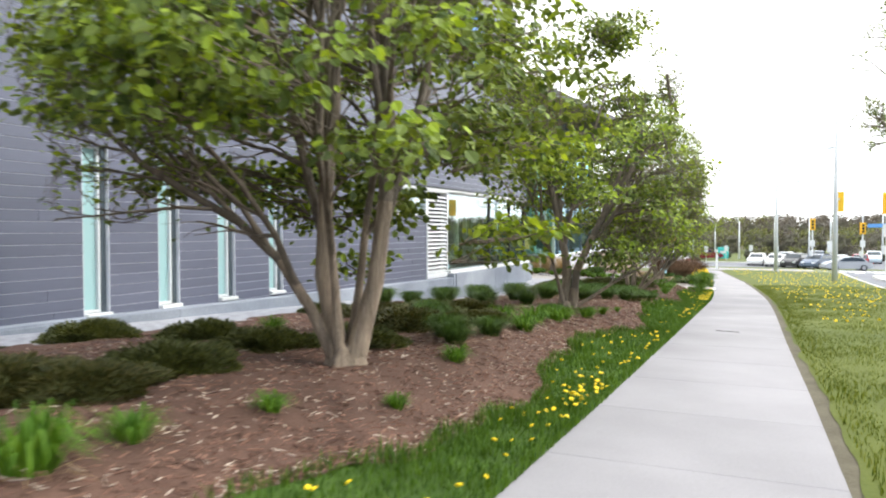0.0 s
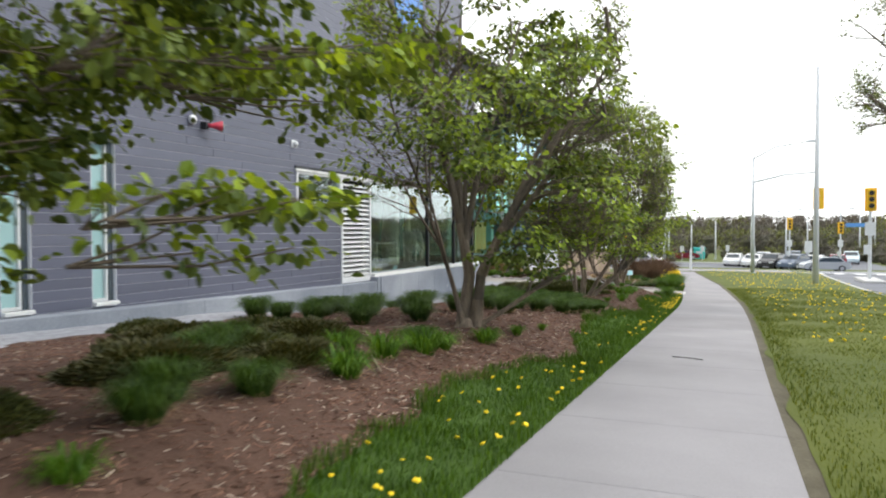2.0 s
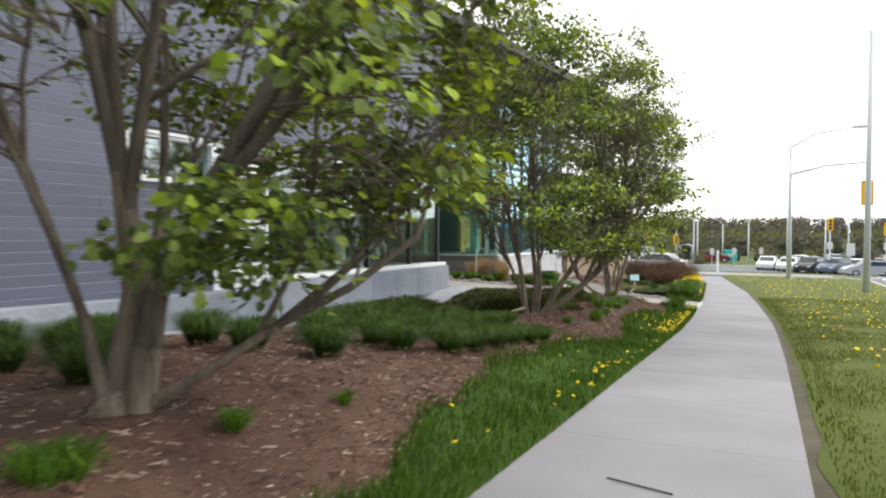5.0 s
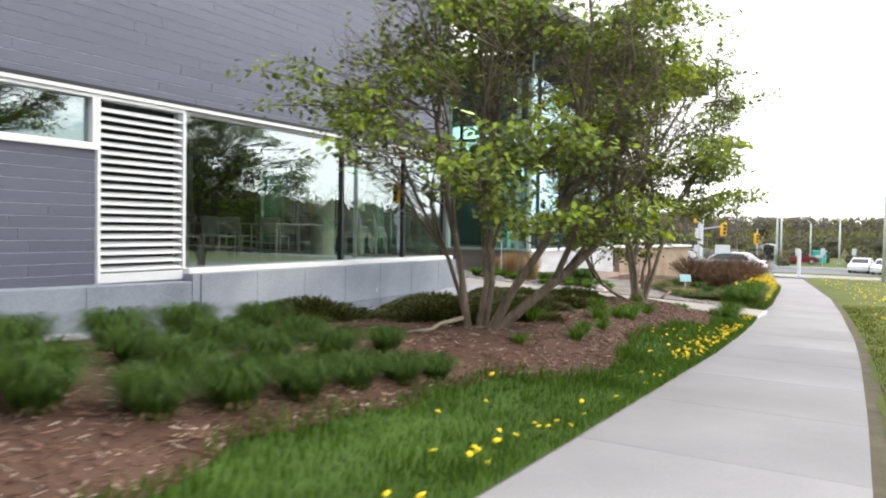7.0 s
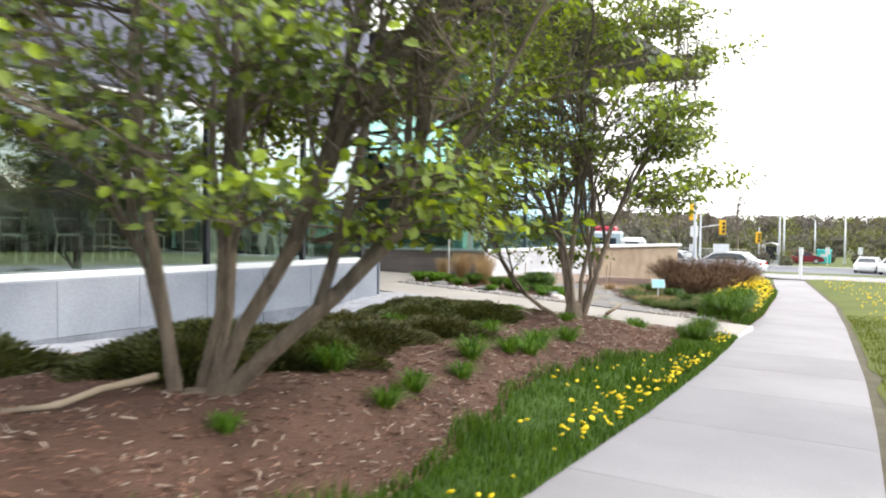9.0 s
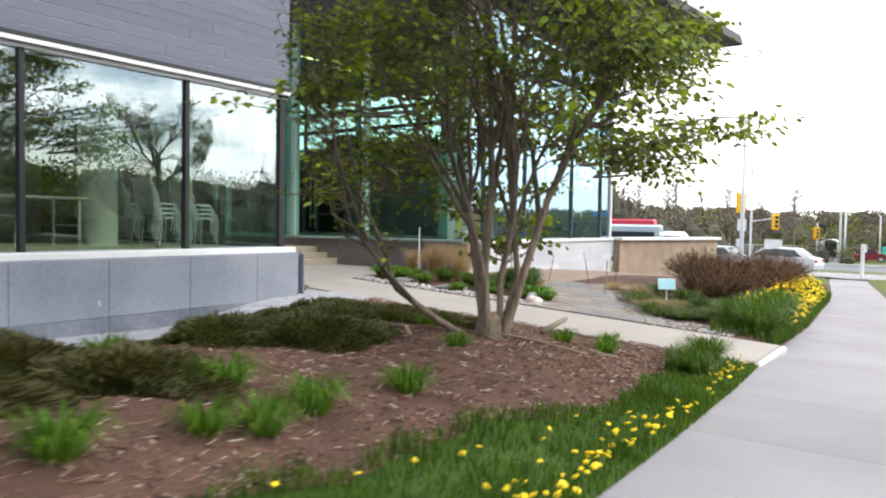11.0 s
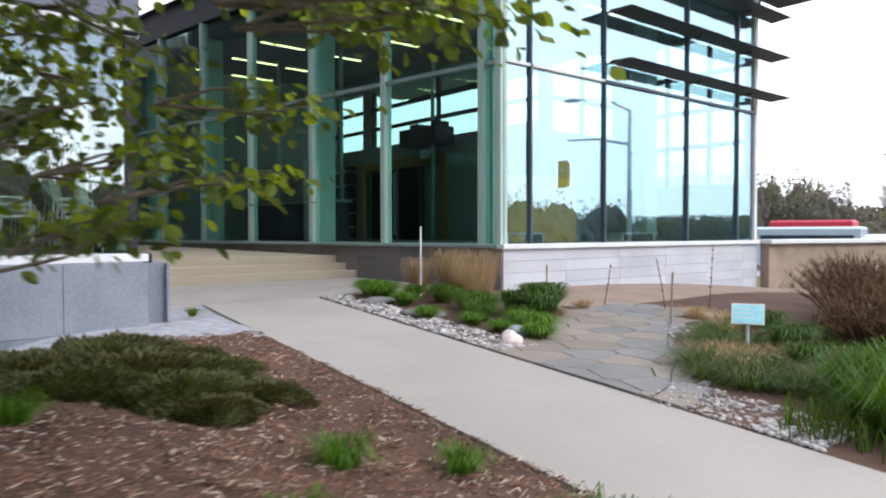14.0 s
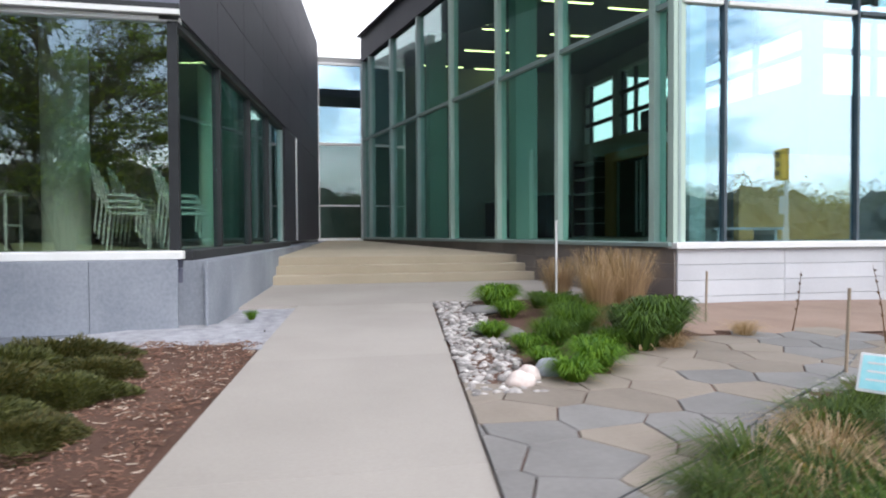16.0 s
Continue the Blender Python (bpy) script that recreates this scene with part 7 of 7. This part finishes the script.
# ---------------------------------------------------------------- vehicles


def car(paint, label, tall=1.0, group="cars"):
    """A car with its nose along +x, standing on z = 0."""
    t = thing("car", label, "car", group)
    side = [(-2.2, 0.35), (-2.25, 0.62), (-2.15, 0.92), (-1.75, 0.98), (-1.2, 1.42), (-0.2, 1.47), (0.55, 1.40), (1.15, 0.98), (1.95, 0.84), (2.22, 0.66), (2.22, 0.35), (1.9, 0.22), (-1.9, 0.22)]
    n = len(side)
    vs = []
    for y, k in ((-0.87, 0), (-0.9, 1), (0.9, 1), (0.87, 0)):
        for x, z in side:
            zz = z if z < 0.99 else z * 1.0
            inset = 0.0 if z < 1.0 else 0.16
            yy = (abs(y) - inset) * (1 if y > 0 else -1)
            cx, cz = (x * 0.985, zz * 0.99) if k == 0 else (x, zz)
            vs.append((cx, yy, cz * (tall if z > 0.9 else 1)))
    fs = [tuple(range(n)), tuple(reversed(range(3 * n, 4 * n)))]
    for r_ in range(3):
        fs += [(r_ * n + i, (r_ + 1) * n + i, (r_ + 1) * n + (i + 1) % n, r_ * n + (i + 1) % n) for i in range(n)]
    part("body", Geo().add(vs, fs), paint, t)
    h = tall
    for s in (-1, 1):
        part("side_window", Geo().add([(x, s * y, z * h) for x, z, y in ((-1.55, 1.0, 0.895), (-1.15, 1.35, 0.77), (-0.2, 1.40, 0.765), (0.5, 1.33, 0.77), (0.98, 1.0, 0.895))], [tuple(range(5)) if s < 0 else tuple(reversed(range(5)))]), M_CARGLASS, t)
    part("windscreen", Geo().add([(0.60, -0.66, 1.385 * h), (0.60, 0.66, 1.385 * h), (1.155, 0.78, 1.0 * h), (1.155, -0.78, 1.0 * h)], [(0, 3, 2, 1)]), M_CARGLASS, t)
    part("rear_window", Geo().add([(-1.245, -0.64, 1.40 * h), (-1.245, 0.64, 1.40 * h), (-1.77, 0.76, 1.0 * h), (-1.77, -0.76, 1.0 * h)], [(0, 1, 2, 3)]), M_CARGLASS, t)
    for x in (-1.35, 1.38):
        for s in (-1, 1):
            wh = part("wheel", Geo().tube([(x, s * 0.70, 0.32), (x, s * 0.91, 0.32)], 0.32, 16), M_BLACK, t, "black tyre")
            part("rim", Geo().tube([(x, s * 0.911, 0.32), (x, s * 0.925, 0.32)], 0.2, 12), M_RIM, wh)
    for s in (-1, 1):
        part("headlight", Geo().box(2.12, 2.235, s * 0.6 - 0.16, s * 0.6 + 0.16, 0.62, 0.74), M_HEADLAMP, t)
        part("tail_light", Geo().box(-2.26, -2.14, s * 0.66 - 0.14, s * 0.66 + 0.14, 0.72, 0.86), M_TAILLAMP, t)
    part("bumper", Geo().slab(2.16, 2.3, -0.8, 0.8, 0.3, 0.5, 0.02), M_BLACK if tall > 1.1 else paint, t)
    return t


def paint_of(name, c):
    return plain(name, c, 0.25, 0.3)


P_WHITE, P_SILVER, P_BLUEGREY, P_DARK, P_MAROON, P_PALE = paint_of("white paint", (0.75, 0.75, 0.76)), paint_of("silver paint", (0.50, 0.52, 0.55)), paint_of("blue-grey paint", (0.10, 0.13, 0.19)), paint_of("black paint", (0.03, 0.03, 0.035)), paint_of("maroon paint", (0.22, 0.02, 0.04)), paint_of("pale blue paint", (0.5, 0.6, 0.66))
white, silver, blue, dark, maroon, pale = car(P_WHITE, "white saloon car on the road"), car(P_SILVER, "silver saloon car on the road"), car(P_BLUEGREY, "dark blue-grey car waiting at the crossing", 1.1), car(P_DARK, "black car waiting at the crossing", 1.12), car(P_MAROON, "maroon car on the road"), car(P_PALE, "pale blue car on the road", 1.08)


def park(ob, spots):
    for i, (x, y, turn) in enumerate(spots):
        m = pose(x, y, slope(y) - 0.15, 0, 0, turn)
        if i == 0:
            ob.matrix_basis = m
        else:
            copy_thing(ob, m)


park(white, [(-2.0, 94.0, 262), (0.1, 92.0, 258), (6.3, 90.5, 256), (-9.3, 61.2, 174)])
park(silver, [(6.6, 84.0, 192), (-13.1, 62.0, 174), (1.4, 101.0, 262)])
park(blue, [(4.2, 88.5, 240), (5.0, 103.0, 262)])
park(dark, [(2.1, 90.0, 246), (-17.0, 63.0, 176)])
park(maroon, [(9.0, 95.0, 84), (-9.0, 111, 8)])
park(pale, [(11.5, 104.0, 262)])

vx, vy = -18.6, 63.5
van = thing("truck", "white truck with a red roof panel behind the garden wall", "truck")
FV = pose(vx, vy, slope(vy) - 0.15, 0, 0, 12)
part("body", Geo().slab(-3.2, 2.0, -1.1, 1.1, 0.6, 2.7, 0.12, FV), P_PALE, van)
part("cab", Geo().slab(2.0, 3.6, -1.05, 1.05, 0.6, 2.3, 0.25, FV), P_WHITE, van)
part("roof_panel", Geo().slab(-2.4, 1.6, -0.9, 0.9, 2.7, 3.05, 0.1, FV), M_RED, van, "red roof panel")
part("window", Geo().box(-2.8, 1.7, -1.12, -1.101, 1.7, 2.25, FV).box(2.3, 3.2, -1.07, -1.051, 1.5, 2.0, FV), M_CARGLASS, van)
for x in (-2.2, 2.6):
    for s in (-1, 1):
        g = Geo().tube([(x, s * 0.85, 0.42), (x, s * 1.12, 0.42)], 0.42, 16)
        g.v = [tuple(FV @ Vector(p)) for p in g.v]
        part("wheel", g, M_BLACK, van)

# ---------------------------------------------------------------- far woods


def far_tree(geo, r, x, y, z, h, w, n, size):
    for _ in range(n):
        a, k = r.uniform(0, 2 * math.pi), r.random() ** 0.6
        u = r.uniform(-1, 1)
        q = math.sqrt(max(0, 1 - u * u))
        p = Vector((x + math.cos(a) * q * w * k, y + math.sin(a) * q * w * k, z + h * (0.56 + 0.44 * u * (0.55 + 0.45 * k))))
        d = Vector((r.uniform(-0.8, 0.8), r.uniform(-0.8, 0.8), r.uniform(0.0, 1.2))).normalized()
        s = d.cross(Vector((r.uniform(-1, 1), r.uniform(-1, 1), r.uniform(-1, 1)))).normalized()
        l = size * r.uniform(0.5, 1.4)
        geo.add([p, p + d * l * 0.5 + s * l * 0.2, p + d * l, p + d * l * 0.5 - s * l * 0.2], [(0, 1, 2, 3)])


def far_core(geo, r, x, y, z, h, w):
    """An added lumpy core in a dark colour for a far tree's inner shade, so that no sky shows through its middle."""
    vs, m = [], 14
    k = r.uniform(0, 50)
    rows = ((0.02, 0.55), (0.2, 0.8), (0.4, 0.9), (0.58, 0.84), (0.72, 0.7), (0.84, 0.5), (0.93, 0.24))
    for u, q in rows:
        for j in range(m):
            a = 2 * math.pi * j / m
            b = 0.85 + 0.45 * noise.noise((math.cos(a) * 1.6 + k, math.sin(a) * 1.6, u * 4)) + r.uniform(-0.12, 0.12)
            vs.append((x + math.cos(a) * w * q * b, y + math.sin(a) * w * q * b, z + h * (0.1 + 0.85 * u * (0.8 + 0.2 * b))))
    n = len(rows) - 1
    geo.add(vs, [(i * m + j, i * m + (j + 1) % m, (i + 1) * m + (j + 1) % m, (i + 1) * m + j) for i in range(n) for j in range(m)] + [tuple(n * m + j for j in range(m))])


def far_trunk(geo, r, x, y, z, h):
    geo.tube([(x, y, z - 0.5), (x + r.uniform(-0.3, 0.3), y, z + h * 0.5), (x + r.uniform(-0.5, 0.5), y, z + h * 0.85)], [0.25, 0.15, 0.05], 5, cap=False)


def rise(x, y):
    """Ground height of the wooded rise beyond the roads."""
    return slope(y) - 0.25 + 4.2 * ease(150, 320, y) + 6.5 * ease(-30, -85, x) * ease(92, 150, y)


r = random.Random(91)
hx, hy = np.linspace(-330, 330, 45), np.linspace(98, 420, 26)
hill_v = [(x, y, rise(x, y) - (1.2 if y < 108 else 0)) for y in hy for x in hx]
hill_f = [(j * 45 + i, j * 45 + i + 1, (j + 1) * 45 + i + 1, (j + 1) * 45 + i) for j in range(25) for i in range(44)]
tagged(part("backdrop_rise", mesh_of("backdrop_rise", hill_v, hill_f, M_WOODFLOOR, True), M_WOODFLOOR), "low wooded rise beyond the roads", "hill", kind="structure")
green, bare, trunks, cores = Geo(), Geo(), Geo(), Geo()


def woodland(x, y, steep, share, n, size):
    """One far tree, whose top stays near the even skyline of the wood."""
    z = rise(x, y)
    h = steep * math.hypot(x, y) * r.uniform(0.86, 1.06) - z
    if h < 1.4:
        return
    w_ = min(h, 6.5) * r.uniform(0.42, 0.62)
    far_tree(green if r.random() < share else bare, r, x, y, z - 0.1 * h, h, w_, n, size)
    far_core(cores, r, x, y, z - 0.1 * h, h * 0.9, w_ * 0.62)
    if r.random() < 0.4:
        far_trunk(trunks, r, x, y, z, h)


for i in range(330):
    x, y = r.uniform(-110, 150), 190 + 110 * r.random()
    woodland(x, y, 0.0235, 0.2, 250, 0.75)
for i in range(250):
    x, y = r.uniform(-70, 110), 118 + 60 * r.random()
    if not -5 < x < 13 or y > 140:
        woodland(x, y, 0.009 + 0.012 * ease(6, 30, x), 0.72, 250, 0.45)
for i in range(260):
    x, y = r.uniform(-130, -22), r.uniform(84, 150)
    woodland(x, y, 0.026 + 0.048 * ease(-0.33, -0.47, (x + 1.7) / (y - 22)), 0.3, 320, 0.42)
# taller bare trees that stand up from the wood
for x, y, h in ((-27.6, 101, 11.0), (-29.4, 104, 8.4), (-25.0, 103, 7.4), (-22.0, 103, 8.2), (-15.6, 106, 8.4), (-19.0, 105, 6.8), (-33.5, 106, 9.0)):
    z = rise(x, y)
    far_trunk(trunks, r, x, y, z, h)
    for k in range(110):
        a, u = r.uniform(0, 6.28), r.uniform(0.4, 0.97)
        l = h * r.uniform(0.06, 0.24) * (1.25 - u * 0.6)
        p = Vector((x, y, z + h * u))
        e = p + Vector((math.cos(a) * l * 0.95, math.sin(a) * l * 0.95, l * 0.75))
        trunks.tube([p, p.lerp(e, 0.5) + Vector((0, 0, -0.1)), e], [0.035, 0.024, 0.008], 3, cap=False)
# saplings and scrub on the far side of the street
for i in range(230):
    x, y = r.uniform(-62, 75), r.uniform(99, 118)
    if -9 < x < 15 and y < 112:
        continue
    h = r.uniform(1.6, 3.3)
    far_tree(green if r.random() < 0.55 else bare, r, x, y, slope(y) - 0.4, h, h * 0.62, 190, 0.3)
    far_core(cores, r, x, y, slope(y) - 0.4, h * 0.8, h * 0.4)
# trees across the road to the east, mirrored in the glass
for i in range(250):
    near = i < 130
    x, y = (r.uniform(37, 46), r.uniform(-30, 95)) if near else (46 + 45 * r.random(), r.uniform(-80, 130))
    h = r.uniform(7.0, 9.0) if near else r.uniform(8.5, 12.0)
    w_ = h * r.uniform(0.45, 0.6)
    gq = green if r.random() < 0.6 else bare
    far_tree(gq, r, x, y, slope(y) - 0.2 - 0.12 * h, h, w_, 800 if near else 300, 0.24 if near else 0.5)
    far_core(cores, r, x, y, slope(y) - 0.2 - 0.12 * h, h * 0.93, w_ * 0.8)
for nm, gq, m_, lb in (("far_woods", green, M_WOODS, "distant belt of spring-green trees"), ("far_bare_woods", bare, M_WOODSBARE, "distant belt of bare purplish-brown trees"), ("far_trunks", trunks, M_BARK, "distant tree trunks"), ("far_undergrowth", cores, M_WOODCORE, "added dark cores for the shaded depth of the distant woods")):
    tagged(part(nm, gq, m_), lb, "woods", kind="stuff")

# ---------------------------------------------------------------- pieces of walls and paving
for a, b, z in planks_low[:300]:
    part("board", Geo().slab(a + 0.0015, b - 0.0015, -z - COURSE + 0.003, -z - 0.003, -0.034, 0.0, 0.004, F_EAST @ Matrix(((1, 0, 0, 0), (0, 0, 1, 0), (0, -1, 0, 0), (0, 0, 0, 1)))), M_SIDING, wall_east)
rest = Geo()
for a, b, z in planks_low[300:]:
    rest.box(a + 0.0015, b - 0.0015, -0.034, 0.0, z + 0.003, z + COURSE - 0.003, F_EAST)
if rest.v:
    part("siding_rest", rest, M_SIDING_UP, wall_east)["kind"] = "stuff"

UPRIGHT = Matrix(((1, 0, 0, 0), (0, 0, 1, 0), (0, -1, 0, 0), (0, 0, 0, 1)))


def block_face(parent, frame_, s0, s1, z0, z1, length, course, mat, name="block", depth=0.03, offset=True):
    """Blocks with recessed joints laid against a wall, in its own frame."""
    row, z = 0, z1
    while z > z0 + 0.02:
        lo = max(z0, z - course)
        s = s0
        first = length * (0.5 if (row % 2 and offset) else 1.0)
        while s < s1 - 0.02:
            e = min(s1, s + (first if s == s0 else length))
            if s1 - e < 0.12:
                e = s1
            part(name, Geo().slab(s + 0.0025, e - 0.0025, -z + 0.0025, -lo - 0.0025, 0.0, depth, 0.004, frame_ @ UPRIGHT), mat, parent)
            s = e
        z = lo
        row += 1


block_face(base_east, F_PAV, 0.0, PAV_N, -1.9, -0.555, 1.55, 0.2, M_BLOCK, offset=False)
block_face(base_court, F_COURT_R, 0.0, LEN_R + 0.0, -1.55, -0.535, 1.2, 0.2, M_STONE, offset=False)
F_PLINTH = F_EAST @ Matrix.Translation((0, 0.235, 0))
block_face(plinth, F_PLINTH, 18.5, 26.08, -1.29, -0.588, 1.13, 0.71, M_BASE, offset=False)
block_face(plinth, F_PLINTH, 18.5, 26.08, -1.75, -1.29, 1.13, 0.5, M_BASEDAMP, offset=False)
at = 2.9
while at < 18.4:
    to = min(at + 4.6, 18.46)
    part("panel", Geo().add(*sloped(at + 0.003, to - 0.003, 0.20, 0.22, -1.6, 0.012)), M_BASE, plinth)
    at = to
F_PLINTH_C = F_COURT_L @ Matrix.Translation((0, 0.235, 0))
block_face(plinth_court, F_PLINTH_C, -0.1, 4.6, -1.29, -0.61, 1.13, 0.71, M_BASE, offset=False)
block_face(plinth_court, F_PLINTH_C, -0.1, 4.6, -1.6, -1.29, 1.13, 0.5, M_BASEDAMP, offset=False)

# pavement slabs
pavement = thing("pavement", "pale concrete pavement of separate slabs running downhill", "pavement", kind="structure")
y = -12.0
i = 0
while y < 50.0:
    e = y + 1.52
    vs = []
    for zz, k in ((-0.14, 0), (-0.003, 0), (0.0, 0.003)):
        for yy, inner in ((y + 0.0012, 1), (e - 0.0012, -1)):
            vs += [(walk_l(yy) + k, yy + k * inner, slope(yy) + zz), (walk_r(yy) - k, yy + k * inner, slope(yy) + zz)]
    ring = [0, 1, 3, 2]
    fs = [(8, 9, 11, 10)]
    for o in (0, 4):
        fs += [(o + ring[j], o + ring[(j + 1) % 4], o + 4 + ring[(j + 1) % 4], o + 4 + ring[j]) for j in range(4)]
    part("slab", Geo().add(vs, fs), M_WALK, pavement)
    y = e
    i += 1

# entrance path slabs
path = thing("entrance_path", "smooth pale concrete path to the entrance court", "path", kind="structure")
edges = [-3.12, -5.6, -8.1, -10.6, -11.35]
for a, b in zip(edges, edges[1:]):
    vs = []
    for zz, k in ((-0.16, 0), (-0.002, 0), (0.0, 0.002)):
        for xx, inner in ((a - 0.0006, -1), (b + 0.0006, 1)):
            vs += [(xx + k * inner, path_lo(xx) + k, path_z(xx) + zz), (xx + k * inner, path_hi(xx) - k, path_z(xx) + zz)]
    ring = [0, 1, 3, 2]
    fs = [(8, 9, 11, 10)]
    for o in (0, 4):
        fs += [(o + ring[j], o + ring[(j + 1) % 4], o + 4 + ring[(j + 1) % 4], o + 4 + ring[j]) for j in range(4)]
    part("slab", Geo().add(vs, fs), M_PATH, path)
# forecourt in front of the steps
vs = []
for zz in (-0.2, 0.0):
    for x, yy in ((-11.36, court_lo(-11.36)), (-11.36, court_hi(-11.36)), (STEP_X, court_hi(STEP_X)), (STEP_X, court_lo(STEP_X))):
        vs.append((x, yy, path_z(x) + zz))
part("forecourt", Geo().add(vs, [(4, 5, 6, 7), (0, 1, 5, 4), (1, 2, 6, 5), (2, 3, 7, 6), (3, 0, 4, 7)]), M_PATH, path)
# pale worn lip where the path meets the pavement
part("lip", Geo().slab(-3.12, -3.04, path_lo(-3.1), path_hi(-3.1), path_z(-3.1) - 0.1, path_z(-3.1) - 0.002, 0.02), M_KERB, path, "white concrete lip")

# flagstones: cells of an uneven honeycomb between the path and the pebbles
flags = thing("flagstone_patio", "patio of irregular grey and tan flagstones", "patio", kind="structure")
r = random.Random(14)


def flag_inside(x, y):
    right = spread([(p[1], p[0]) for p in FLAG_EDGE], y)
    left = spread([(27.9, -6.75), (28.3, -6.9), (28.7, -7.0), (29.4, -7.35), (30.1, -8.0), (30.6, -8.45), (31.4, -8.5), (32.6, -8.3)], y)
    return left < x < right + 0.24 and path_hi(x) - 0.22 < y < 32.4


seeds = []
for j in range(12):
    for i in range(14):
        seeds.append((-9.2 + i * 0.44 + (0.22 if j % 2 else 0) + r.uniform(-0.13, 0.13), 27.9 + j * 0.43 + r.uniform(-0.12, 0.12)))


def clip(poly, p, n):
    """The part of a polygon on the near side of a line through p with normal n."""
    out = []
    for a, b in zip(poly, poly[1:] + poly[:1]):
        da, db = (a - p).dot(n), (b - p).dot(n)
        if da <= 0:
            out.append(a)
        if (da < 0 < db) or (db < 0 < da):
            out.append(a.lerp(b, da / (da - db)))
    return out


for i, s in enumerate(seeds):
    if not flag_inside(*s):
        continue
    c_ = Vector(s)
    poly = [c_ + Vector(d) for d in ((-0.6, -0.6), (0.6, -0.6), (0.6, 0.6), (-0.6, 0.6))]
    for j, q in enumerate(seeds):
        d = Vector(q) - c_
        if j != i and d.length < 1.1:
            poly = clip(poly, c_ + d * 0.5 - d.normalized() * 0.0045, d.normalized())
    k = (path_hi(c_.x) - c_.y)
    nrm = Vector((-0.168, -1)).normalized()
    poly = clip(poly, Vector((c_.x, path_hi(c_.x) + 0.012)), nrm)
    if len(poly) < 3:
        continue
    m_ = len(poly)
    top = [land(p.x, p.y) + 0.018 + r.uniform(-0.002, 0.002) for p in poly]
    vs = [(p.x, p.y, z - 0.06) for p, z in zip(poly, top)] + [(p.x, p.y, z - 0.008) for p, z in zip(poly, top)] + [(*(p + (c_ - p).normalized() * 0.007), z) for p, z in zip(poly, top)]
    fs = [tuple(2 * m_ + a for a in range(m_))]
    for o in (0, m_):
        fs += [(o + a, o + (a + 1) % m_, o + m_ + (a + 1) % m_, o + m_ + a) for a in range(m_)]
    part("flagstone", Geo().add(vs, fs), M_FLAGTAN if r.random() < 0.5 else M_FLAG, flags)
